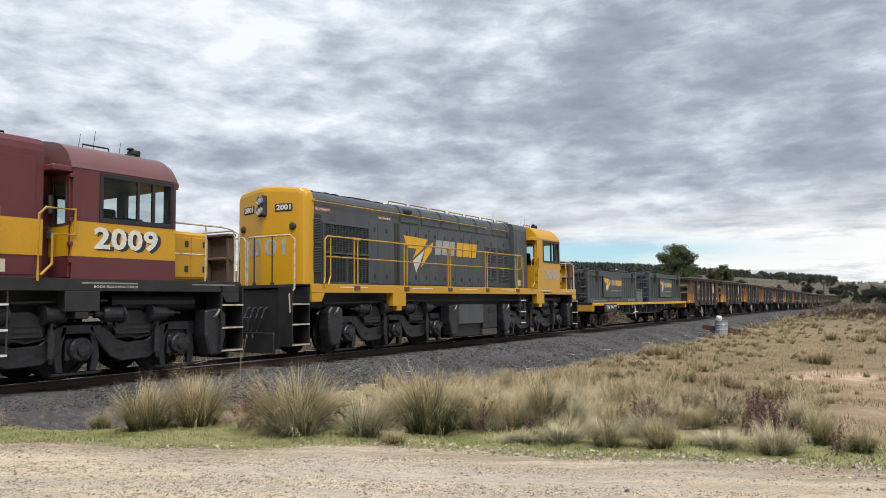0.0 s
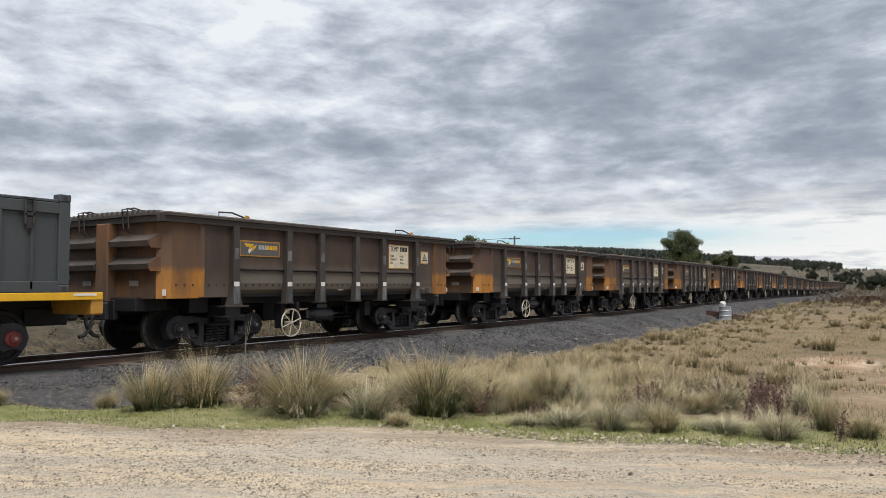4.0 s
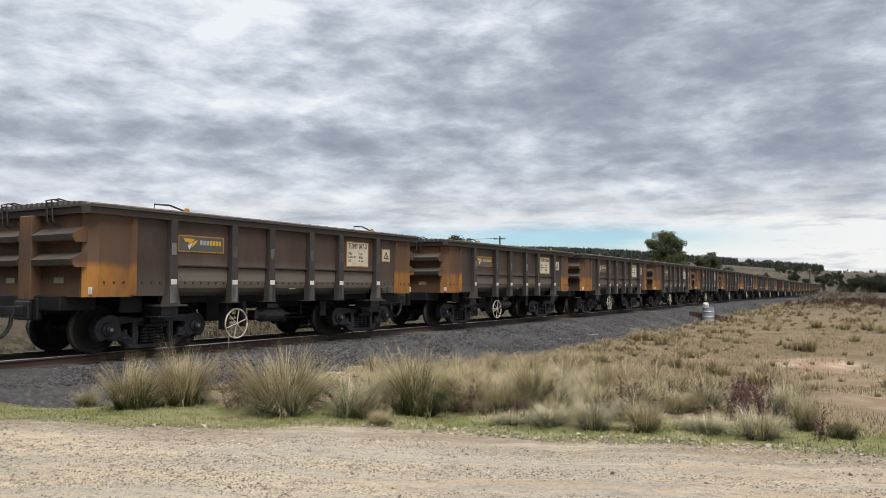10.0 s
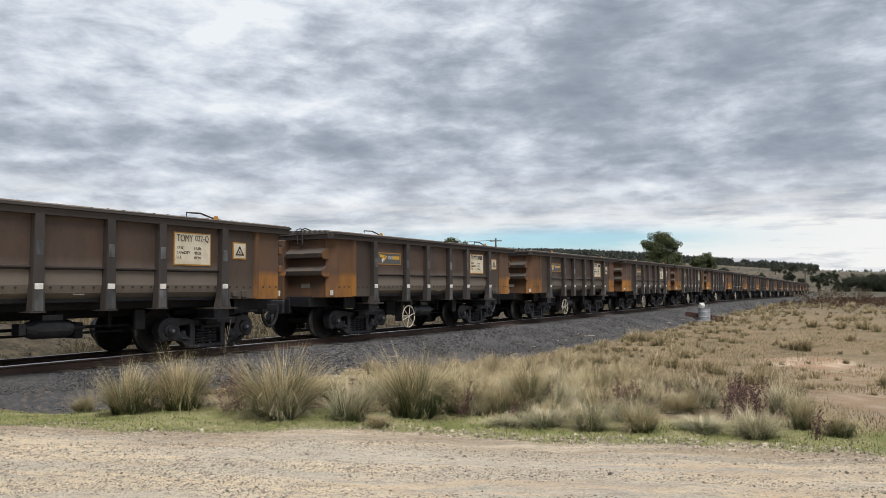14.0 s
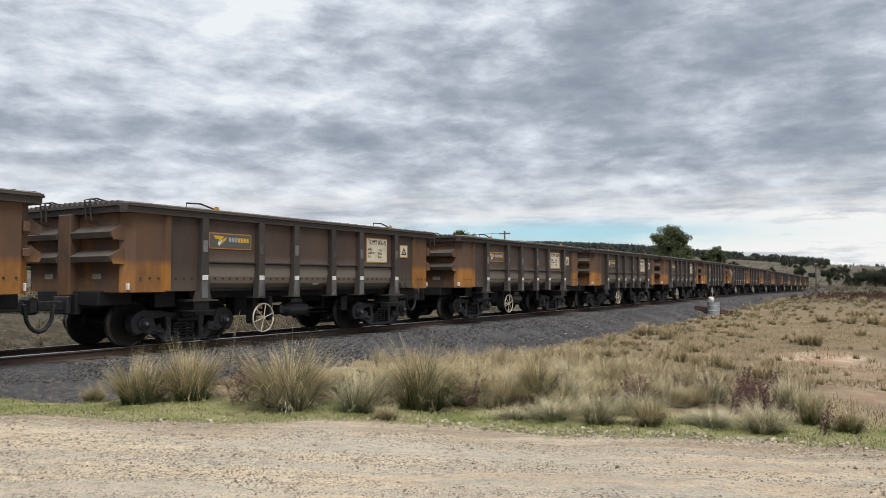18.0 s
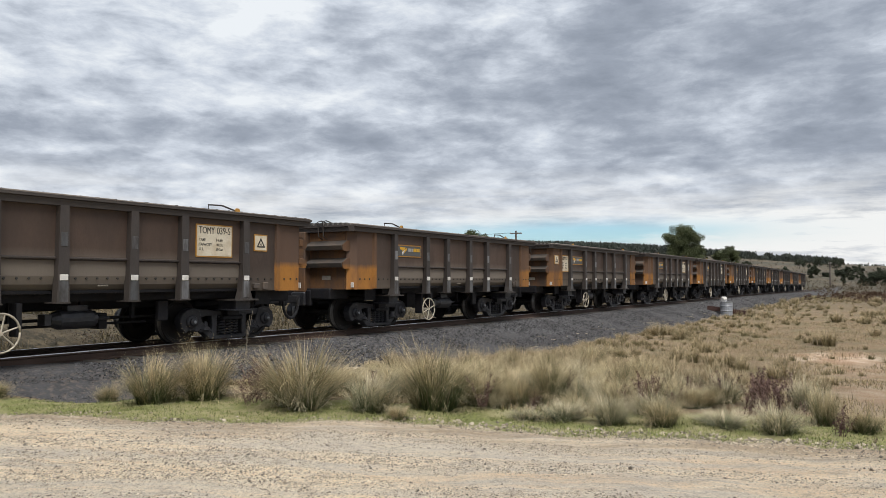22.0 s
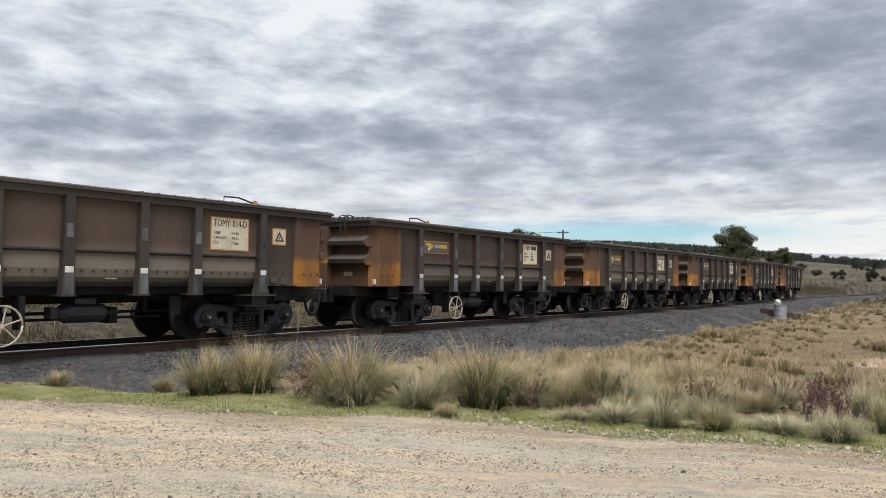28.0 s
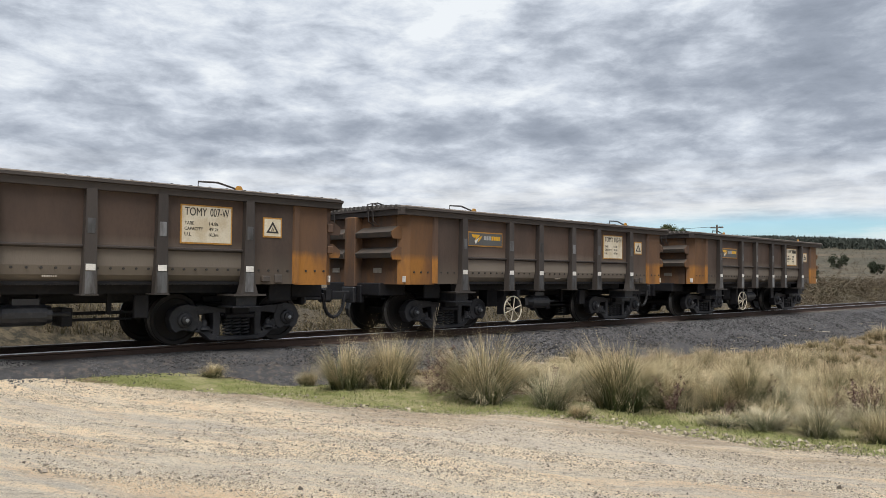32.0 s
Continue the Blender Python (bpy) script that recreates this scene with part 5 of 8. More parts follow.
        lathe(bm, [(0.085, 0.0), (0.095, 0.03), (0.085, 0.05), (0.072, 0.03), (0.02, 0.012)], 18, Matrix.Translation((0, -0.045, 0)) @ Matrix.Rotation(radians(90), 4, "X"))
        lamp = part("headlight", on_end(bm, 0.0, z), M_PLATE, hood_end, "round glass headlight")
        bm = bmesh.new()
        lathe(bm, [(0.068, 0.0), (0.05, 0.012), (0.01, 0.016)], 14, Matrix.Translation((0, -0.075, 0)) @ Matrix.Rotation(radians(90), 4, "X"))
        part("lens", on_end(bm, 0.0, z), M_LENS, lamp)
    for yy in (0.51, -0.51):
        board = part("number_board", on_end(boxes((-0.21, 0.21, -0.012, 0.03, -0.085, 0.085), bevel=0.011), yy, 3.16), M_INK, hood_end, "black number board with white figures")
        figs = lettering("figures", number, 0.115, M_WHITE, board, -0.17, -0.013, -0.055, width=0.34, bold=0.03)
        figs.matrix_basis = end_frame(yy, 3.16) @ figs.matrix_basis
        bm = bmesh.new()
        lathe(bm, [(0.075, 0.0), (0.08, 0.03), (0.055, 0.05), (0.02, 0.055)], 14, Matrix.Rotation(radians(90), 4, "X"))
        part("marker_lamp", on_end(bm, yy * 1.43, 2.755), M_INK, hood_end, "dark round marker lamp")
    for text, yy in ((number[:2], 0.31), (number[2:], -0.32)):
        figs = lettering("end_figures", text, 0.36, M_LETTER, hood_end, -0.26, -0.002, 0.0, "large grey figures", width=0.54 if yy > 0 else 0.50, bold=0.02)
        figs.matrix_basis = end_frame(yy, 2.145) @ figs.matrix_basis
    # louvre column, radiator grille
    fx = -6.40
    louv = part("louvre_panel", boxes((-6.40, -6.09, -HOOD - 0.014, -HOOD + 0.01, 1.58, 3.02), bevel=0.004), M_INK, loco)
    for k in range(34):
        z = 1.80 + k * 0.034
        if 2.32 < z < 2.40:
            continue
        bm = bmesh.new()
        prism(bm, [(-HOOD - 0.013, z), (-HOOD - 0.034, z - 0.012), (-HOOD - 0.034, z - 0.006), (-HOOD - 0.013, z + 0.012)], "x", -6.37, -6.12)
        part("louvre_slat", bm, main, louv)
    gr = part("radiator_grille", boxes((-6.05, -4.44, -HOOD - 0.012, -HOOD + 0.02, 1.56, 2.86)), M_GRILLE, loco, "black mesh radiator grille")
    for row in ((-6.06, -4.43, 2.84, 2.88), (-6.06, -4.43, 1.54, 1.58), (-6.06, -4.43, 2.20, 2.24), (-6.06, -6.02, 1.58, 2.84), (-4.47, -4.43, 1.58, 2.84), (-5.27, -5.24, 1.58, 2.20)):
        part("grille_bar", boxes((row[0], row[1], -HOOD - 0.045, -HOOD - 0.008, row[2], row[3]), bevel=0.004), main, gr)
    bm = bmesh.new()
    for k in range(31):
        x = -6.02 + k * 0.0515
        box(bm, x, x + 0.008, -HOOD - 0.026, -HOOD - 0.016, 1.58, 2.84)
    for k in range(25):
        z = 1.60 + k * 0.0505
        box(bm, -6.02, -4.47, -HOOD - 0.028, -HOOD - 0.015, z, z + 0.008)
    tagged(part("grille_mesh", bm, main, gr), kind="stuff")
    # hood doors
    edges = (-4.42, -4.08, -3.40, None, -3.20, -2.75, -2.35, -1.87, -1.44, -0.96, -0.54, -0.06, 0.38, 0.88, None, 1.14, 1.95, 2.76)
    for a, b in zip(edges, edges[1:]):
        if a is None or b is None:
            continue
        # black strip laid in the joint draws the shade between two doors
        part("door_gap", boxes((b - 0.009, b + 0.009, -HOOD - 0.005, -HOOD + 0.01, 1.57, 3.02)), M_INK, loco)
        door = part("hood_door", boxes((a + 0.008, b - 0.008, -HOOD - 0.016, -HOOD + 0.01, 1.57, 3.02), bevel=0.004), main, loco)
        for z in (1.74, 2.84):
            lx = b - 0.13 if b - a < 0.6 else (a + b) / 2
            latch = part("latch", boxes((lx - 0.035, lx + 0.035, -HOOD - 0.024, -HOOD - 0.012, z - 0.05, z + 0.06), bevel=0.008), M_INK, door)
        if a > 1.0:
            for z0, z1 in ((1.72, 2.18), (2.26, 2.78)):
                for k in range(int((z1 - z0) / 0.042)):
                    for xa, xb in ((a + 0.06, a + 0.32), (a + 0.42, b - 0.10)):
                        z = z0 + k * 0.042
                        bm = bmesh.new()
                        prism(bm, [(-HOOD - 0.015, z), (-HOOD - 0.036, z - 0.010), (-HOOD - 0.015, z + 0.02)], "x", xa, xb)
                        part("louvre_slat", bm, M_INK if k % 2 else main, door)
    for x in (-3.36, -3.24):
        part("hood_rib", boxes((x - 0.03, x + 0.03, -HOOD - 0.022, -HOOD + 0.01, 1.53, 3.06), bevel=0.006), M_INK, loco)
    # roof: mesh over the fans, hatches, grab rails
    bm = bmesh.new()
    rnd = random.Random(5)
    x = -6.30
    while x < -3.5:
        for y in (-0.86, -0.70, -0.5, -0.28, 0.0, 0.3, 0.55, 0.8):
            z = CROWN - 0.13 * (abs(y) / 0.86) ** 2.6
            box(bm, x, x + 0.14, y, y + 0.13, z - 0.01, z + rnd.uniform(0.03, 0.06))
        x += 0.17
    tagged(part("fan_mesh", bm, M_GRILLE, loco, "dark mesh over the roof fans"), kind="stuff")
    x = -3.16
    while x < 2.6:
        bm = bmesh.new()
        prism(bm, hood_outline(3.12, CROWN, 0.024), "x", x, x + 0.82)
        hatch = part("roof_hatch", bm, main, loco)
        bm = bmesh.new()
        pipe(bm, [(x + 0.02, -0.62, 3.56), (x + 0.03, -0.64, 3.665), (x + 0.80, -0.64, 3.665), (x + 0.81, -0.62, 3.56)], 0.017, 6)
        part("roof_rail", bm, M_RAILY if band is None else M_BLACK, hatch)
        x += 0.96
    for xa, xb in ((-6.40, -4.30), (-4.20, -2.40), (-2.3, -0.5), (-0.40, 1.2), (1.55, 2.6)):
        bm = bmesh.new()
        pipe(bm, [(xa, -HOOD + 0.02, 3.27), (xa, -HOOD - 0.05, 3.30), (xb, -HOOD - 0.05, 3.30), (xb, -HOOD + 0.02, 3.27)], 0.014, 6)
        part("hood_rail", bm, rail_mat, loco)
    for x in (-6.30, -4.05):
        tag = part("red_tag", boxes((x, x + 0.52, -HOOD - 0.006, -HOOD + 0.02, 3.10, 3.19)), M_REDTAG, loco, "faded red notice")
        if band is None:
            lettering("tag_letters", "FIRE EXTINGUISHER", 0.045, M_WHITE, tag, x + 0.03, -HOOD - 0.007, 3.12, width=0.46)
    bm = bmesh.new()
    lathe(bm, [(0.02, -0.17), (0.06, -0.15), (0.075, 0.0), (0.06, 0.15), (0.02, 0.17)], 12, Matrix.Translation((-2.85, -1.0, 3.40)) @ Matrix.Rotation(radians(90), 4, "Y"))
    part("roof_fitting", bm, M_BLACK, loco)
    # cab: walls with real openings
    z_top = 3.16
    wall_cuts = [(1.522, 2.42, end_mat if band is None else main)] if band is None else [(1.522, 1.85, main), (1.85, 2.37, band), (2.37, 2.42, main)]
    cab = part("cab_floor", boxes((4.03, 5.85, -1.33, 1.33, 1.522, 1.56)), M_BLACK, loco)
    upper = end_mat if band is None else main
    for side in (-1, 1):
        ya, yb = (-SIDE, -SIDE + 0.05) if side < 0 else (SIDE - 0.05, SIDE)
        for z0, z1, mat in wall_cuts:
            part("cab_side", boxes((4.03, 5.85, ya, yb, z0, z1)), mat, loco)
        part("cab_side", boxes((4.03, 4.49, ya, yb, 2.42, 3.10), (5.77, 5.85, ya, yb, 2.42, 3.10), (4.03, 5.85, ya, yb, 3.10, z_top)), upper, loco)
        yo = ya - 0.012 if side < 0 else yb - 0.02
        win = part("cab_window", boxes((4.46, 5.80, yo, yo + 0.045, 3.07, 3.13), (4.46, 5.80, yo, yo + 0.045, 2.39, 2.45), (4.46, 4.52, yo, yo + 0.045, 2.45, 3.07), (5.74, 5.80, yo, yo + 0.045, 2.45, 3.07), (5.11, 5.15, yo, yo + 0.045, 2.45, 3.07), (5.39, 5.44, yo, yo + 0.045, 2.45, 3.07)), M_BLACK, loco, "black-framed cab window")
        for xa, xb in ((4.52, 5.11), (5.15, 5.39), (5.44, 5.74)):
            g = part("window_pane", boxes((xa, xb, yo + 0.018, yo + 0.026, 2.45, 3.07)), M_GLASS, win)
            g.visible_shadow = False
    # front wall with two windscreens, rear wall with a door on the walkway
    part("cab_front", boxes((5.80, 5.85, -1.33, 1.33, 1.56, 2.50), (5.80, 5.85, -1.33, -1.15, 2.50, 3.1), (5.80, 5.85, 1.15, 1.33, 2.50, 3.1), (5.80, 5.85, -0.12, 0.12, 2.50, 3.1), (5.80, 5.85, -1.33, 1.33, 3.1, 3.2)), upper, loco)
    part("cab_rear", boxes((4.03, 4.08, -0.84, 1.33, 1.56, 3.2), (4.03, 4.08, -1.33, -0.84, 3.05, 3.2)), upper, loco)
    door = part("cab_door", boxes((4.00, 4.03, -1.34, -0.84, 1.54, 2.30), (4.00, 4.03, -1.34, -1.26, 2.30, 3.06), (4.00, 4.03, -0.93, -0.84, 2.30, 3.06), (4.00, 4.03, -1.26, -0.93, 2.98, 3.06), bevel=0.004), upper if band is None else main, loco, "cab door with a tall dark window")
    if band is not None:
        part("door_band", boxes((3.995, 4.0, -1.34, -0.84, 1.85, 2.30)), band, door)
    part("door_gasket", boxes((3.992, 4.004, -1.275, -1.25, 2.32, 2.96), (3.992, 4.004, -0.945, -0.92, 2.32, 2.96), (3.992, 4.004, -1.25, -0.945, 2.95, 2.99), (3.992, 4.004, -1.25, -0.945, 2.29, 2.33), bevel=0.004), M_INK, door)
    part("door_glass", boxes((4.01, 4.02, -1.26, -0.93, 2.30, 2.98)), M_GLASS, door)
    part("door_handle", boxes((3.94, 4.0, -0.93, -0.89, 2.5, 2.78), bevel=0.01), M_PLATE, door)
    part("door_canopy", boxes((3.72, 4.03, -SIDE, -0.80, 3.08, 3.17), bevel=0.015), upper, loco)
    part("door_lock", boxes((3.95, 4.0, -0.98, -0.86, 2.12, 2.24), bevel=0.01), M_PLATE, door)
    for z in (1.75, 2.0, 2.35, 3.0):
        part("door_hinge", boxes((3.98, 4.04, -SIDE - 0.02, -SIDE + 0.05, z, z + 0.06), bevel=0.006), upper, door)
    # roof
    bm = bmesh.new()
    prof = [(SIDE + 0.01, 3.16), (SIDE - 0.04, 3.29), (1.23, 3.44), (1.08, 3.535), (0.9, 3.585), (0.5, 3.65), (0, 3.68)]
    prof = prof + [(-y, z) for y, z in reversed(prof[:-1])]
    for _ in range(2):
        # round the corners of the roof's section
        cut = [((0.75 * p[0] + 0.25 * q[0], 0.75 * p[1] + 0.25 * q[1]), (0.25 * p[0] + 0.75 * q[0], 0.25 * p[1] + 0.75 * q[1])) for p, q in zip(prof, prof[1:])]
        prof = [prof[0], *[p for pair in cut for p in pair], prof[-1]]
    prism(bm, prof + [(-1.2, 3.14), (1.2, 3.14)], "x", 4.00, 5.78)
    roof = part("cab_roof", bm, roof_mat, loco, "domed cab roof", smooth=False)
    bm = bmesh.new()
    a = [bm.verts.new((5.78, y, z)) for y, z in prof]
    mid = [bm.verts.new((5.875, y * 0.99, 3.10 + (z - 3.10) * 0.90)) for y, z in prof]
    b = [bm.verts.new((5.93, y * 0.975, 3.06 + (z - 3.06) * 0.66)) for y, z in prof]
    for i in range(len(a) - 1):
        bm.faces.new((a[i], a[i + 1], mid[i + 1], mid[i]))
        bm.faces.new((mid[i], mid[i + 1], b[i + 1], b[i]))
    c0, c1 = [bm.verts.new((5.78, y, 3.10)) for y in (SIDE, -SIDE)], [bm.verts.new((5.92, y, 3.05)) for y in (1.35, -1.35)]
    bm.faces.new([*b, c1[1], c1[0]])
    bm.faces.new((c0[0], c0[1], c1[1], c1[0]))
    bm.faces.new((a[0], mid[0], b[0], c1[0], c0[0]))
    bm.faces.new((b[-1], mid[-1], a[-1], c0[1], c1[1]))
    bmesh.ops.recalc_face_normals(bm, faces=list(bm.faces))
    part("roof_visor", bm, roof_mat, roof)
    for x, y, h in ((4.64, -0.5, 0.24), (4.90, -0.5, 0.34), (5.30, -0.6, 0.20), (3.2, -0.2, 0.34)):
        bm = bmesh.new()
        rod(bm, (x, y, 3.58), (x + 0.04, y, 3.64 + h), 0.005, 5)
        part("aerial", bm, M_INK, roof, "thin whip aerial")
    part("horn", boxes((5.44, 5.72, -0.62, -0.42, 3.58, 3.67), (5.58, 5.72, -0.62, -0.42, 3.67, 3.76), (5.53, 5.63, -0.57, -0.47, 3.76, 3.80), bevel=0.015), M_BLACK, roof, "black roof horn")
    bm = bmesh.new()
    pipe(bm, [(4.66, -0.6, 3.60), (4.66, -0.6, 3.70), (5.12, -0.6, 3.70), (5.12, -0.6, 3.60)], 0.014, 6)
    part("roof_rail", bm, M_BLACK, roof)
    # seats and desk that show through the glass; lining added, coloured as inner shade
    part("cab_lining", boxes((4.10, 5.78, -1.2, 1.2, 3.10, 3.136), (5.784, 5.797, -1.27, -1.15, 2.45, 3.09), (5.784, 5.797, -0.12, 0.12, 2.45, 3.09), (5.784, 5.797, 1.15, 1.27, 2.45, 3.09), (4.083, 4.096, -0.80, 1.25, 1.60, 3.09)), M_GREY, loco, "dark grey sheets added to colour the shade inside the cab")
    part("driver_desk", boxes((5.1, 5.6, -0.9, 0.9, 1.56, 2.55), (5.2, 5.5, -0.3, 0.3, 2.55, 2.75), bevel=0.03), M_INK, loco)
    for y in (-0.7, 0.7):
        part("cab_seat", boxes((4.5, 4.9, y - 0.22, y + 0.22, 1.95, 2.08), (4.45, 4.56, y - 0.2, y + 0.2, 2.08, 2.72), bevel=0.04), M_INK, loco)
    # low nose
    nose = part("nose", boxes((5.85, 6.90, -0.98, 0.98, 1.522, 2.40), bevel=0.05), M_YELLOW, loco, "low yellow nose")
    for xa, xb in ((6.10, 6.47), (6.50, 6.86)):
        d = part("nose_door", boxes((xa, xb, -1.00, -0.97, 1.60, 2.30), bevel=0.006), M_YELLOW, nose)
        for z in (1.74, 2.18):
            part("latch", boxes((xb - 0.12, xb - 0.04, -1.012, -0.99, z - 0.05, z + 0.06), bevel=0.008), M_INK, d)
    part("nose_vent", boxes((5.87, 6.06, -1.03, -0.97, 1.80, 2.30), bevel=0.004), M_GREY, nose)
    # number on the cab side
    if band is None:
        numerals(number, M_LETTER, loco, 4.55, -SIDE - 0.001, 1.84, "grey cab numeral", 1.12, 0.035)
    else:
        lettering("number_shadow", number, 0.33, M_INK, loco, 4.43, -SIDE - 0.001, 1.945, "black drop shadow", width=1.14, bold=0.03)
        numerals(number, M_WHITE, loco, 4.38, -SIDE - 0.005, 1.975, "white cab numeral", 1.14, 0.03)
        part("nameplate", boxes((3.2, 3.95, -HOOD - 0.012, -HOOD, 2.27, 2.29)), M_INK, loco)
    # handrails
    def rail(name, pts, mat, r=0.019, host=None):
        bm = bmesh.new()
        pipe(bm, pts, r, 7)
        return part(name, bm, mat, host or loco)

    y = -SIDE + 0.03
    walk_rail = rail("walkway_rail", [(-6.42, y - 0.05, 1.44), (-6.44, y - 0.05, 1.54), (-6.36, y, 1.66), (-6.36, y, 2.46), (-6.28, y, 2.53), (2.92, y, 2.53), (3.0, y, 2.46), (3.0, y, 1.47)], rail_mat)
    rail("rail_loop", [(2.66, y, 2.10), (2.84, y, 2.12), (2.90, y, 2.2), (2.90, y, 2.50)], rail_mat, 0.015, walk_rail)
    rail("mid_rail", [(-6.30, y, 2.10), (2.66, y, 2.10)], rail_mat, 0.015, walk_rail)
    rail("inner_post", [(-6.18, y, 2.52), (-6.18, y, 1.70), (-6.30, y - 0.04, 1.50)], rail_mat, 0.017, walk_rail)
    for x in (-5.33, -3.42, -1.41, 0.62, 2.56):
        for dx in (-0.06, 0.06):
            rail("rail_post", [(x + dx, y, 1.44), (x + dx, y, 2.53)], rail_mat, 0.018, walk_rail)
        part("rail_clamp", boxes((x - 0.12, x + 0.14, y - 0.03, y + 0.02, 2.50, 2.555), bevel=0.008), sill_mat if band is None else rail_mat, walk_rail)
        part("post_foot", boxes((x - 0.10, x + 0.10, y - 0.05, y + 0.02, 1.40, 1.50), bevel=0.008), M_ENDBOARD, walk_rail)
    yd = -SIDE - 0.03
    rail("door_grab_rail", [(3.52, yd, 1.48), (3.52, yd, 2.42), (3.62, yd, 2.52), (4.06, yd, 2.53), (4.06, yd, 2.16), (3.72, yd, 2.14), (3.72, yd, 1.72), (3.56, yd, 1.56)], rail_mat, 0.02)
    # front platform rails
    rail("front_rail", [(5.9, -1.30, 2.50), (6.9, -1.30, 2.50), (7.18, -1.30, 2.46), (7.22, -1.30, 2.3), (7.22, -1.30, 1.2)], M_CREAMRAIL, 0.017)
    rail("front_rail", [(7.30, -1.28, 1.2), (7.34, -1.28, 2.4), (7.34, -1.1, 2.48), (7.34, 1.1, 2.48), (7.34, 1.28, 2.4), (7.30, 1.28, 1.2)], M_CREAMRAIL, 0.017)
    rail("front_post", [(6.55, -1.30, 1.44), (6.55, -1.30, 2.5)], M_CREAMRAIL, 0.017)
    rail("front_rail", [(5.88, -1.30, 1.98), (6.55, -1.30, 1.98)], M_CREAMRAIL, 0.015)
    # board across the front platform
    board = part("end_board", boxes((7.26, 7.30, -1.20, 1.20, 1.53, 2.36), bevel=0.006), M_ENDBOARD if band is not None else M_YELLOW, loco, "scuffed board across the platform end")
    for yy in (-1.16, -0.6, 0.0, 0.6, 1.16):
        part("board_rib", boxes((7.16, 7.26, yy - 0.03, yy + 0.03, 1.53, 2.33), bevel=0.006), M_ENDBOARD, board)
    part("board_cap", boxes((7.14, 7.33, -1.22, 1.22, 2.36, 2.41), bevel=0.01), M_ENDBOARD, board)
    bm = bmesh.new()
    rod(bm, (7.2, -1.25, 1.95), (7.2, 1.25, 1.95), 0.04, 8)
    part("board_pipe", bm, M_ENDBOARD, board)
    # rear platform rails and steps
    for sy in (-1, 1):
        rail("end_rail", [(-7.38, sy * 1.34, 0.95), (-7.40, sy * 1.33, 1.30), (-7.22, sy * 1.30, 1.42), (-7.22, sy * 1.30, 2.42), (-7.23, sy * 1.18, 2.50), (-7.26, sy * 0.10, 2.50), (-7.26, sy * 0.03, 2.43), (-7.26, sy * 0.02, 1.50)], M_CREAMRAIL, 0.02)
        for yy in (0.22, 0.73):
            rail("end_post", [(-7.26, sy * yy, 1.50), (-7.26, sy * yy, 2.50)], M_POST, 0.016)
            rail("post_foot", [(-7.26, sy * yy, 1.50), (-7.26, sy * yy, 1.56)], M_POST, 0.04)
    for xa, s in ((-7.38, 1), (7.36, -1)):
        xs = sorted((xa, xa + s * 0.52))
        for sy in (-1, 1):
            ys = sorted((sy * SIDE, sy * 1.02))
            st = part("step_ladder", boxes((xs[0], xs[0] + 0.03, ys[0], ys[1], 0.28, 1.46), (xs[1] - 0.03, xs[1], ys[0], ys[1], 0.28, 1.46), (xs[0], xs[1], sorted((sy * 1.02, sy * 1.0))[0], sorted((sy * 1.02, sy * 1.0))[1], 0.3, 1.46)), M_BLACK, loco, "black end steps with white edges")
            for z in (0.30, 0.70, 1.10):
                part("step_tread", boxes((xs[0] + 0.03, xs[1] - 0.03, ys[0] - 0.02, ys[1], z, z + 0.03)), M_BLACK, st)
                yy = -SIDE - 0.022 if sy < 0 else SIDE
                part("step_edge", boxes((xs[0] + 0.02, xs[1] - 0.02, yy, yy + 0.02, z - 0.005, z + 0.024)), M_CREAMRAIL, st)
        part("buffer_beam", boxes((min(xa, xa + s * 0.08), max(xa, xa + s * 0.08), -1.02, 1.02, 0.22, 1.42), (min(xa - s * 0.06, xa), max(xa - s * 0.06, xa), -0.95, 0.95, 0.14, 0.55), bevel=0.015), M_BLACK, loco)
        for k in range(4):
            yk = -0.75 + 0.16 * k
            rail("jumper_hose", [(xa - s * 0.02, yk, 1.05), (xa - s * 0.12, yk - 0.01, 1.02), (xa - s * 0.20, yk - 0.02, 0.85), (xa - s * 0.26, yk + 0.08, 0.55), (xa - s * 0.22, yk + 0.18, 0.42), (xa - s * 0.15, yk + 0.3, 0.5)], M_INK, 0.02)
        build_coupler(loco, xa + s * 0.1, -s)
    # ladder below the cab door
    yl = -SIDE + 0.05
    lad = rail("cab_ladder", [(2.82, yl, 1.34), (2.82, yl, 0.45)], M_POST, 0.014)
    rail("ladder_stile", [(3.16, yl, 1.34), (3.16, yl, 0.45)], M_POST, 0.014, lad)
    for z in (0.46, 0.80, 1.15):
        part("rung", boxes((2.82, 3.16, yl - 0.03, yl + 0.03, z - 0.012, z + 0.016)), M_WHITE, lad)
    # tank and cabinets between the bogies
    part("fuel_tank", boxes((-1.05, 1.5, -1.15, 1.15, 0.16, 1.02), bevel=0.03), M_BLACK, loco)
    part("tank_cover", boxes((-0.78, 0.56, -1.27, -1.14, 0.52, 1.05), bevel=0.012), M_GREY if band is None else M_BLACK, loco)
    cabinet = part("battery_box", boxes((0.62, 1.47, -1.22, -1.1, 0.36, 1.05), bevel=0.012), M_LOCOGEAR, loco)
    for z in (0.80, 0.86, 0.92):
        part("cabinet_louvre", boxes((0.95, 1.28, -1.24, -1.21, z, z + 0.022), bevel=0.004), M_LOCOGEAR, cabinet)
    part("battery_skirt", boxes((0.62, 1.47, -1.22, -1.1, 0.16, 0.34), bevel=0.012), M_RIB, loco)
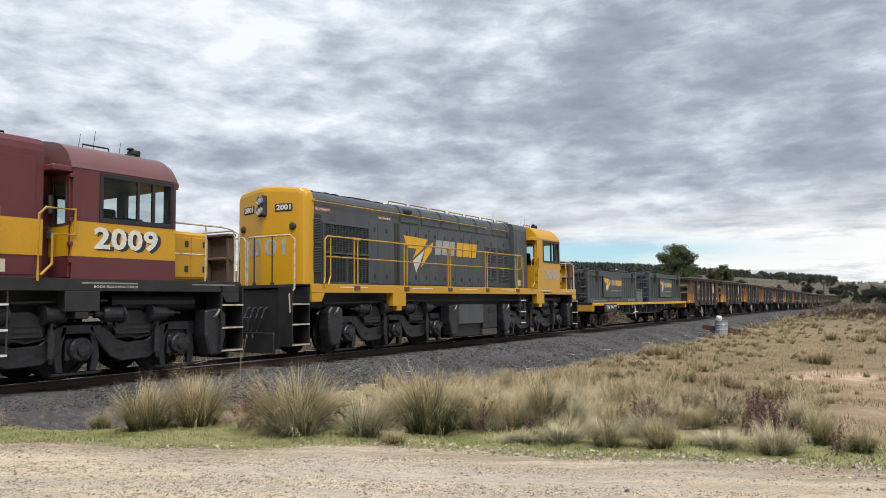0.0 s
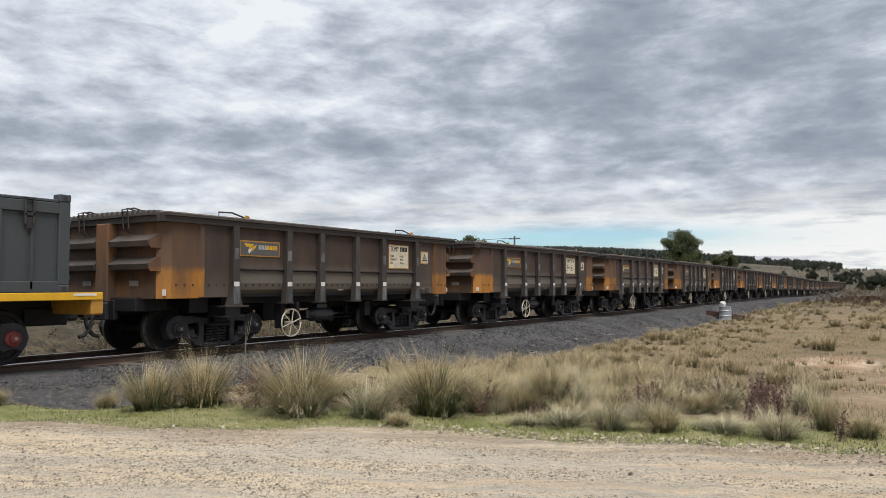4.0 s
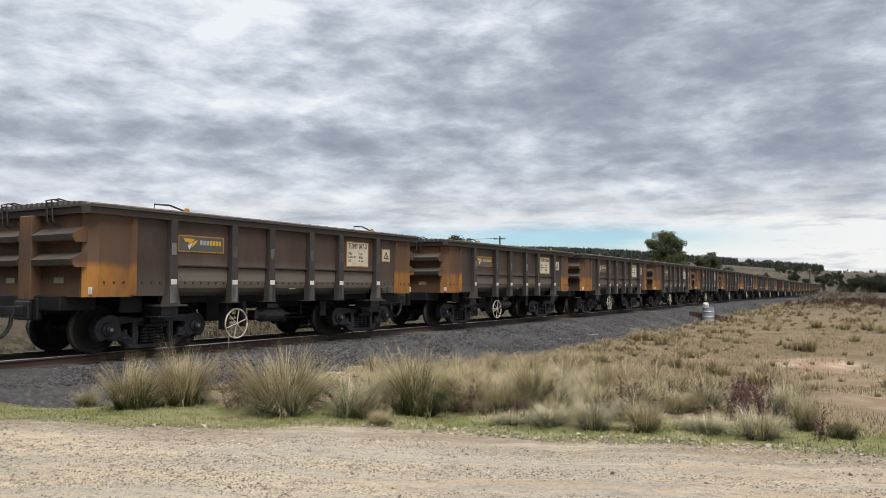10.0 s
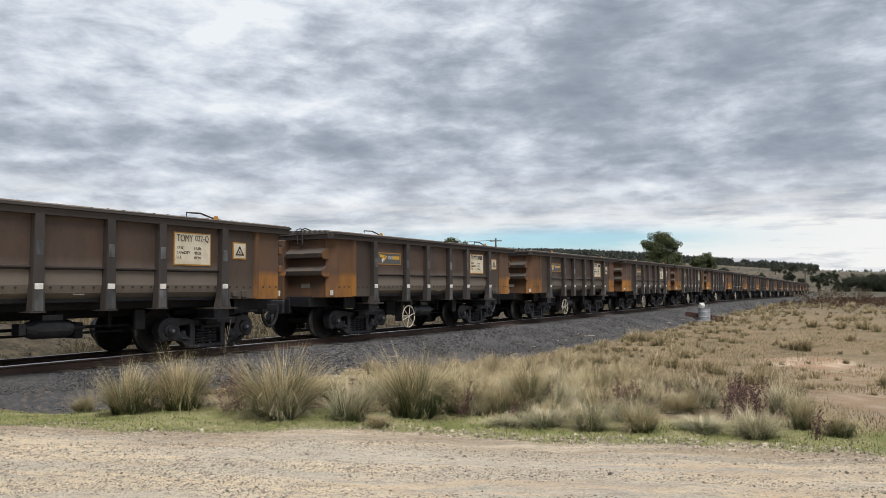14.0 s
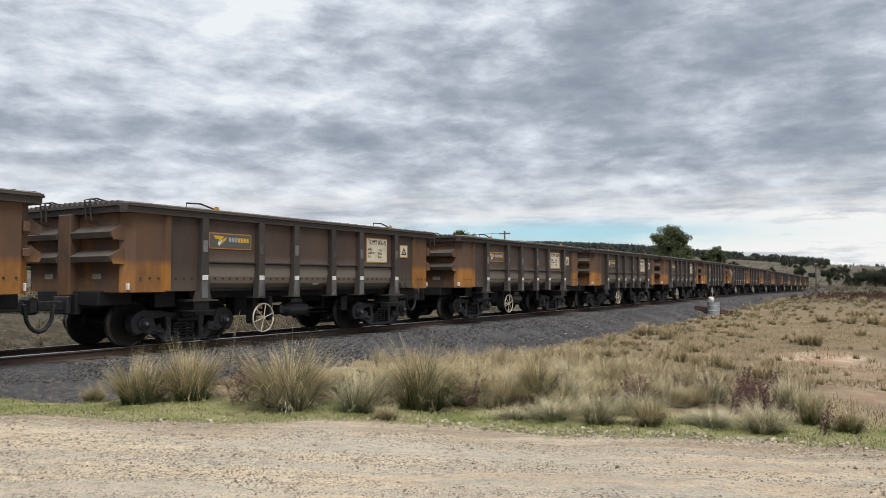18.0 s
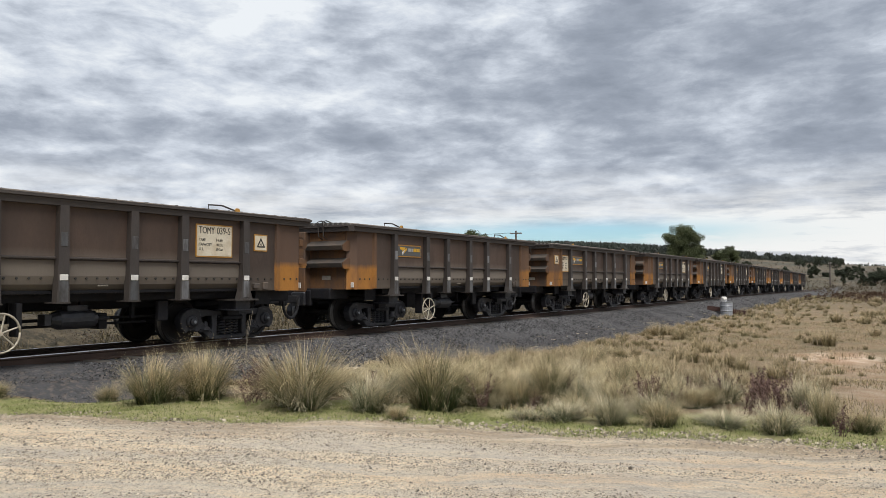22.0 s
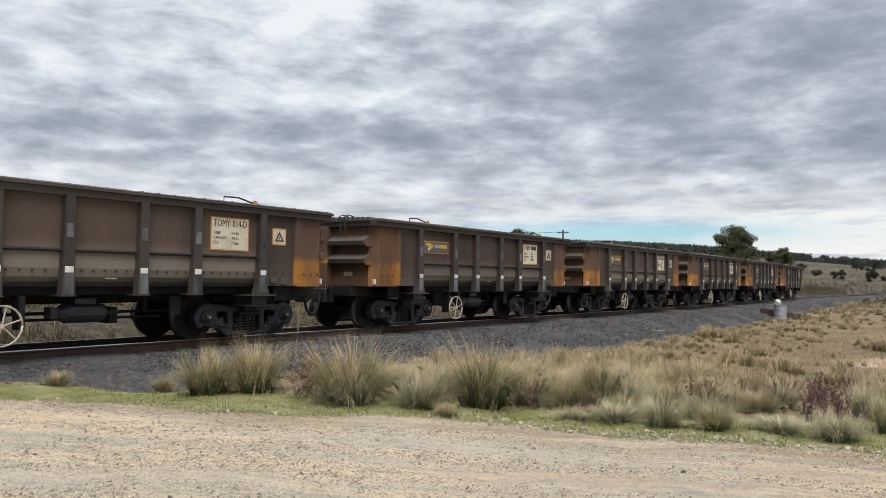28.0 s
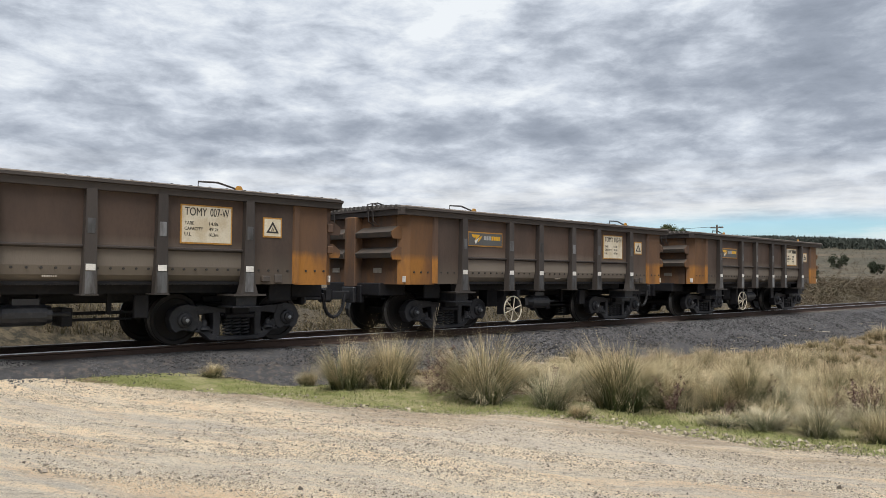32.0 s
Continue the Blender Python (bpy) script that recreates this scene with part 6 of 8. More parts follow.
    for xa, xb, yy, r in ((-1.35, -1.05, -1.05, 0.05), (-1.20, -0.80, -1.18, 0.04)):
        rail("tank_pipe", [(xa, yy, 1.02), (xa, yy, 0.5), (xb, yy, 0.5)], M_LOCOGEAR, r)
    bm = bmesh.new()
    rod(bm, (4.9, -0.95, 1.17), (6.5, -0.95, 1.17), 0.15, 14)
    part("air_reservoir", bm, M_BLACK, loco, "long black air tank", smooth=False)
    rail("under_pipe", [(-6.2, -1.15, 1.12), (-2, -1.15, 1.18), (2.5, -1.15, 1.16), (4.8, -1.1, 1.2)], M_BLACK, 0.03)
    for x in (-3.55, 4.35):
        loco_bogie(loco, x, M_LOCOGEAR)
    return loco


grey_loco = build_loco("diesel_locomotive", "dark grey diesel locomotive with yellow hood end, cab and sill", M_GREY, M_YELLOW, M_YELLOW, M_YELLOW, M_RAILY, "2001")
swoosh(grey_loco, -3.03, 1.88, 1.38, 0.92, -HOOD - 0.017)
for i in range(7):
    x = -1.58 + i * 0.345 + (0.06 if i > 2 else 0)
    wd = (0.30, 0.32, 0.28, 0.30, 0.32, 0.12, 0.24)[i]
    x -= 0.18 if i == 6 else 0.0
    bm = bmesh.new()
    prism(bm, [(x, 2.38), (x + wd, 2.38), (x + wd + 0.06, 2.77), (x + 0.06, 2.77)], "y", -HOOD - 0.021, -HOOD - 0.017)
    part("letter_block", bm, M_LETTER if i < 3 else M_LOGOY, grey_loco, "plain block in place of a letter")
maroon_loco = build_loco("diesel_locomotive", "maroon diesel locomotive with a yellow band and black sill", M_MAROON, M_MAROON, M_ROOF_M, M_BLACK, M_RAILY, "2009", band=M_YELLOW)
TRAIN.append((grey_loco, -33.85))
TRAIN.append((maroon_loco, -33.85 - 16.0))


# ---- the flat wagon and its two containers ----
def build_flat():
    f = thing("flat_wagon", "dark flat wagon with a yellow edge carrying two containers", "railway wagon")
    part("deck", boxes((-7.25, 7.22, -1.33, 1.33, 0.95, 1.03)), M_BLACK, f)
    for side in (-1, 1):
        ya, yb = sorted((side * 1.38, side * 1.33))
        part("edge_channel", boxes((-7.25, 7.22, ya, yb, 0.925, 1.035), bevel=0.006), M_LOGOY, f, "bright yellow deck edge")
        # fish-bellied sill in panels with openings between its webs
        y0 = side * 1.05
        bm = bmesh.new()
        prism(bm, [(-4.6, 0.925), (-4.6, 0.80), (-2.3, 0.52), (2.6, 0.52), (4.9, 0.80), (4.9, 0.925), (4.9, 0.86), (2.6, 0.60), (-2.3, 0.60), (-4.6, 0.86)], "y", y0 - 0.03, y0 + 0.03)
        sill = part("belly_sill", bm, M_GREY, f)
        for k in range(11):
            x = -4.3 + k * 0.86
            lo = 0.56 + max(0.0, abs(x - 0.15) - 2.4) * 0.12
            wide = 0.17 if k % 2 else 0.26
            bm = bmesh.new()
            prism(bm, [(x - wide - 0.08, 0.925), (x - wide, 0.86), (x - wide, lo + 0.06), (x - wide - 0.07, lo), (x + wide + 0.07, lo), (x + wide, lo + 0.06), (x + wide, 0.86), (x + wide + 0.08, 0.925)], "y", y0 - 0.02, y0 + 0.02)
            part("sill_web", bm, M_GREY, sill)
            part("sill_rib", boxes((x - 0.015, x + 0.015, min(y0, y0 + side * 0.25), max(y0, y0 + side * 0.25), lo, 0.925)), M_GREY, sill)
        for x in (-4.2, -2.35, -0.8, 1.3, 2.8, 4.6):
            part("lashing_ring", boxes((x - 0.05, x + 0.05, side * 1.36 - 0.01, side * 1.36 + 0.01, 0.80, 0.925)), M_PLATE, sill)
    part("centre_sill", boxes((-7.1, 7.1, -0.3, 0.3, 0.60, 0.95)), M_UNDER, f)
    for s in (-1, 1):
        part("end_beam", boxes((min(s * 7.05, s * 7.25), max(s * 7.05, s * 7.25), -1.36, 1.36, 0.70, 0.99), bevel=0.02), M_SIGNEDGE, f, "faded yellow end beam")
        part("draft_box", boxes((min(s * 6.6, s * 7.3), max(s * 6.6, s * 7.3), -0.35, 0.35, 0.52, 0.8), bevel=0.02), M_UNDER, f)
        build_coupler(f, s * 7.2, s)
    board = part("code_board", boxes((-6.02, -4.56, -1.42, -1.385, 0.66, 0.985), bevel=0.006), M_INK, f, "black board with white stencilled code")
    lettering("code_letters", "TZAF", 0.15, M_WHITE, board, -5.87, -1.421, 0.77, width=0.46, bold=0.01)
    lettering("code_letters", "01Q", 0.15, M_WHITE, board, -5.31, -1.421, 0.77, width=0.28, bold=0.01)
    lettering("tare_letters", "TARE 6.4t", 0.06, M_WHITE, board, -4.97, -1.421, 0.86, width=0.36)
    for x in (-6.9, -0.1, 6.75):
        part("deck_reflector", boxes((x, x + 0.36, -1.386, -1.381, 0.985, 1.02)), M_WHITE, f)
    # hand brake bars
    bm = bmesh.new()
    pipe(bm, [(-2.12, -1.40, 0.88), (-2.10, -1.42, 0.62), (-2.08, -1.42, 0.36)], 0.018, 6)
    pipe(bm, [(-2.38, -1.42, 0.58), (-2.10, -1.44, 0.63), (-1.78, -1.42, 0.62)], 0.02, 6)
    part("hand_brake_bars", bm, M_WHITE, f, "white cross-shaped hand brake")
    for x in (-5.4, 5.25):
        bog = build_bogie(f, x)
        for o in list(bog.children):
            if o.name.startswith("axle_cap"):
                o.data.materials.clear()
                o.data.materials.append(M_RED)
    return f


def build_container(length, height, ribbed, mat):
    """Half-height steel container with corner castings, side panel, end doors and lashing latches. It stands on z = 0."""
    c = thing("half_height_container", "grey half-height steel container with a mark panel on the flat wagon", "container", "containers on the flat wagon")
    L, W, h = length / 2, 1.22, height
    for sx in (-1, 1):
        for sy in (-1, 1):
            xa, xb = sorted((sx * L, sx * (L - 0.17)))
            ya, yb = sorted((sy * W, sy * (W - 0.16)))
            post = part("corner_post", boxes((xa, xb, ya, yb, 0.11, h + 0.02), bevel=0.008), mat, c)
            for z in (0.0, h + 0.02):
                cast = part("corner_casting", boxes((xa - 0.006, xb + 0.006, ya - 0.006, yb + 0.006, z, z + 0.11), bevel=0.012), mat, post)
                # a black plate on the casting stands for the unlit hole
                yy = ya - 0.009 if sy < 0 else yb + 0.003
                part("casting_hole", boxes((xa + 0.05, xb - 0.05, yy, yy + 0.006, z + 0.025, z + 0.085), bevel=0.002), M_INK, cast)
    for sy in (-1, 1):
        ya, yb = sorted((sy * W, sy * (W - 0.09)))
        part("top_rail", boxes((-L + 0.17, L - 0.17, ya, yb, h - 0.16, h), bevel=0.008), mat, c)
        part("bottom_rail", boxes((-L + 0.17, L - 0.17, ya, yb, 0.0, 0.16), bevel=0.008), mat, c)
        bm = bmesh.new()
        if ribbed:
            box(bm, -L + 0.17, L - 0.17, min(sy * (W - 0.08), sy * (W - 0.05)), max(sy * (W - 0.08), sy * (W - 0.05)), 0.15, h - 0.15)
            wall = part("side_wall", bm, mat, c)
            x = -L + 0.62
            while x < L - 0.2:
                bm = bmesh.new()
                prism(bm, [(x - 0.03, sy * (W - 0.06)), (x - 0.015, sy * W), (x + 0.015, sy * W), (x + 0.03, sy * (W - 0.06))], "z", 0.05, h - 0.14)
                part("wall_rib", bm, mat, wall)
                x += 0.44
        else:
            n = 21
            step = (2 * L - 0.34) / n
            pts = []
            for k in range(n):
                x = -L + 0.17 + k * step
                pts += [(x, sy * (W - 0.015)), (x + step * 0.3, sy * (W - 0.015)), (x + step * 0.5, sy * (W - 0.06)), (x + step * 0.8, sy * (W - 0.06))]
            pts.append((L - 0.17, sy * (W - 0.015)))
            back = [(x, sy * (W - 0.10)) for x, _ in (pts[-1], pts[0])]
            prism(bm, pts + back, "z", 0.15, h - 0.15)
            part("side_wall", bm, mat, c)
    part("floor", boxes((-L + 0.05, L - 0.05, -W + 0.08, W - 0.08, 0.02, 0.12)), M_BLACK, c)
    part("lid", boxes((-L + 0.16, L - 0.16, -W + 0.02, W - 0.02, h + 0.004, h + 0.05), (-L + 0.3, L - 0.3, -W + 0.3, W - 0.3, h + 0.05, h + 0.085), bevel=0.012), mat, c, "flat steel lid")
    for sx in (-1, 1):
        xa, xb = sorted((sx * (L - 0.03), sx * (L - 0.08)))
        end = part("end_door", boxes((xa, xb, -W + 0.16, W - 0.16, 0.1, h)), M_CONTB if ribbed else mat, c)
        for y in (-0.85, -0.50, -0.15, 0.2, 0.55, 0.9):
            xo = sorted((sx * (L - 0.03), sx * (L + 0.015)))
            part("door_rib", boxes((xo[0], xo[1], y - 0.03, y + 0.03, 0.15, h - 0.06), bevel=0.008), M_CONTB if ribbed else mat, end)
        for z in (h * 0.28, h * 0.68):
            bm = bmesh.new()
            rod(bm, (sx * (L + 0.04), -W + 0.1, z), (sx * (L + 0.04), W - 0.1, z), 0.018, 6)
            part("lock_bar", bm, M_CONTB if ribbed else mat, end)
        bar = M_CONTB if ribbed else mat
        xo = sorted((sx * (L - 0.02), sx * (L + 0.03)))
        part("door_head", boxes((xo[0], xo[1], -W + 0.16, W - 0.16, h - 0.09, h + 0.01), bevel=0.01), bar, end)
        for y in (-0.62, 0.0, 0.62):
            part("head_clamp", boxes((min(sx * (L + 0.02), sx * (L + 0.075)), max(sx * (L + 0.02), sx * (L + 0.075)), y - 0.05, y + 0.05, h - 0.19, h + 0.03), bevel=0.012), bar, end)
        for z in (0.22, h * 0.5, h - 0.28):
            part("door_hinge", boxes((min(sx * L, sx * (L + 0.05)), max(sx * L, sx * (L + 0.05)), -W + 0.06, -W + 0.30, z - 0.03, z + 0.03), bevel=0.01), bar, end)
            part("door_hinge", boxes((min(sx * L, sx * (L + 0.05)), max(sx * L, sx * (L + 0.05)), W - 0.30, W - 0.06, z - 0.03, z + 0.03), bevel=0.01), bar, end)
        for y in (-0.95, -0.2, 0.6):
            bm = bmesh.new()
            rod(bm, (sx * (L + 0.03), y, 0.12), (sx * (L + 0.03), y, h - 0.04), 0.016, 6)
            part("lock_rod", bm, M_CONTB if ribbed else mat, end)
    for x in (-L + 1.02, L - 0.62):
        latch = part("lid_latch", boxes((x - 0.07, x - 0.045, -W - 0.045, -W, h - 0.34, h + 0.04), (x + 0.045, x + 0.07, -W - 0.045, -W, h - 0.34, h + 0.04), (x - 0.07, x + 0.07, -W - 0.045, -W, h - 0.22, h - 0.18), (x - 0.07, x + 0.07, -W - 0.045, -W, h + 0.01, h + 0.04), bevel=0.004), M_INK, c, "black over-centre latch")
        part("latch_plate", boxes((x - 0.045, x + 0.045, -W - 0.03, -W, h - 0.40, h - 0.24), bevel=0.004), M_BLACK, latch)
    px0, px1 = (-L + 1.68, -L + 4.02) if not ribbed else (-L + 1.86, -L + 4.05)
    pz0, pz1 = (0.20, h - 0.12) if not ribbed else (0.22, h - 0.20)
    panel = part("mark_panel", boxes((px0, px1, -W - 0.012, -W + 0.004, pz0, pz1), bevel=0.003), mat, c, "flat panel with a yellow and white mark")
    yy = -W - 0.0125
    ph = pz1 - pz0
    swoosh(panel, px0 + 0.08, pz0 + ph * 0.26, 0.80, ph * 0.62, yy)
    for i in range(7):
        x = px0 + 0.98 + i * 0.182
        bm = bmesh.new()
        prism(bm, [(x, pz0 + ph * 0.56), (x + 0.14, pz0 + ph * 0.56), (x + 0.17, pz0 + ph * 0.80), (x + 0.03, pz0 + ph * 0.80)], "y", yy - 0.004, yy)
        part("letter_block", bm, M_LETTER if i < 3 else M_LOGOY, panel)
    lettering("panel_letters", "TRACK GEOMETRY MEASURING SYSTEM", 0.042, M_LETTER, panel, px0 + 0.96, yy, pz0 + ph * 0.28, width=1.14, slant=0.15)
    if ribbed:
        lettering("panel_letters", "CONTAINER NOT TO BE OFFLOADED", 0.042, M_LETTER, panel, px0 + 0.96, yy, pz0 + 0.02, width=1.05)
        for x in (px0 - 0.1, px1 - 0.25):
            part("fork_pocket", boxes((x - 0.12, x + 0.30, -W - 0.006, -W, 0.02, 0.17)), mat, c)
            part("red_reflector", boxes((x, x + 0.15, -W - 0.011, -W, 0.06, 0.12)), M_REDTAG, c)
    else:
        for xa in (-L + 0.66, L - 1.25):
            lettering("rail_letters", "CONTAINER NOT TO BE OFFLOADED", 0.055, M_LETTER, c, xa, -W - 0.001, 0.05, width=1.25 if xa < 0 else 0.95)
        for x in (-L + 0.28, -L + 0.5):
            part("pale_patch", boxes((x, x + 0.16, -W - 0.004, -W, 0.03, 0.15)), M_CHEQUER, c)
        for x in (px0 + 0.22, px0 + 0.72, px0 + 1.75, px0 + 2.2):
            part("red_reflector", boxes((x, x + 0.13, -W - 0.006, -W, 0.07, 0.12)), M_REDTAG, c)
        # hoop and rack on the lid
        for x in (-L + 1.2, -L + 1.75):
            bm = bmesh.new()
            pipe(bm, [(x, -0.7, h + 0.05), (x, -0.7, h + 0.15), (x + 0.5, -0.7, h + 0.15), (x + 0.5, -0.7, h + 0.05)], 0.013, 6)
            part("lid_hoop", bm, M_BLACK, c)
        rack = part("roof_rack", boxes((-L + 3.3, -L + 5.75, -0.92, -0.60, h + 0.135, h + 0.155), (-L + 3.3, -L + 5.75, -0.95, -0.91, h + 0.11, h + 0.18), (-L + 4.4, -L + 5.5, -0.9, -0.62, h + 0.06, h + 0.085), bevel=0.004), M_BLACK, c, "dark flat panel rack on the lid")
        for x in (-L + 4.6, -L + 5.6):
            part("rack_leg", boxes((x, x + 0.06, -0.9, -0.84, h + 0.04, h + 0.136)), M_BLACK, rack)
        bm = bmesh.new()
        lathe(bm, [(0.02, 0.0), (0.02, 0.06), (0.05, 0.07), (0.04, 0.11)], 10, Matrix.Translation((-L + 4.9, -0.7, h + 0.155)))
        part("receiver", bm, M_WHITE, rack, "small white receiver")
    return c


flat_wagon = build_flat()
TRAIN.append((flat_wagon, -17.80))
box_one = build_container(6.02, 1.20, False, M_CONT)
box_two = build_container(6.02, 1.30, True, M_CONT)
tool_box = thing("tool_box", "bright chequer-plate tool box standing on the flat wagon", "tool box")
body = part("body", boxes((-0.40, 0.40, -0.35, 0.35, 0.0, 0.52), bevel=0.01), M_CHEQUER, tool_box)
part("lid", boxes((-0.42, 0.42, -0.37, 0.37, 0.52, 0.56), bevel=0.008), M_CHEQUER, tool_box)
part("clasp", boxes((-0.43, -0.40, -0.05, 0.05, 0.36, 0.5), bevel=0.006), M_INK, body)
ON_DECK = [(box_one, -22.02, 0.0, 1.037), (box_two, -14.03, 0.0, 1.037), (tool_box, -18.45, -0.85, 1.037)]


# ---- grasses, stones, trees ----
def grass_material(name, root, tip, vary=0.6):
    """Blades that are greener at the root and bleached to the tip."""
    m = bpy.data.materials.new(name)
    m.use_nodes = True
    n, l = m.node_tree.nodes, m.node_tree.links
    b = n["Principled BSDF"]
    b.inputs["Roughness"].default_value = 0.7
    b.inputs["Specular IOR Level"].default_value = 0.25
    at = n.new("ShaderNodeAttribute")
    at.attribute_name = "along"
    geo = n.new("ShaderNodeNewGeometry")
    rnd = n.new("ShaderNodeMath")
    rnd.operation = "MULTIPLY_ADD"
    l.new(geo.outputs["Random Per Island"], rnd.inputs[0])
    rnd.inputs[1].default_value = 0.38
    l.new(at.outputs["Fac"], rnd.inputs[2])
    cr = n.new("ShaderNodeValToRGB")
    l.new(rnd.outputs[0], cr.inputs[0])
    e = cr.color_ramp.elements
    e[0].position, e[0].color = 0.30, (*root, 1)
    e[1].position, e[1].color = 1.0, (*tip, 1)
    cr.color_ramp.elements.new(0.66).color = (*[0.6 * r + 0.4 * t for r, t in zip(root, tip)], 1)
    hsv = n.new("ShaderNodeHueSaturation")
    l.new(cr.outputs[0], hsv.inputs["Color"])
    info = n.new("ShaderNodeObjectInfo")
    mr = n.new("ShaderNodeMapRange")
    mr.inputs["To Min"].default_value, mr.inputs["To Max"].default_value = 1 - vary, 1 + vary
    mixr = n.new("ShaderNodeMath")
    mixr.operation = "FRACT"
    add = n.new("ShaderNodeMath")
    add.operation = "ADD"
    l.new(info.outputs["Random"], add.inputs[0])
    l.new(geo.outputs["Random Per Island"], add.inputs[1])
    l.new(add.outputs[0], mixr.inputs[0])
    l.new(mixr.outputs[0], mr.inputs["Value"])
    l.new(mr.outputs[0], hsv.inputs["Value"])
    l.new(hsv.outputs[0], b.inputs["Base Color"])
    tl = n.new("ShaderNodeBsdfTranslucent")
    l.new(hsv.outputs[0], tl.inputs[0])
    mx = n.new("ShaderNodeMixShader")
    mx.inputs[0].default_value = 0.3
    l.new(b.outputs[0], mx.inputs[1])
    l.new(tl.outputs[0], mx.inputs[2])
    l.new(mx.outputs[0], n["Material Output"].inputs[0])
    return m


M_TUSSOCK = grass_material("tussock_grass", (0.074, 0.094, 0.038), (0.56, 0.455, 0.28))
M_PALEGRASS = grass_material("pale_tussock_grass", (0.105, 0.125, 0.062), (0.57, 0.495, 0.34))
M_DRYGRASS = grass_material("dry_paddock_grass", (0.17, 0.135, 0.07), (0.40, 0.31, 0.18))
M_SMALLGRASS = grass_material("grazed_tussock", (0.145, 0.125, 0.060), (0.50, 0.40, 0.25))
M_BANKGRASS = grass_material("rough_bank_grass", (0.062, 0.055, 0.028), (0.27, 0.205, 0.120))
M_GREENGRASS = grass_material("short_green_grass", (0.13, 0.16, 0.045), (0.36, 0.36, 0.15))
M_LEAF = material("gum_leaf", (0.076, 0.090, 0.040), 0.7, second=(0.105, 0.115, 0.055), scale=1.2, bump=0, island=0.28, gloss=0.25)
# greyed green: the haze before the hill is mixed into the pine colour
M_PINE = material("hazed_pine", (0.056, 0.064, 0.054), 0.9, second=(0.070, 0.075, 0.064), scale=0.05, bump=0, island=0.2, gloss=0.1)
M_FARLEAF = material("distant_leaf", (0.052, 0.060, 0.040), 0.8, second=(0.072, 0.078, 0.052), scale=0.3, bump=0, island=0.25, gloss=0.15)
M_BARK = material("grey_bark", (0.085, 0.075, 0.065), 0.9, stretch=(1, 1, 0.2))
M_DOCK = material("dead_red_brown_plant", (0.118, 0.064, 0.052), 0.8, second=(0.17, 0.11, 0.088), scale=4, bump=0, island=0.4)
M_SCRUB = material("brown_scrub", (0.105, 0.078, 0.048), 0.9, second=(0.070, 0.070, 0.036), scale=0.6, bump=0, island=0.45)
M_BRACKEN = material("dead_bracken", (0.100, 0.062, 0.042), 0.9, second=(0.062, 0.044, 0.030), scale=0.7, bump=0, island=0.35, gloss=0.15)
M_PEBBLE = material("road_pebble", (0.27, 0.225, 0.175), 0.85, second=(0.12, 0.105, 0.09), scale=1.5, grain=30, island=0.65)
M_GRIT = material("road_grit", (0.41, 0.345, 0.255), 0.9, second=(0.21, 0.185, 0.155), scale=1.0, grain=30, bump=0, island=0.7)
M_PALESTONE = material("pale_kerb_stone", (0.36, 0.305, 0.225), 0.85, second=(0.19, 0.16, 0.12), scale=3, island=0.55)
M_CRUSHED = material("crushed_stone", (0.084, 0.082, 0.084), 0.85, second=(0.042, 0.038, 0.037), scale=1.3, grain=30, bump=0.3, island=0.85)


def blades_mesh(name, blades, mat):
    """blades: (root, way, length, width, bend); each a tapering bent ribbon."""
    verts, faces, along = [], [], []
    for (bx, by, bz), (dx, dy), length, width, lean, curl, *tone in blades:
        tone = tone[0] if tone else 0.0
        nx, ny = -dy, dx
        n0 = len(verts)
        px, pz = 0.0, 0.0
        ang = lean
        for k in range(4):
            t = k / 3
            w = width * (1 - 0.75 * t) * 0.5
            if k < 3:
                verts += [(bx + dx * px - nx * w, by + dy * px - ny * w, bz + pz), (bx + dx * px + nx * w, by + dy * px + ny * w, bz + pz)]
                along += [t + tone, t + tone]
            else:
                verts.append((bx + dx * px, by + dy * px, bz + pz))
                along.append(1.0 + tone)
            px += math.sin(ang) * length / 3
            pz += math.cos(ang) * length / 3
            ang += curl / 3
        faces += [(n0, n0 + 1, n0 + 3, n0 + 2), (n0 + 2, n0 + 3, n0 + 5, n0 + 4), (n0 + 4, n0 + 5, n0 + 6)]
    me = mesh_of(name, verts, faces, mat)
    a = me.attributes.new("along", "FLOAT", "POINT")
    a.data.foreach_set("value", along)
    return me


def tussock_mesh(seed, count, height, radius, mat, sweep=0.0, strands=58, spread=1.0, thick=1.0):
    """Blades grow in strands, so that the clump parts into spikes and gaps."""
    rnd = random.Random(seed)
    groups = []
    for _ in range(strands):
        a = rnd.uniform(0, 2 * math.pi)
        edge = math.sqrt(rnd.random())
        groups.append((a, edge, a + rnd.gauss(0, 0.6), (0.10 + 0.72 * edge * rnd.uniform(0.5, 1.3)) * spread, rnd.uniform(0.35, 1.45) * (0.35 + edge) * spread, rnd.uniform(0.58, 1.0), rnd.gauss(0, 0.17)))
    out = []
    for _ in range(count):
        a, edge, b, lean, curl, tall, tone = rnd.choice(groups)
        r = radius * 0.38 * edge
        a, b = a + rnd.gauss(0, 0.10), b + rnd.gauss(0, 0.26)
        if rnd.random() < 0.10:
            b, curl = b + rnd.gauss(0, 1.0), curl + 0.8
        d = Vector((math.cos(b) + sweep, math.sin(b) * (1 - 0.2 * abs(sweep)), 0)).normalized()
        out.append(((r * math.cos(a), r * math.sin(a), -0.02), (d.x, d.y), height * tall * rnd.uniform(0.70, 1.08) * (0.78 + 0.24 * edge), rnd.uniform(0.0026, 0.0062) * thick, max(0.0, lean + rnd.gauss(0, 0.12)), curl + rnd.gauss(0, 0.15), tone))
    return blades_mesh("tussock", out, mat)


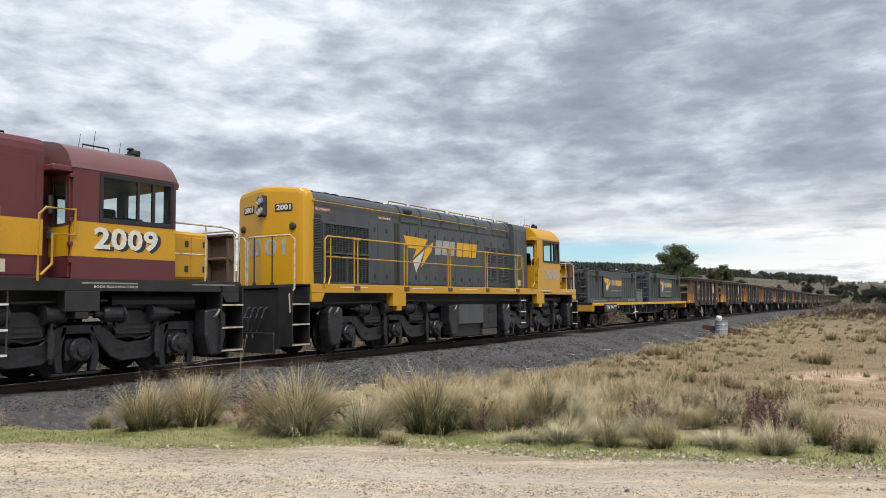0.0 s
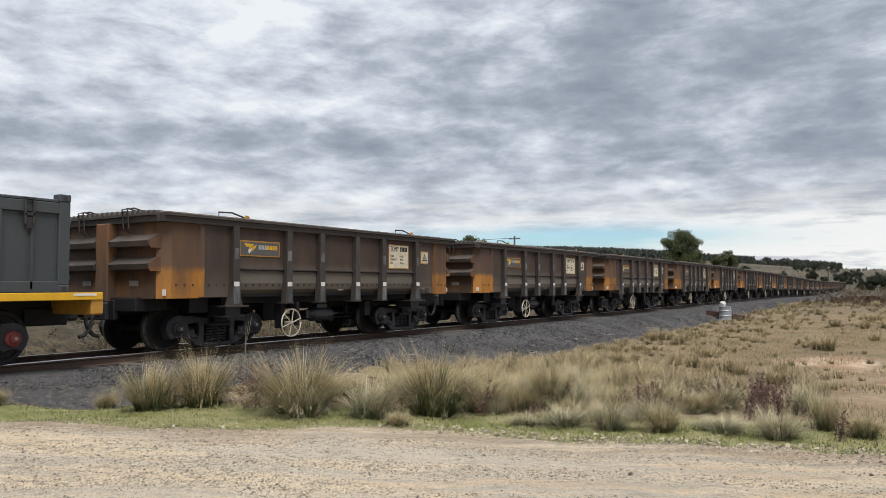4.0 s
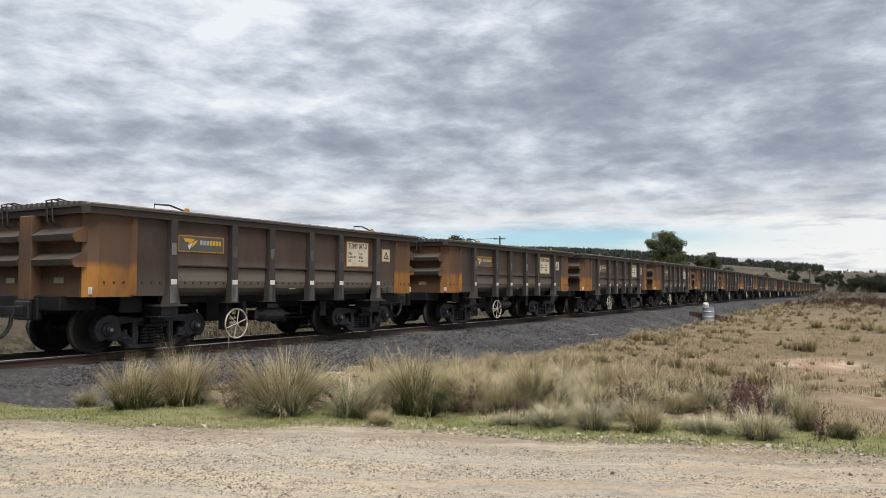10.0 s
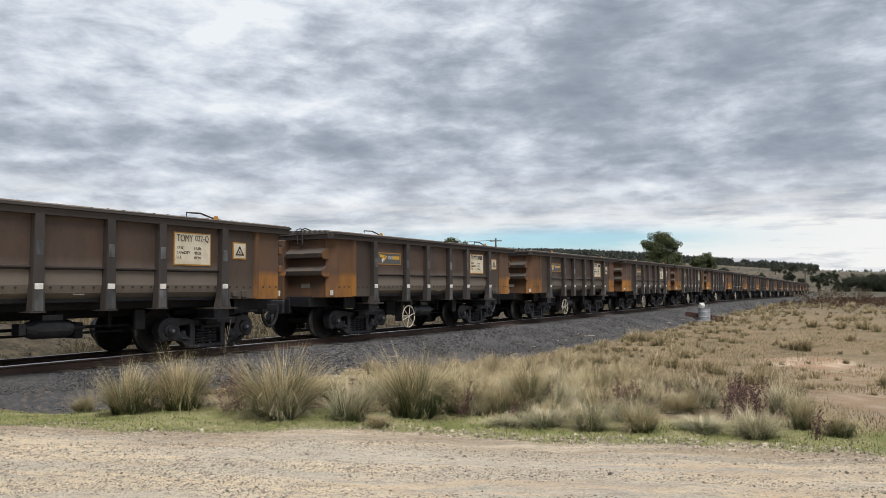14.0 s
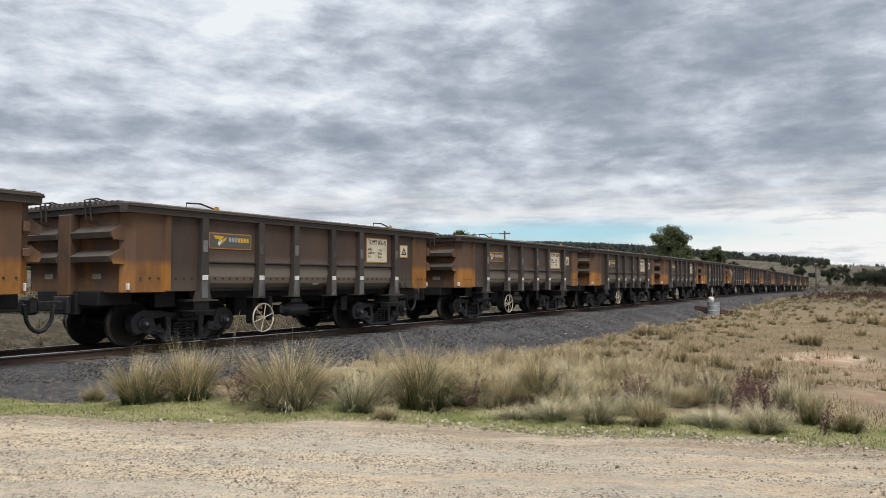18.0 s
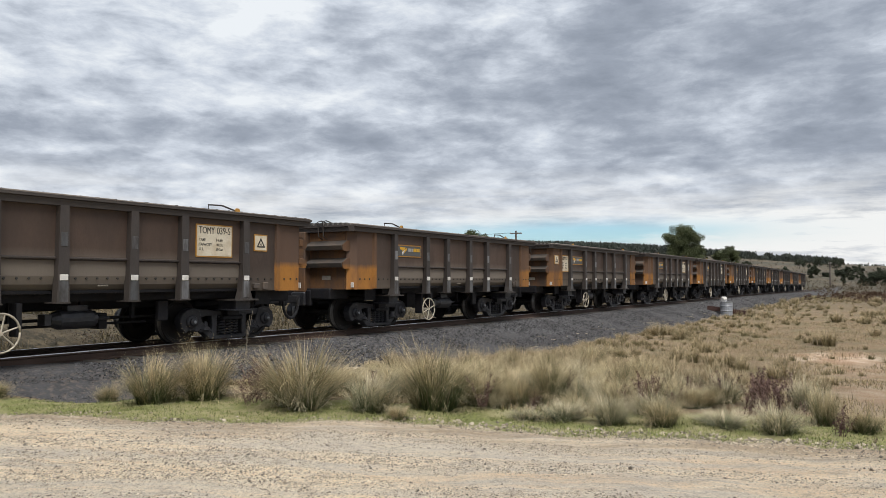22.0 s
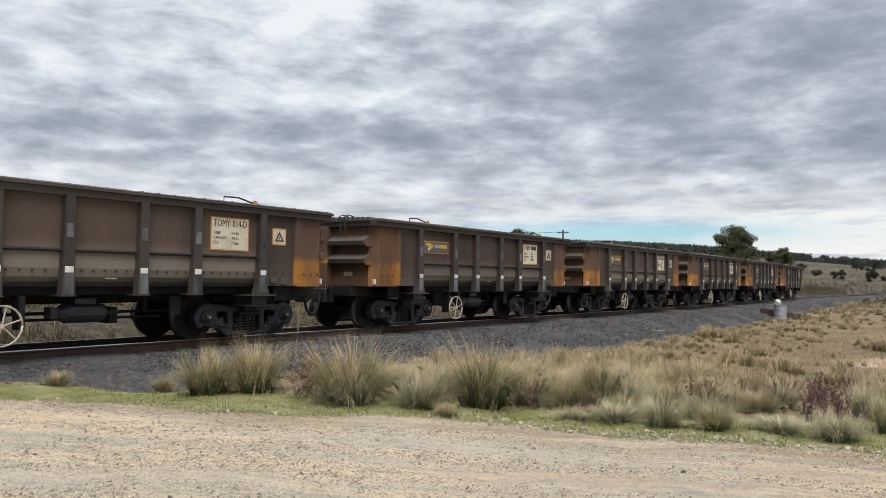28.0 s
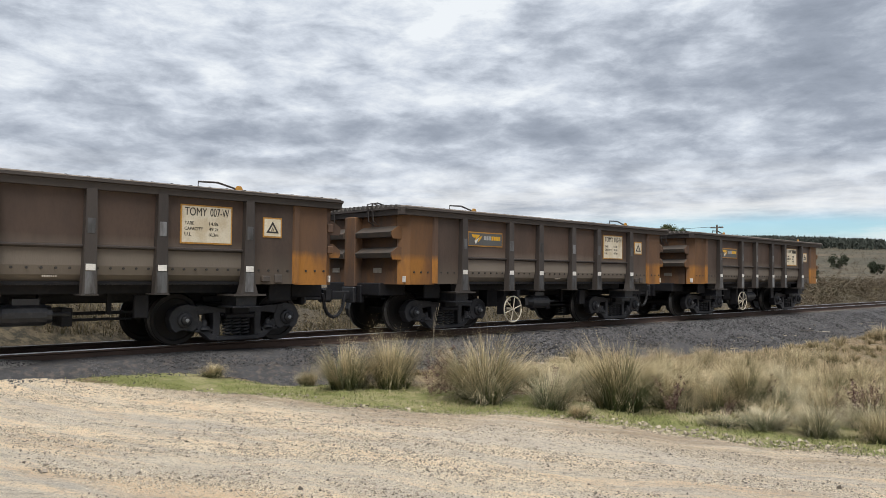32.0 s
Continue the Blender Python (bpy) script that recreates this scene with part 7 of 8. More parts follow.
TUSSOCKS = [tussock_mesh(k, 2700, 0.95, 0.62, M_TUSSOCK, (0.15, -0.2, 0.1, 0.3)[k]) for k in range(4)]
TUSSOCKS += [tussock_mesh(k, 1900, 0.90, 0.60, M_PALEGRASS, (0.75, -0.65, 0.35)[k - 10]) for k in range(10, 13)]
STALKS = [tussock_mesh(40 + k, 34, 0.98, 0.70, M_PALEGRASS, 0.2 * k - 0.2, 30, 0.9, 0.5) for k in range(3)]
SMALL = [tussock_mesh(20 + k, 340, 0.44, 0.28, M_SMALLGRASS, 0.1 * k, 34, 0.78, 1.0) for k in range(4)]


def tussock(x, y, h, r, which, turn, label):
    ob = new("grass_tussock")
    link_mesh("leaf_tuft", TUSSOCKS[which], ob)
    link_mesh("stalk_tuft", STALKS[which % 3], ob, "thin bleached seed stalks")
    ob.matrix_basis = Matrix.Translation((x, y, ground_z(x, y))) @ Matrix.Rotation(turn, 4, "Z") @ Matrix.Diagonal((r / 0.50, r / 0.50, h / 0.72, 1))
    return tagged(ob, label, "grass tussock", "grass tussocks beside the road")


rnd = random.Random(11)
BIG = "tall tussock with green blades bleached straw at the tips"
PALE = "pale silvery tussock swept over by the wind"
for row in (
    (5.95, 7.98, 0.74, 0.40, 0), (6.42, 7.62, 0.90, 0.42, 1), (6.70, 6.24, 0.94, 0.54, 2), (6.48, 5.98, 0.52, 0.34, 5), (6.82, 5.30, 0.58, 0.40, 4),
    (7.42, 4.82, 0.92, 0.50, 3), (7.9, 5.81, 0.56, 0.38, 1), (7.95, 4.55, 0.58, 0.32, 0), (12.6, 6.5, 0.50, 0.22, 2), (6.55, 4.73, 0.19, 0.14, 1),
    (7.42, 3.62, 0.15, 0.24, 5), (8.45, 3.84, 0.74, 0.30, 3), (8.1, 4.05, 0.46, 0.24, 0), (7.52, 3.24, 0.27, 0.27, 4), (7.58, 2.76, 0.44, 0.25, 6),
    (9.95, 3.5, 0.62, 0.36, 2), (7.76, 2.28, 0.40, 0.22, 2), (8.02, 1.74, 0.22, 0.29, 4), (8.15, 1.24, 0.40, 0.26, 6),
):
    tussock(row[0], row[1], row[2], row[3], row[4], rnd.uniform(-0.6, 0.6), BIG if row[4] < 4 else PALE)
for row in (
    (8.78, 0.89, 0.52, 0.17, 0), (8.58, 0.52, 0.31, 0.18, 3), (9.75, 1.18, 0.50, 0.25, 6), (9.3, 2.33, 0.34, 0.24, 1), (12.2, 5.6, 0.50, 0.34, 3),
    (14.5, 5.67, 0.58, 0.32, 0), (9.75, 2.12, 0.46, 0.32, 5), (6.1, 9.1, 0.34, 0.17, 0), (5.0, 9.75, 0.26, 0.18, 1), (8.9, 6.6, 0.42, 0.40, 2),
    (8.5, 7.2, 0.34, 0.34, 5), (9.6, 5.4, 0.50, 0.34, 0), (9.6, 4.5, 0.52, 0.34, 3), (11.7, 3.7, 0.56, 0.30, 1), (8.7, 3.1, 0.40, 0.28, 2), (17.3, 6.1, 0.40, 0.20, 2),
    (10.6, 4.3, 0.50, 0.32, 6), (9.1, 3.4, 0.44, 0.28, 0), (8.75, 4.6, 0.44, 0.30, 1), (10.9, 3.0, 0.40, 0.30, 5),
):
    tussock(row[0], row[1], row[2], row[3], row[4], rnd.uniform(-0.6, 0.6), BIG if row[4] < 4 else PALE)
for _ in range(26):
    y = rnd.uniform(2.2, 6.8)
    x = verge_x(y) + rnd.uniform(1.3, 5.2) * (0.6 + 0.1 * y)
    if y > 7.2 or x > 14:
        continue
    which = rnd.choice((0, 1, 2, 3, 4, 5, 6))
    s = rnd.uniform(0.22, 0.44)
    tussock(x, y, s, s * 0.85, which, rnd.uniform(-3, 3), BIG if which < 4 else PALE)


def dock_mesh(seed):
    """A dead weed: bare stems with curled brown leaves and seed heads."""
    r = random.Random(seed)
    verts, faces = [], []
    for _ in range(9):
        a, lean = r.uniform(0, 6.28), r.uniform(0.05, 0.5)
        length = r.uniform(0.3, 0.62)
        p = Vector((r.uniform(-0.08, 0.08), r.uniform(-0.08, 0.08), 0))
        d = Vector((math.cos(a) * math.sin(lean), math.sin(a) * math.sin(lean), math.cos(lean)))
        side = d.cross(Vector((0.3, 0.9, 0.2))).normalized() * 0.005
        n0 = len(verts)
        verts += [p - side, p + side, p + d * length]
        faces.append((n0, n0 + 1, n0 + 2))
        for k in range(56):
            t = r.uniform(0.2, 1.0)
            c = p + d * length * t
            u = Vector((r.gauss(0, 1), r.gauss(0, 1), r.gauss(0, 1))).normalized()
            w = u.cross(Vector((r.gauss(0, 1), r.gauss(0, 1), r.gauss(0, 1)))).normalized()
            s = r.uniform(0.008, 0.027)
            n0 = len(verts)
            verts += [c, c + u * s + w * s * 0.35, c + u * s * 2.1, c + u * s - w * s * 0.35]
            faces.append((n0, n0 + 1, n0 + 2, n0 + 3))
    return mesh_of("dead_weed", [tuple(v) for v in verts], faces, M_DOCK)


DOCKS = [dock_mesh(k) for k in range(3)]
WEEDS = [(cx + rnd.gauss(0, 0.30), cy + rnd.gauss(0, 0.22), rnd.uniform(0.55, 0.9) * s) for cx, cy, s, many in (
    (9.45, 1.75, 0.9, 6), (10.1, 1.85, 1.0, 5), (9.15, 2.80, 0.9, 5), (9.45, 2.62, 0.8, 4), (9.2, 3.74, 0.9, 3), (8.0, 4.28, 0.65, 3),
    (8.47, 0.69, 0.7, 2), (8.84, 1.09, 0.55, 2), (12.1, 2.7, 0.6, 4), (11.2, 2.0, 0.6, 3), (10.1, 2.0, 0.6, 3), (7.95, 0.87, 0.25, 2)) for _ in range(many)]
for i, (x, y, s) in enumerate(((6.75, 6.95, 1.1), (6.85, 7.15, 1.0), (6.6, 6.85, 0.9), (6.35, 6.75, 0.7), (7.2, 5.55, 0.8), (7.6, 4.3, 0.8), (7.2, 6.6, 0.8), *WEEDS)):
    ob = new("dead_weed", DOCKS[i % 3])
    ob.matrix_basis = Matrix.Translation((x, y, ground_z(x, y) - 0.01)) @ Matrix.Rotation(i * 1.3, 4, "Z") @ Matrix.Diagonal((s, s, s * 0.9, 1))
    tagged(ob, "dead weed with curled red-brown leaves among the grass", "weed", "dead weeds in the grass")

# paddock tussocks in loose groups
paddock = [(23.8, 2.3, 1.7), (24.1, 2.6, 1.4)]
for _ in range(70):
    y = rnd.uniform(2.2, 7.6)
    paddock.append((9.2 + 0.3 * y + 7.5 * rnd.random() ** 1.4, y, rnd.uniform(0.7, 1.35)))
while len(paddock) < 297:
    cx, cy = 10.5 + 62 * rnd.random() ** 1.5, rnd.uniform(-5, 8.2)
    for _ in range(rnd.choice((1, 1, 2, 3, 5, 7))):
        x, y = cx + rnd.gauss(0, 0.5 + 0.03 * cx), cy + rnd.gauss(0, 0.55)
        if x < verge_x(y) + 3.2 or y > 8.3 or math.hypot((x - 20.2) * 0.7, y - 1.8) < 1.5:
            continue
        if x < 22 and y < 2.2 and rnd.random() < 0.75:
            continue
        paddock.append((x, y, (0.35 + 0.9 * rnd.random() ** 2) * (1 + 0.012 * x)))
for i, (x, y, s) in enumerate(paddock):
    ob = new("paddock_tussock", SMALL[i % 4])
    ob.matrix_basis = Matrix.Translation((x, y, ground_z(x, y))) @ Matrix.Rotation(i * 2.4, 4, "Z") @ Matrix.Diagonal((s, s, s * rnd.uniform(0.9, 1.25), 1))
    tagged(ob, "small dry tussock in the grazed paddock", "grass tussock", "small tussocks in the paddock")


def short_grass(name, label, count, place, height, width, mat, seed):
    r = random.Random(seed)
    out = []
    while len(out) < count:
        spot = place(r)
        if spot is None:
            continue
        x, y = spot
        a = r.uniform(0, 6.28)
        out.append(((x, y, ground_z(x, y) - 0.005), (math.cos(a), math.sin(a)), r.uniform(*height), r.uniform(*width), r.uniform(0.1, 0.9), r.uniform(0.0, 0.9)))
    tagged(new(name, blades_mesh(name, out, mat)), label, "grass", kind="stuff")


def on_verge(r):
    y = r.uniform(-1, 10.6)
    x = verge_x(y) + r.uniform(0.0, 1.9)
    if y > stone_edge(x) - 0.1:
        return None
    return (x, y) if r.random() < 0.9 - 0.45 * (x - verge_x(y)) and noise.noise((x * 1.2, y * 1.2, 9)) > -0.35 else None


def in_paddock(r):
    x = 7.5 + 34 * r.random() ** 2
    y = r.uniform(-4, 8.6)
    if x < verge_x(y) + 1.1 or noise.noise((x * 0.6, y * 0.6, 2)) < -0.1:
        return None
    return x, y


def behind_track(r):
    x = 2 + 58 * r.random() ** 1.5
    y = 14.0 + bend(x) + 12 * r.random() ** 1.8
    return (x, y) if noise.noise((x * 0.4, y * 0.4, 12)) > -0.15 else None


short_grass("verge_grass", "short green grass along the road edge", 20000, on_verge, (0.02, 0.055), (0.004, 0.009), M_GREENGRASS, 1)
short_grass("paddock_grass", "thin dry grass over the paddock", 58000, in_paddock, (0.03, 0.13), (0.005, 0.012), M_DRYGRASS, 2)
short_grass("bank_grass", "rough dry grass on the bank behind the track", 62000, behind_track, (0.10, 0.42), (0.008, 0.02), M_BANKGRASS, 3)


def scattered_tufts(count, seed):
    """Low grey-green tufts, thick at the foot of the ballast and thinning out over the paddock."""
    r = random.Random(seed)
    out = []
    while count:
        x = 10.5 + 85 * r.random() ** 1.6
        y = r.uniform(-6, 8.4) if r.random() < 0.5 else 8.3 + bend(x) - 4.0 * r.random() ** 1.5
        if x < verge_x(y) + 3 or noise.noise((x * 0.16, y * 0.22, 17)) < r.uniform(-0.35, 0.25) - 0.25 * step01(3, 7, y):
            continue
        count -= 1
        z, s = ground_z(x, y), r.uniform(0.5, 1.0) * (1 + 0.012 * x) * (1.25 if r.random() < 0.12 else 0.8)
        tone = r.gauss(-0.1, 0.16)
        for _ in range(int(64 / (1 + 0.012 * x))):
            a, d = r.uniform(0, 6.28), 0.10 * s * math.sqrt(r.random())
            out.append(((x + d * math.cos(a), y + d * math.sin(a), z - 0.01), (math.cos(a), math.sin(a)), s * r.uniform(0.12, 0.27), 0.007 * (1 + 0.03 * x), 0.9 * r.random() * d / (0.1 * s) + 0.1, r.uniform(0.1, 0.6), tone))
    tagged(new("paddock_tufts", blades_mesh("paddock_tufts", out, M_SMALLGRASS)), "low grey-green tufts scattered over the dry paddock", "grass", kind="stuff")


scattered_tufts(760, 44)


def stones(name, label, places, mat, kind="stuff", category="stones"):
    """places: (x, y, z, size); every stone is a lopsided eight-sided lump."""
    r = np.random.RandomState(len(places))
    base = np.array([(1, 0, 0), (0, 1, 0), (-1, 0, 0), (0, -1, 0), (0, 0, 1), (0, 0, -1)], float)
    tris = np.array([(0, 1, 4), (1, 2, 4), (2, 3, 4), (3, 0, 4), (1, 0, 5), (2, 1, 5), (3, 2, 5), (0, 3, 5)])
    p = np.array(places, float)
    n = len(p)
    v = base[None] * r.uniform(0.55, 1.15, (n, 6, 1)) + r.uniform(-0.25, 0.25, (n, 6, 3))
    v[:, :, 2] *= r.uniform(0.5, 0.9, (n, 1))
    a, b = r.uniform(0, 6.28, n), r.normal(0, 0.5, n)
    ca, sa, cb, sb = np.cos(a)[:, None], np.sin(a)[:, None], np.cos(b)[:, None], np.sin(b)[:, None]
    x, y, z = v[..., 0], v[..., 1], v[..., 2]
    y, z = y * cb - z * sb, y * sb + z * cb
    x, y = x * ca - y * sa, x * sa + y * ca
    w = np.stack([x, y, z], -1) * p[:, None, 3:4] + p[:, None, :3]
    me = bpy.data.meshes.new(name)
    me.from_pydata(w.reshape(-1, 3).tolist(), [], (tris[None] + 6 * np.arange(n)[:, None, None]).reshape(-1, 3).tolist())
    me.materials.append(mat)
    return tagged(new(name, me), label, category, kind=kind)


def road_grit(name, label, places, mat):
    """Small grit: every grain is a lopsided four-sided point."""
    r = np.random.RandomState(7)
    p = np.array(places, float)
    n = len(p)
    a = r.uniform(0, 6.28, (n, 1)) + np.array([[0, 1.57, 3.14, 4.71]]) + r.uniform(-0.4, 0.4, (n, 4))
    rad = r.uniform(0.6, 1.3, (n, 4)) * p[:, 3:4]
    v = np.zeros((n, 5, 3))
    v[:, :4, 0] = p[:, 0:1] + np.cos(a) * rad
    v[:, :4, 1] = p[:, 1:2] + np.sin(a) * rad
    v[:, :4, 2] = p[:, 2:3]
    v[:, 4, :2] = p[:, :2] + r.uniform(-0.4, 0.4, (n, 2)) * p[:, 3:4]
    v[:, 4, 2] = p[:, 2] + p[:, 3] * r.uniform(0.5, 1.1, n)
    tris = np.array([(0, 1, 4), (1, 2, 4), (2, 3, 4), (3, 0, 4)])
    me = bpy.data.meshes.new(name)
    me.from_pydata(v.reshape(-1, 3).tolist(), [], (tris[None] + 5 * np.arange(n)[:, None, None]).reshape(-1, 3).tolist())
    me.materials.append(mat)
    return tagged(new(name, me), label, "gravel", kind="stuff")


rs = random.Random(21)
road_bits = []
for _ in range(90000):
    x, y = rs.uniform(1.8, 8.2), rs.uniform(-1.5, 10.4)
    if x > verge_x(y) + 0.25 or 1.1 * noise.noise(((x - verge_x(y)) * 2.4, y * 0.3, 3)) + 0.5 * noise.noise((x * 4.1, y * 2.6, 6)) < rs.uniform(-0.35, 0.4):
        continue
    s = 0.003 + 0.012 * rs.random() ** 3 + (0.016 * rs.random() if rs.random() < 0.016 else 0) + (0.018 if rs.random() < 0.0012 else 0)
    road_bits.append((x, y, ground_z(x, y) + s * 0.2, s))
grit = []
while len(grit) < 70000:
    x, y = rs.uniform(1.9, 8.0), rs.uniform(-1.3, 9.8)
    if x > verge_x(y) + 0.15 or x * x + y * y < 20.5 or y < x * -0.02 - 0.2:
        continue
    n = 1.2 * noise.noise(((x - verge_x(y)) * 2.4, y * 0.3, 3)) + 0.5 * noise.noise((x * 5.1, y * 3.6, 6))
    if n < rs.uniform(-0.45, 0.55):
        continue
    grit.append((x, y, ground_z(x, y) - 0.001, 0.0035 + 0.0085 * rs.random() ** 2.2))
road_grit("road_grit", "fine grey and cream grit strewn over the road", grit, M_GRIT)
stones("road_gravel", "loose grey and brown gravel on the road", road_bits, M_PEBBLE)
kerb = []
for _ in range(1250):
    y = rs.uniform(-1.0, 4.8) if rs.random() < 0.88 else rs.uniform(4.6, 9)
    x = verge_x(y) + rs.gauss(0.18, 0.10)
    s = 0.007 + 0.024 * rs.random() ** 2
    kerb.append((x, y, ground_z(x, y) + s * 0.3, s))
stones("edge_stones", "pale flat stones along the edge of the road", kerb, M_PALESTONE)
ballast_bits = []
top = RAIL_Z - 0.165
for _ in range(95000):
    u = rs.random()
    x = 3.6 + 44 * u ** 1.35
    dy = rs.uniform(-3.15, 1.4)
    if -0.66 < dy < -0.48:
        continue
    if dy < -2.3:
        z = top - 0.22 - (-2.3 - dy) * 0.33
    elif dy < -1.62:
        z = top - 0.05 - (-1.62 - dy) * 0.25
    else:
        z = top - max(0.0, -1.35 - dy) * 0.18
    if dy < -2.6 and rs.random() < (-dy - 2.6) * 1.3:
        continue
    yy, z = TRACK_Y + bend(x) + shoulder(x, dy), z + fall(x) + (0.055 * (1 - step01(5.2, 7.6, x)) if dy > -2.0 else 0.0)
    gz = ground_z(x, yy)
    if gz > z + 0.02:
        continue
    s = rs.uniform(0.018, 0.040) * (0.38 + 0.62 * step01(5.4, 9.0, x))
    ballast_bits.append((x, yy, z + s * 0.15, s))
for _ in range(9000):
    x = rs.uniform(2.6, 7.0)
    y = rs.uniform(8.6, 10.9)
    if y < stone_edge(x) - 0.15 - 0.3 * rs.random():
        continue
    s = 0.006 + 0.016 * rs.random() ** 2
    ballast_bits.append((x, y, ground_z(x, y) + s * 0.2, s))
stones("ballast_stones", "blue-grey crushed stones heaped beside the rails", ballast_bits, M_CRUSHED)
far_bits = []
for _ in range(16000):
    x, dy = rs.uniform(44, 110), rs.uniform(-3.1, -0.7)
    z = top - (0.22 + (-2.3 - dy) * 0.33 if dy < -2.3 else max(0, (-1.35 - dy) * 0.23))
    s = rs.uniform(0.03, 0.06)
    far_bits.append((x, TRACK_Y + bend(x) + dy, z + fall(x) + s * 0.1, s))
stones("far_ballast_stones", "blue-grey crushed stones along the distant track", far_bits, M_CRUSHED)
chips = []
for _ in range(900):
    x = 8 + 45 * rs.random() ** 1.6
    y = TRACK_Y + bend(x) - 3.2 + rs.gauss(-0.3, 0.55)
    s = rs.uniform(0.012, 0.04)
    chips.append((x, y, ground_z(x, y) + s * 0.4, s))
stones("bleached_chips", "bleached timber chips and stones at the foot of the ballast", chips, M_PALESTONE)


def dead_sticks(count, seed):
    """Bleached sticks and bark lying on the stones and in the paddock."""
    r = random.Random(seed)
    bm = bmesh.new()
    for _ in range(count):
        x = 9 + 40 * r.random() ** 1.3
        y = TRACK_Y + bend(x) - 2.6 + r.gauss(-0.9, 0.9)
        size, a = 0.05 + 0.28 * r.random() ** 2.5, r.uniform(-1.5, 1.5)
        z = max(ground_z(x, y), RAIL_Z - 0.165 - 0.22 - 0.33 * max(0.0, TRACK_Y + bend(x) - 2.3 - y)) + 0.02
        d = Vector((math.cos(a), math.sin(a), r.gauss(0, 0.06))) * size
        rod(bm, Vector((x, y, z)) - d, Vector((x, y, z)) + d, r.uniform(0.004, 0.010), 4)
    tagged(part("dead_sticks", bm, M_PALESTONE, None, "bleached dead sticks lying along the foot of the ballast"), "bleached dead sticks lying along the foot of the ballast", "sticks", kind="stuff")


dead_sticks(260, 71)

# twigs: two tall bare stalks between the grass and the rails
twig = thing("dry_stalk", "two tall thin bleached stalks rising beside the track", "stalk")
for dx, lean in ((0.0, 0.05), (0.06, -0.02), (-0.05, 0.12)):
    bm = bmesh.new()
    pipe(bm, [(dx, 0, 0), (dx + lean * 0.5, 0.01, 0.4), (dx + lean, 0.0, 0.75), (dx + lean * 1.6, -0.02, 1.0 + lean)], 0.0026, 4)
    part("stalk", bm, M_PALESTONE, twig)
twig.location = (8.15, 8.75, ground_z(8.15, 8.75) - 0.03)


def leaf_cloud(verts, faces, centre, radius, count, size, r, flat=0.8):
    for _ in range(count):
        d = Vector((r.gauss(0, 1), r.gauss(0, 1), r.gauss(0, 1) * flat)).normalized() * radius * r.random() ** 0.45
        c = Vector(centre) + d
        u = Vector((r.gauss(0, 1), r.gauss(0, 1), r.gauss(0, 0.7))).normalized()
        w = u.cross(Vector((r.gauss(0, 1), r.gauss(0, 1), r.gauss(0, 1)))).normalized()
        s = size * r.uniform(0.6, 1.3)
        n0 = len(verts)
        verts += [tuple(c - u * s), tuple(c + w * s * 0.45), tuple(c + u * s), tuple(c - w * s * 0.45)]
        faces.append((n0, n0 + 1, n0 + 2, n0 + 3))


def build_tree(x, y, height, width, seed, label, crown_low=0.35, clumps=46, leaves=70, leaf=0.22, leaf_mat=None):
    r = random.Random(seed)
    z0 = ground_z(x, y)
    tree = thing("gum_tree", label, "tree")
    tree.location = (x, y, z0 - 0.1)
    bm = bmesh.new()
    tips = []
    stems = 3 + seed % 3
    for s in range(stems):
        a = 2 * math.pi * s / stems + r.uniform(-0.4, 0.4)
        top = Vector((math.cos(a) * width * 0.20, math.sin(a) * width * 0.20, height * r.uniform(0.55, 0.72)))
        mid = Vector((math.cos(a) * width * 0.07, math.sin(a) * width * 0.07, height * 0.28))
        pipe(bm, [Vector((0.1 * math.cos(a), 0.1 * math.sin(a), 0)), mid * 0.5, mid, (mid + top) / 2 + Vector((0, 0, 0.2)), top], 0.022 * height * 0.45, 6)
        for _ in range(4):
            t = r.uniform(0.3, 0.9)
            p = mid.lerp(top, t)
            b = a + r.uniform(-1.3, 1.3)
            q = p + Vector((math.cos(b) * width * 0.22, math.sin(b) * width * 0.22, height * r.uniform(0.08, 0.22)))
            pipe(bm, [p, (p + q) / 2 + Vector((0, 0, -0.1)), q], 0.006 * height, 5)
            tips.append(q)
    part("trunk", bm, M_BARK, tree, "grey branching trunk")
    verts, faces = [], []
    lobes = []
    for k in range(11):
        b, h = r.uniform(0, 6.28), r.random()
        ww = width * 0.40 * math.sqrt(max(0.08, 1 - ((h - 0.4) / 0.65) ** 2)) * r.uniform(0.5, 1.1)
        lobes.append(Vector((math.cos(b) * ww, math.sin(b) * ww, height * (crown_low + (0.90 - crown_low) * h))))
    for k in range(clumps):
        if k < len(tips):
            c = tips[k]
        elif k % 4:
            c = r.choice(lobes) + Vector((r.gauss(0, 0.085) * width, r.gauss(0, 0.085) * width, r.gauss(0, 0.055) * width))
        else:
            h = r.random()
            c = Vector((0, 0, height * (crown_low + (0.95 - crown_low) * h)))
            ww = width * 0.5 * math.sqrt(max(0.05, 1 - ((h - 0.45) / 0.62) ** 2)) * r.uniform(0.35, 1.0)
            b = r.uniform(0, 6.28)
            c += Vector((math.cos(b) * ww, math.sin(b) * ww, 0))
        leaf_cloud(verts, faces, c, width * r.uniform(0.09, 0.16), leaves, leaf, r)
    part_ob = link_mesh("crown", mesh_of("crown", verts, faces, leaf_mat or M_LEAF), tree, "crown of dark green leaf clumps")
    return tree


def polar(az, r):
    return r * math.cos(radians(az)), r * math.sin(radians(az))


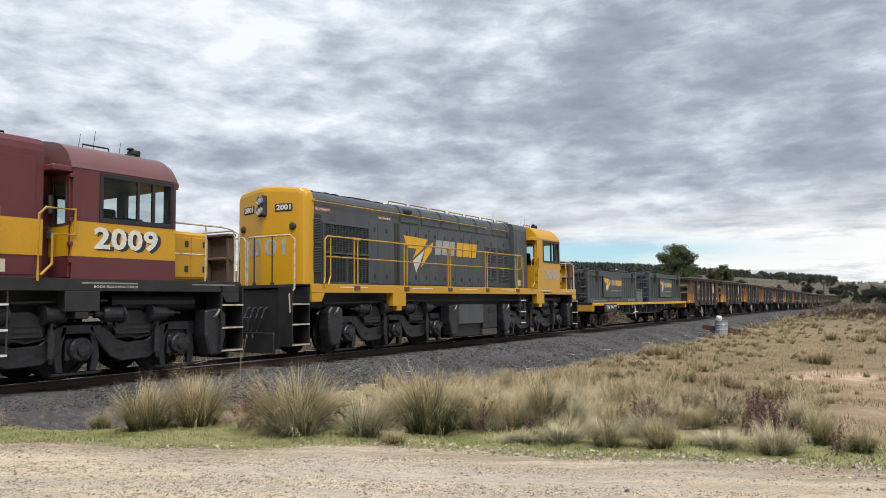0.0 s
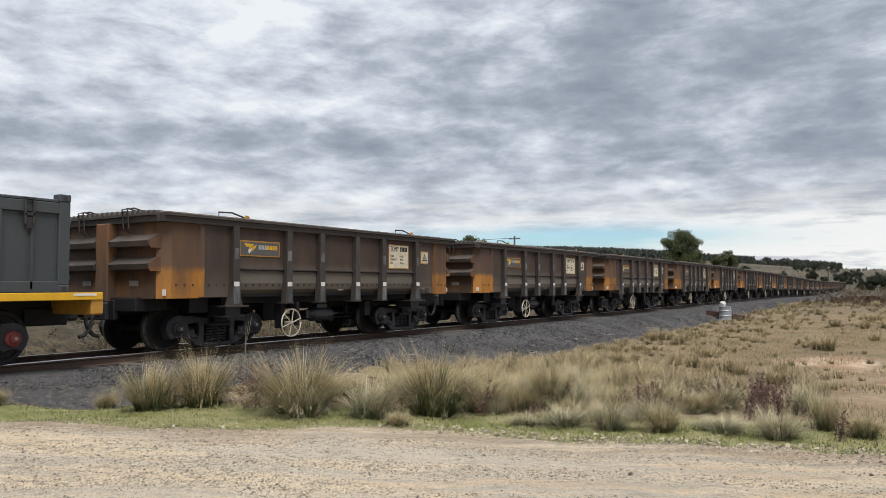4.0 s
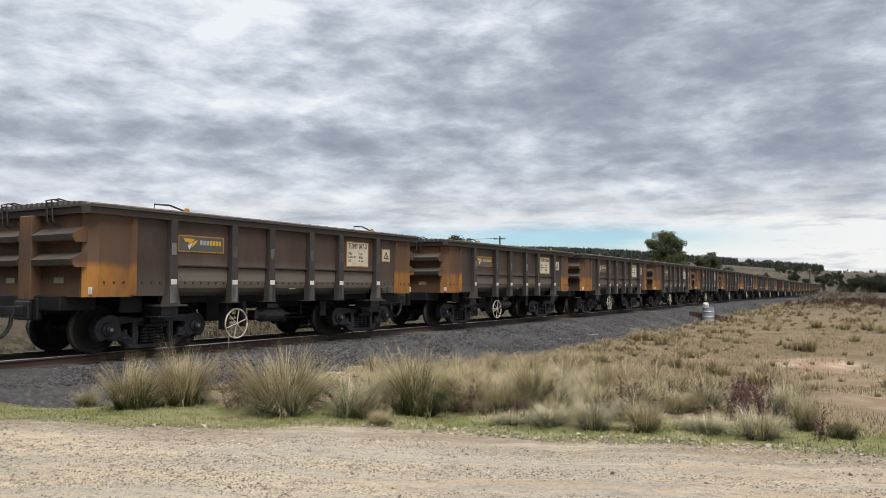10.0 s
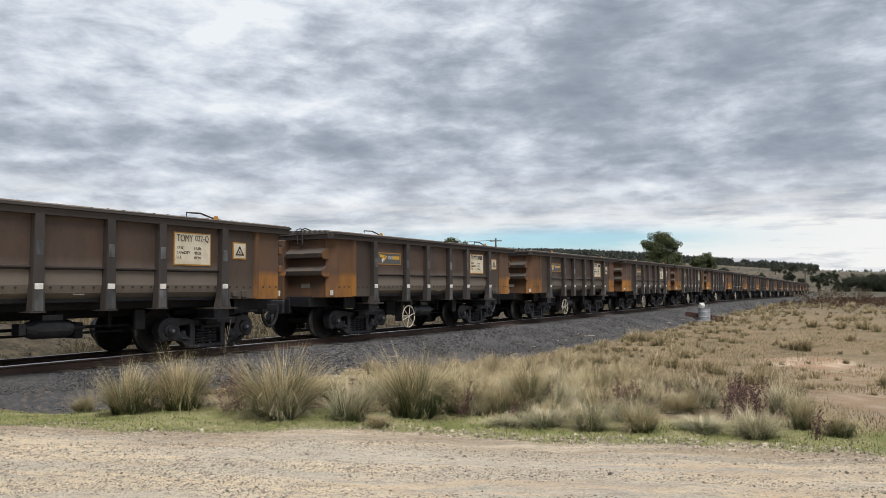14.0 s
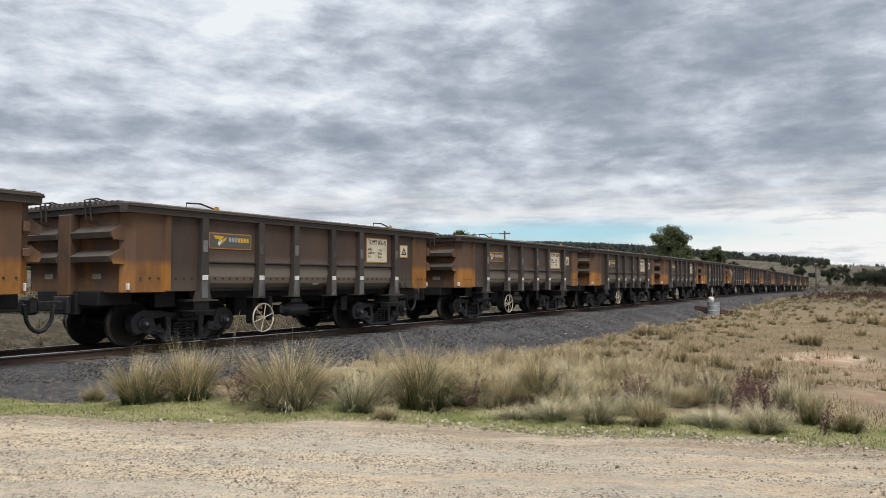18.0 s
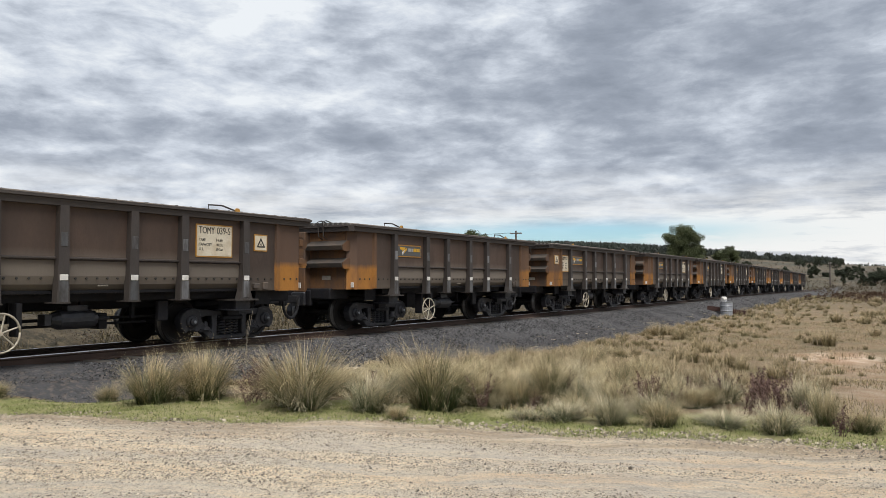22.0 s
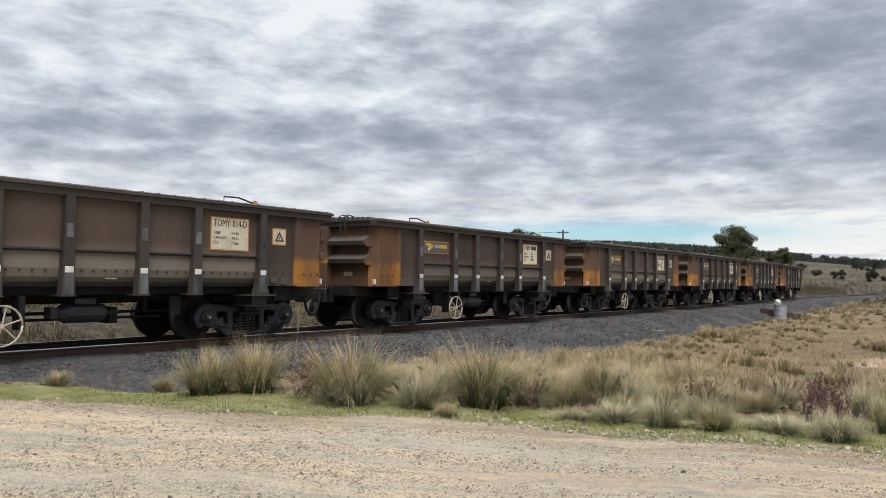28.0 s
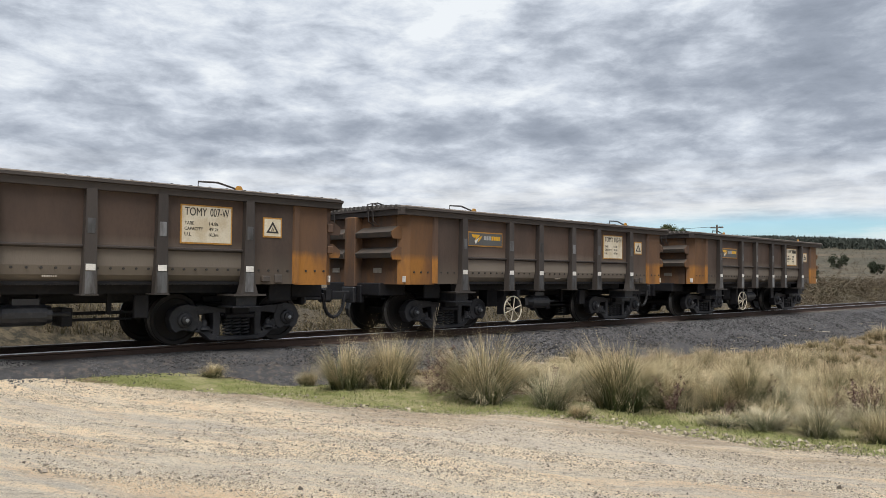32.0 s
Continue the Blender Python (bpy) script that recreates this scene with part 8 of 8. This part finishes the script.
build_tree(*polar(14.75, 135), 11.0, 6.2, 3, "upright olive green gum tree on spread bare stems behind the track", 0.36, 200, 330, 0.12)
build_tree(*polar(11.8, 165), 8.8, 4.8, 4, "smaller round-headed gum tree beyond the track", 0.52, 100, 240, 0.12)
build_tree(*polar(29.95, 190), 14.6, 8.4, 7, "tall gum tree behind the train", 0.45, 90, 180, 0.19)
for az, r, h, w in ((53.6, 120, 10.4, 7.5), (56.5, 128, 9.6, 7.0), (59.0, 118, 8.6, 6.5)):
    build_tree(*polar(az, r), h, w, int(az), "dark gum tree in the row behind the railway", 0.25, 60, 140, 0.2)
for k, (az, r, h, w) in enumerate(((8.3, 300, 3.6, 5), (6.35, 270, 5.0, 4.2), (5.6, 300, 1.8, 2.4), (4.55, 250, 5.8, 4.8), (3.75, 300, 5.2, 5), (9.6, 330, 2.4, 4), (7.2, 420, 5, 6), (10.6, 380, 3.0, 5), (17.0, 260, 4, 5), (21, 210, 3.5, 5), (19.2, 300, 5, 7), (22.5, 330, 5, 6), (5.0, 420, 6, 8), (6.0, 480, 6, 8))):
    build_tree(*polar(az, r), h, w, 20 + k, "distant dark tree on the hillside", 0.12, 34, 90, 0.26, M_FARLEAF)


def thicket(name, label, count, place, height, mat, seed, leaf, per=26, category="scrub"):
    """Far scrub or woodland as one body of many small leaves."""
    r = random.Random(seed)
    verts, faces = [], []
    for _ in range(count):
        x, y = place(r)
        h = r.uniform(*height)
        z = ground_z(x, y)
        for k in range(3):
            leaf_cloud(verts, faces, (x + r.gauss(0, h * 0.2), y + r.gauss(0, h * 0.2), z + h * (0.25 + 0.25 * k)), h * 0.34 * (1.1 - 0.25 * k), per // 3, leaf * h, r)
    return tagged(new(name, mesh_of(name, verts, faces, mat)), label, category, kind="stuff")


def beyond(x, y):
    return x, y + bend(x)


def pine_wood(count, seed):
    """A plantation along the crest of the hill: narrow pointed crowns."""
    r = random.Random(seed)
    verts, faces = [], []
    for _ in range(count):
        az = r.uniform(4.6, 34) if r.random() < 0.93 else r.uniform(-2, 4.6)
        d = r.uniform(640 - 130 * step01(13, 19, az), 860)
        if az < 13 and d < 760 and noise.noise((az * 1.1, d * 0.012, 3.0)) < -0.05:
            continue
        x, y = polar(az, d)
        z = ground_z(x, y)
        h = r.uniform(4.4, 5.8) * (0.35 + 0.65 * step01(4.0, 5.2, az))
        for k in range(18):
            t = r.random() ** 0.8
            w = h * 0.36 * (1.05 - t)
            b = r.uniform(0, 6.28)
            c = Vector((x + math.cos(b) * w * 0.6, y + math.sin(b) * w * 0.6, z + h * t))
            n0 = len(verts)
            s = h * 0.21
            verts += [tuple(c + Vector((r.uniform(-s, s), r.uniform(-s, s), r.uniform(-s, s) * 0.8))) for _ in range(2)] + [tuple(c + Vector((0, 0, s * 1.6)))]
            faces.append((n0, n0 + 1, n0 + 2))
    return tagged(new("pine_wood", mesh_of("pine_wood", verts, faces, M_PINE)), "dark pine plantation along the crest of the hill", "wood", kind="stuff")


pine_wood(7200, 5)
for k, (az, h, w) in enumerate(((3.2, 3.0, 3.6), (2.75, 3.9, 5.0), (2.2, 4.4, 5.6), (1.6, 4.8, 6.0), (1.0, 4.6, 6.0), (0.3, 4.4, 6.0))):
    build_tree(*polar(az, 230), h, w, 50 + k, "dark green bush beside the distant track", 0.05, 60, 120, 0.16, M_FARLEAF)
thicket("bank_scrub", "low brown scrub on the bank behind the track", 2400, lambda r: beyond(4 + 146 * r.random() ** 1.4, 14.8 + 26 * r.random() ** 1.8), (0.2, 0.7), M_SCRUB, 32, 0.045, 90)
thicket("track_side_scrub", "dark brown scrub along the foot of the bank", 1500, lambda r: beyond(34 + 110 * r.random() ** 1.2, 15.0 + 5 * r.random()), (0.35, 0.95), M_SCRUB, 36, 0.075, 75)
thicket("hill_scrub", "scattered dark scrub on the far hillside", 3000, lambda r: polar(r.uniform(1.5, 30), 120 + 500 * r.random() ** 1.3), (0.6, 1.9), M_SCRUB, 33, 0.08, 33)
thicket("paddock_scrub", "brown bracken on the low rise of the paddock", 230, lambda r: (r.uniform(66, 128), r.uniform(0.0, 8.5)), (0.3, 0.8), M_BRACKEN, 34, 0.11, 66)

# ---- drum, rusty trough, power pole ----
drum = thing("steel_drum", "dented galvanised drum with a tin standing on it", "drum")
bm = bmesh.new()
lathe(bm, [(0.305, 0.0), (0.315, 0.02), (0.30, 0.04), (0.30, 0.20), (0.318, 0.23), (0.30, 0.26), (0.302, 0.45), (0.318, 0.48), (0.30, 0.51), (0.30, 0.66), (0.318, 0.69), (0.29, 0.70), (0.28, 0.67)], 22)
part("drum_body", bm, M_GALV, drum, smooth=False)
drum.location = (40.7, 8.6, ground_z(40.7, 8.6) - 0.02)
tin = thing("crumpled_tin", "crumpled bright sheet of tin on top of the drum", "tin")
bm = bmesh.new()
bmesh.ops.create_icosphere(bm, subdivisions=2, radius=0.17)
rt = random.Random(2)
for v in bm.verts:
    v.co *= rt.uniform(0.75, 1.15)
    v.co.z *= 0.9
part("sheet", bm, M_WHITE, tin)
tin.location = (40.7, 8.72, drum.location.z + 0.82)
trough = thing("rusty_trough", "rusty red steel channel lying beside the drum", "scrap steel")
part("channel", boxes((-0.2, 0.2, -0.95, 0.95, 0.0, 0.02), (-0.22, -0.19, -0.95, 0.95, 0.0, 0.22), (0.19, 0.22, -0.95, 0.95, 0.0, 0.22)), material("red_rust", (0.060, 0.028, 0.022), 0.9), trough)
trough.matrix_basis = pose(41.2, 8.72, drum.location.z + 0.13, 8, 0, 12)


def power_pole(az, r, height, heading, thick=0.2, arms=True):
    x, y = polar(az, r)
    p = thing("power_pole", "wooden power pole with a cross-arm and insulators", "power pole")
    p.matrix_basis = pose(x, y, ground_z(x, y) - 0.3, 0, 0, heading)
    bm = bmesh.new()
    rod(bm, (0, 0, 0), (0, 0, height), thick, 10, thick * 0.75)
    part("pole", bm, M_TIMBER, p)
    if not arms:
        return tagged(p, "plain weathered timber post standing in the paddock", "post")
    part("cross_arm", boxes((-1.1, 1.1, -0.06, 0.06, height - 0.60, height - 0.42)), M_TIMBER, p)
    for k in (-1.0, -0.35, 1.0):
        bm = bmesh.new()
        lathe(bm, [(0.04, 0.0), (0.06, 0.08), (0.05, 0.2)], 8, Matrix.Translation((k, 0, height - 0.42)))
        part("insulator", bm, M_WHITE, p)
    return p, (x, y)


near_pole, spot = power_pole(26.9, 140, 11.0, 100)
next_pole, spot2 = power_pole(58, 175, 11.0, 100)
wires = thing("power_line", "thin overhead wires between the poles", "power line")
for k in (-1.0, 1.0):
    bm = bmesh.new()
    za = ground_z(*spot) + 10.35
    zb = ground_z(*spot2) + 10.35
    pts = []
    for i in range(17):
        t = i / 16
        pts.append((spot[0] + (spot2[0] - spot[0]) * t, spot[1] + (spot2[1] - spot[1]) * t + k, za + (zb - za) * t - 1.1 * 4 * t * (1 - t)))
    pipe(bm, pts, 0.02, 4)
    part("wire", bm, M_INK, wires)
power_pole(5.35, 200, 7.0, 20)
power_pole(13.35, 150, 4.6, 20, 0.08, False)


# ---- what moves: every vehicle runs along the rails and its wheels turn ----
def run_at(t):
    for (t0, s0), (t1, s1) in zip(RUN, RUN[1:]):
        if t <= t1:
            return s0 + (s1 - s0) * (t - t0) / (t1 - t0)
    return RUN[-1][1]


def on_line(x):
    """Where a vehicle stands whose middle has come to x: its two bogies on the line."""
    ya, yb = bend(x - 2.9), bend(x + 2.9)
    za, zb = fall(x - 2.9), fall(x + 2.9)
    return pose(x, TRACK_Y + (ya + yb) / 2, RAIL_Z + (za + zb) / 2, 0, -math.degrees(math.atan((zb - za) / 5.8)), math.degrees(math.atan((yb - ya) / 5.8)))


def motions():
    for ob, place in TRAIN:
        walk(ob, [(t, on_line(place - s)) for t, s in RUN])
    for ob, place, y, z in ON_DECK:
        walk(ob, [(t, on_line(place - s) @ Matrix.Translation((0, y, z))) for t, s in RUN])
    turned = {}
    steps = [k / FPS for k in range(32 * FPS + 1)]
    for ob, r, x in WHEELS:
        if not turned.get((r, x)):
            walk(ob, [(t, Matrix.Translation((x, 0, r)) @ Matrix.Rotation(-run_at(t) / r, 4, "Y")) for t in steps])
            turned[(r, x)] = ob
    # the other wheelsets of that size and place turn with the same action
    for ob in scene.objects:
        if ob.name.startswith("wheelset") and ob.animation_data is None:
            key = min(turned, key=lambda k: abs(k[0] - ob.location.z) + abs(k[1] - ob.location.x))
            lead = turned[key]
            ob.rotation_mode = "QUATERNION"
            ob.animation_data_create()
            ob.animation_data.action = lead.animation_data.action
            ob.animation_data.action_slot = lead.animation_data.action_slot


motions()
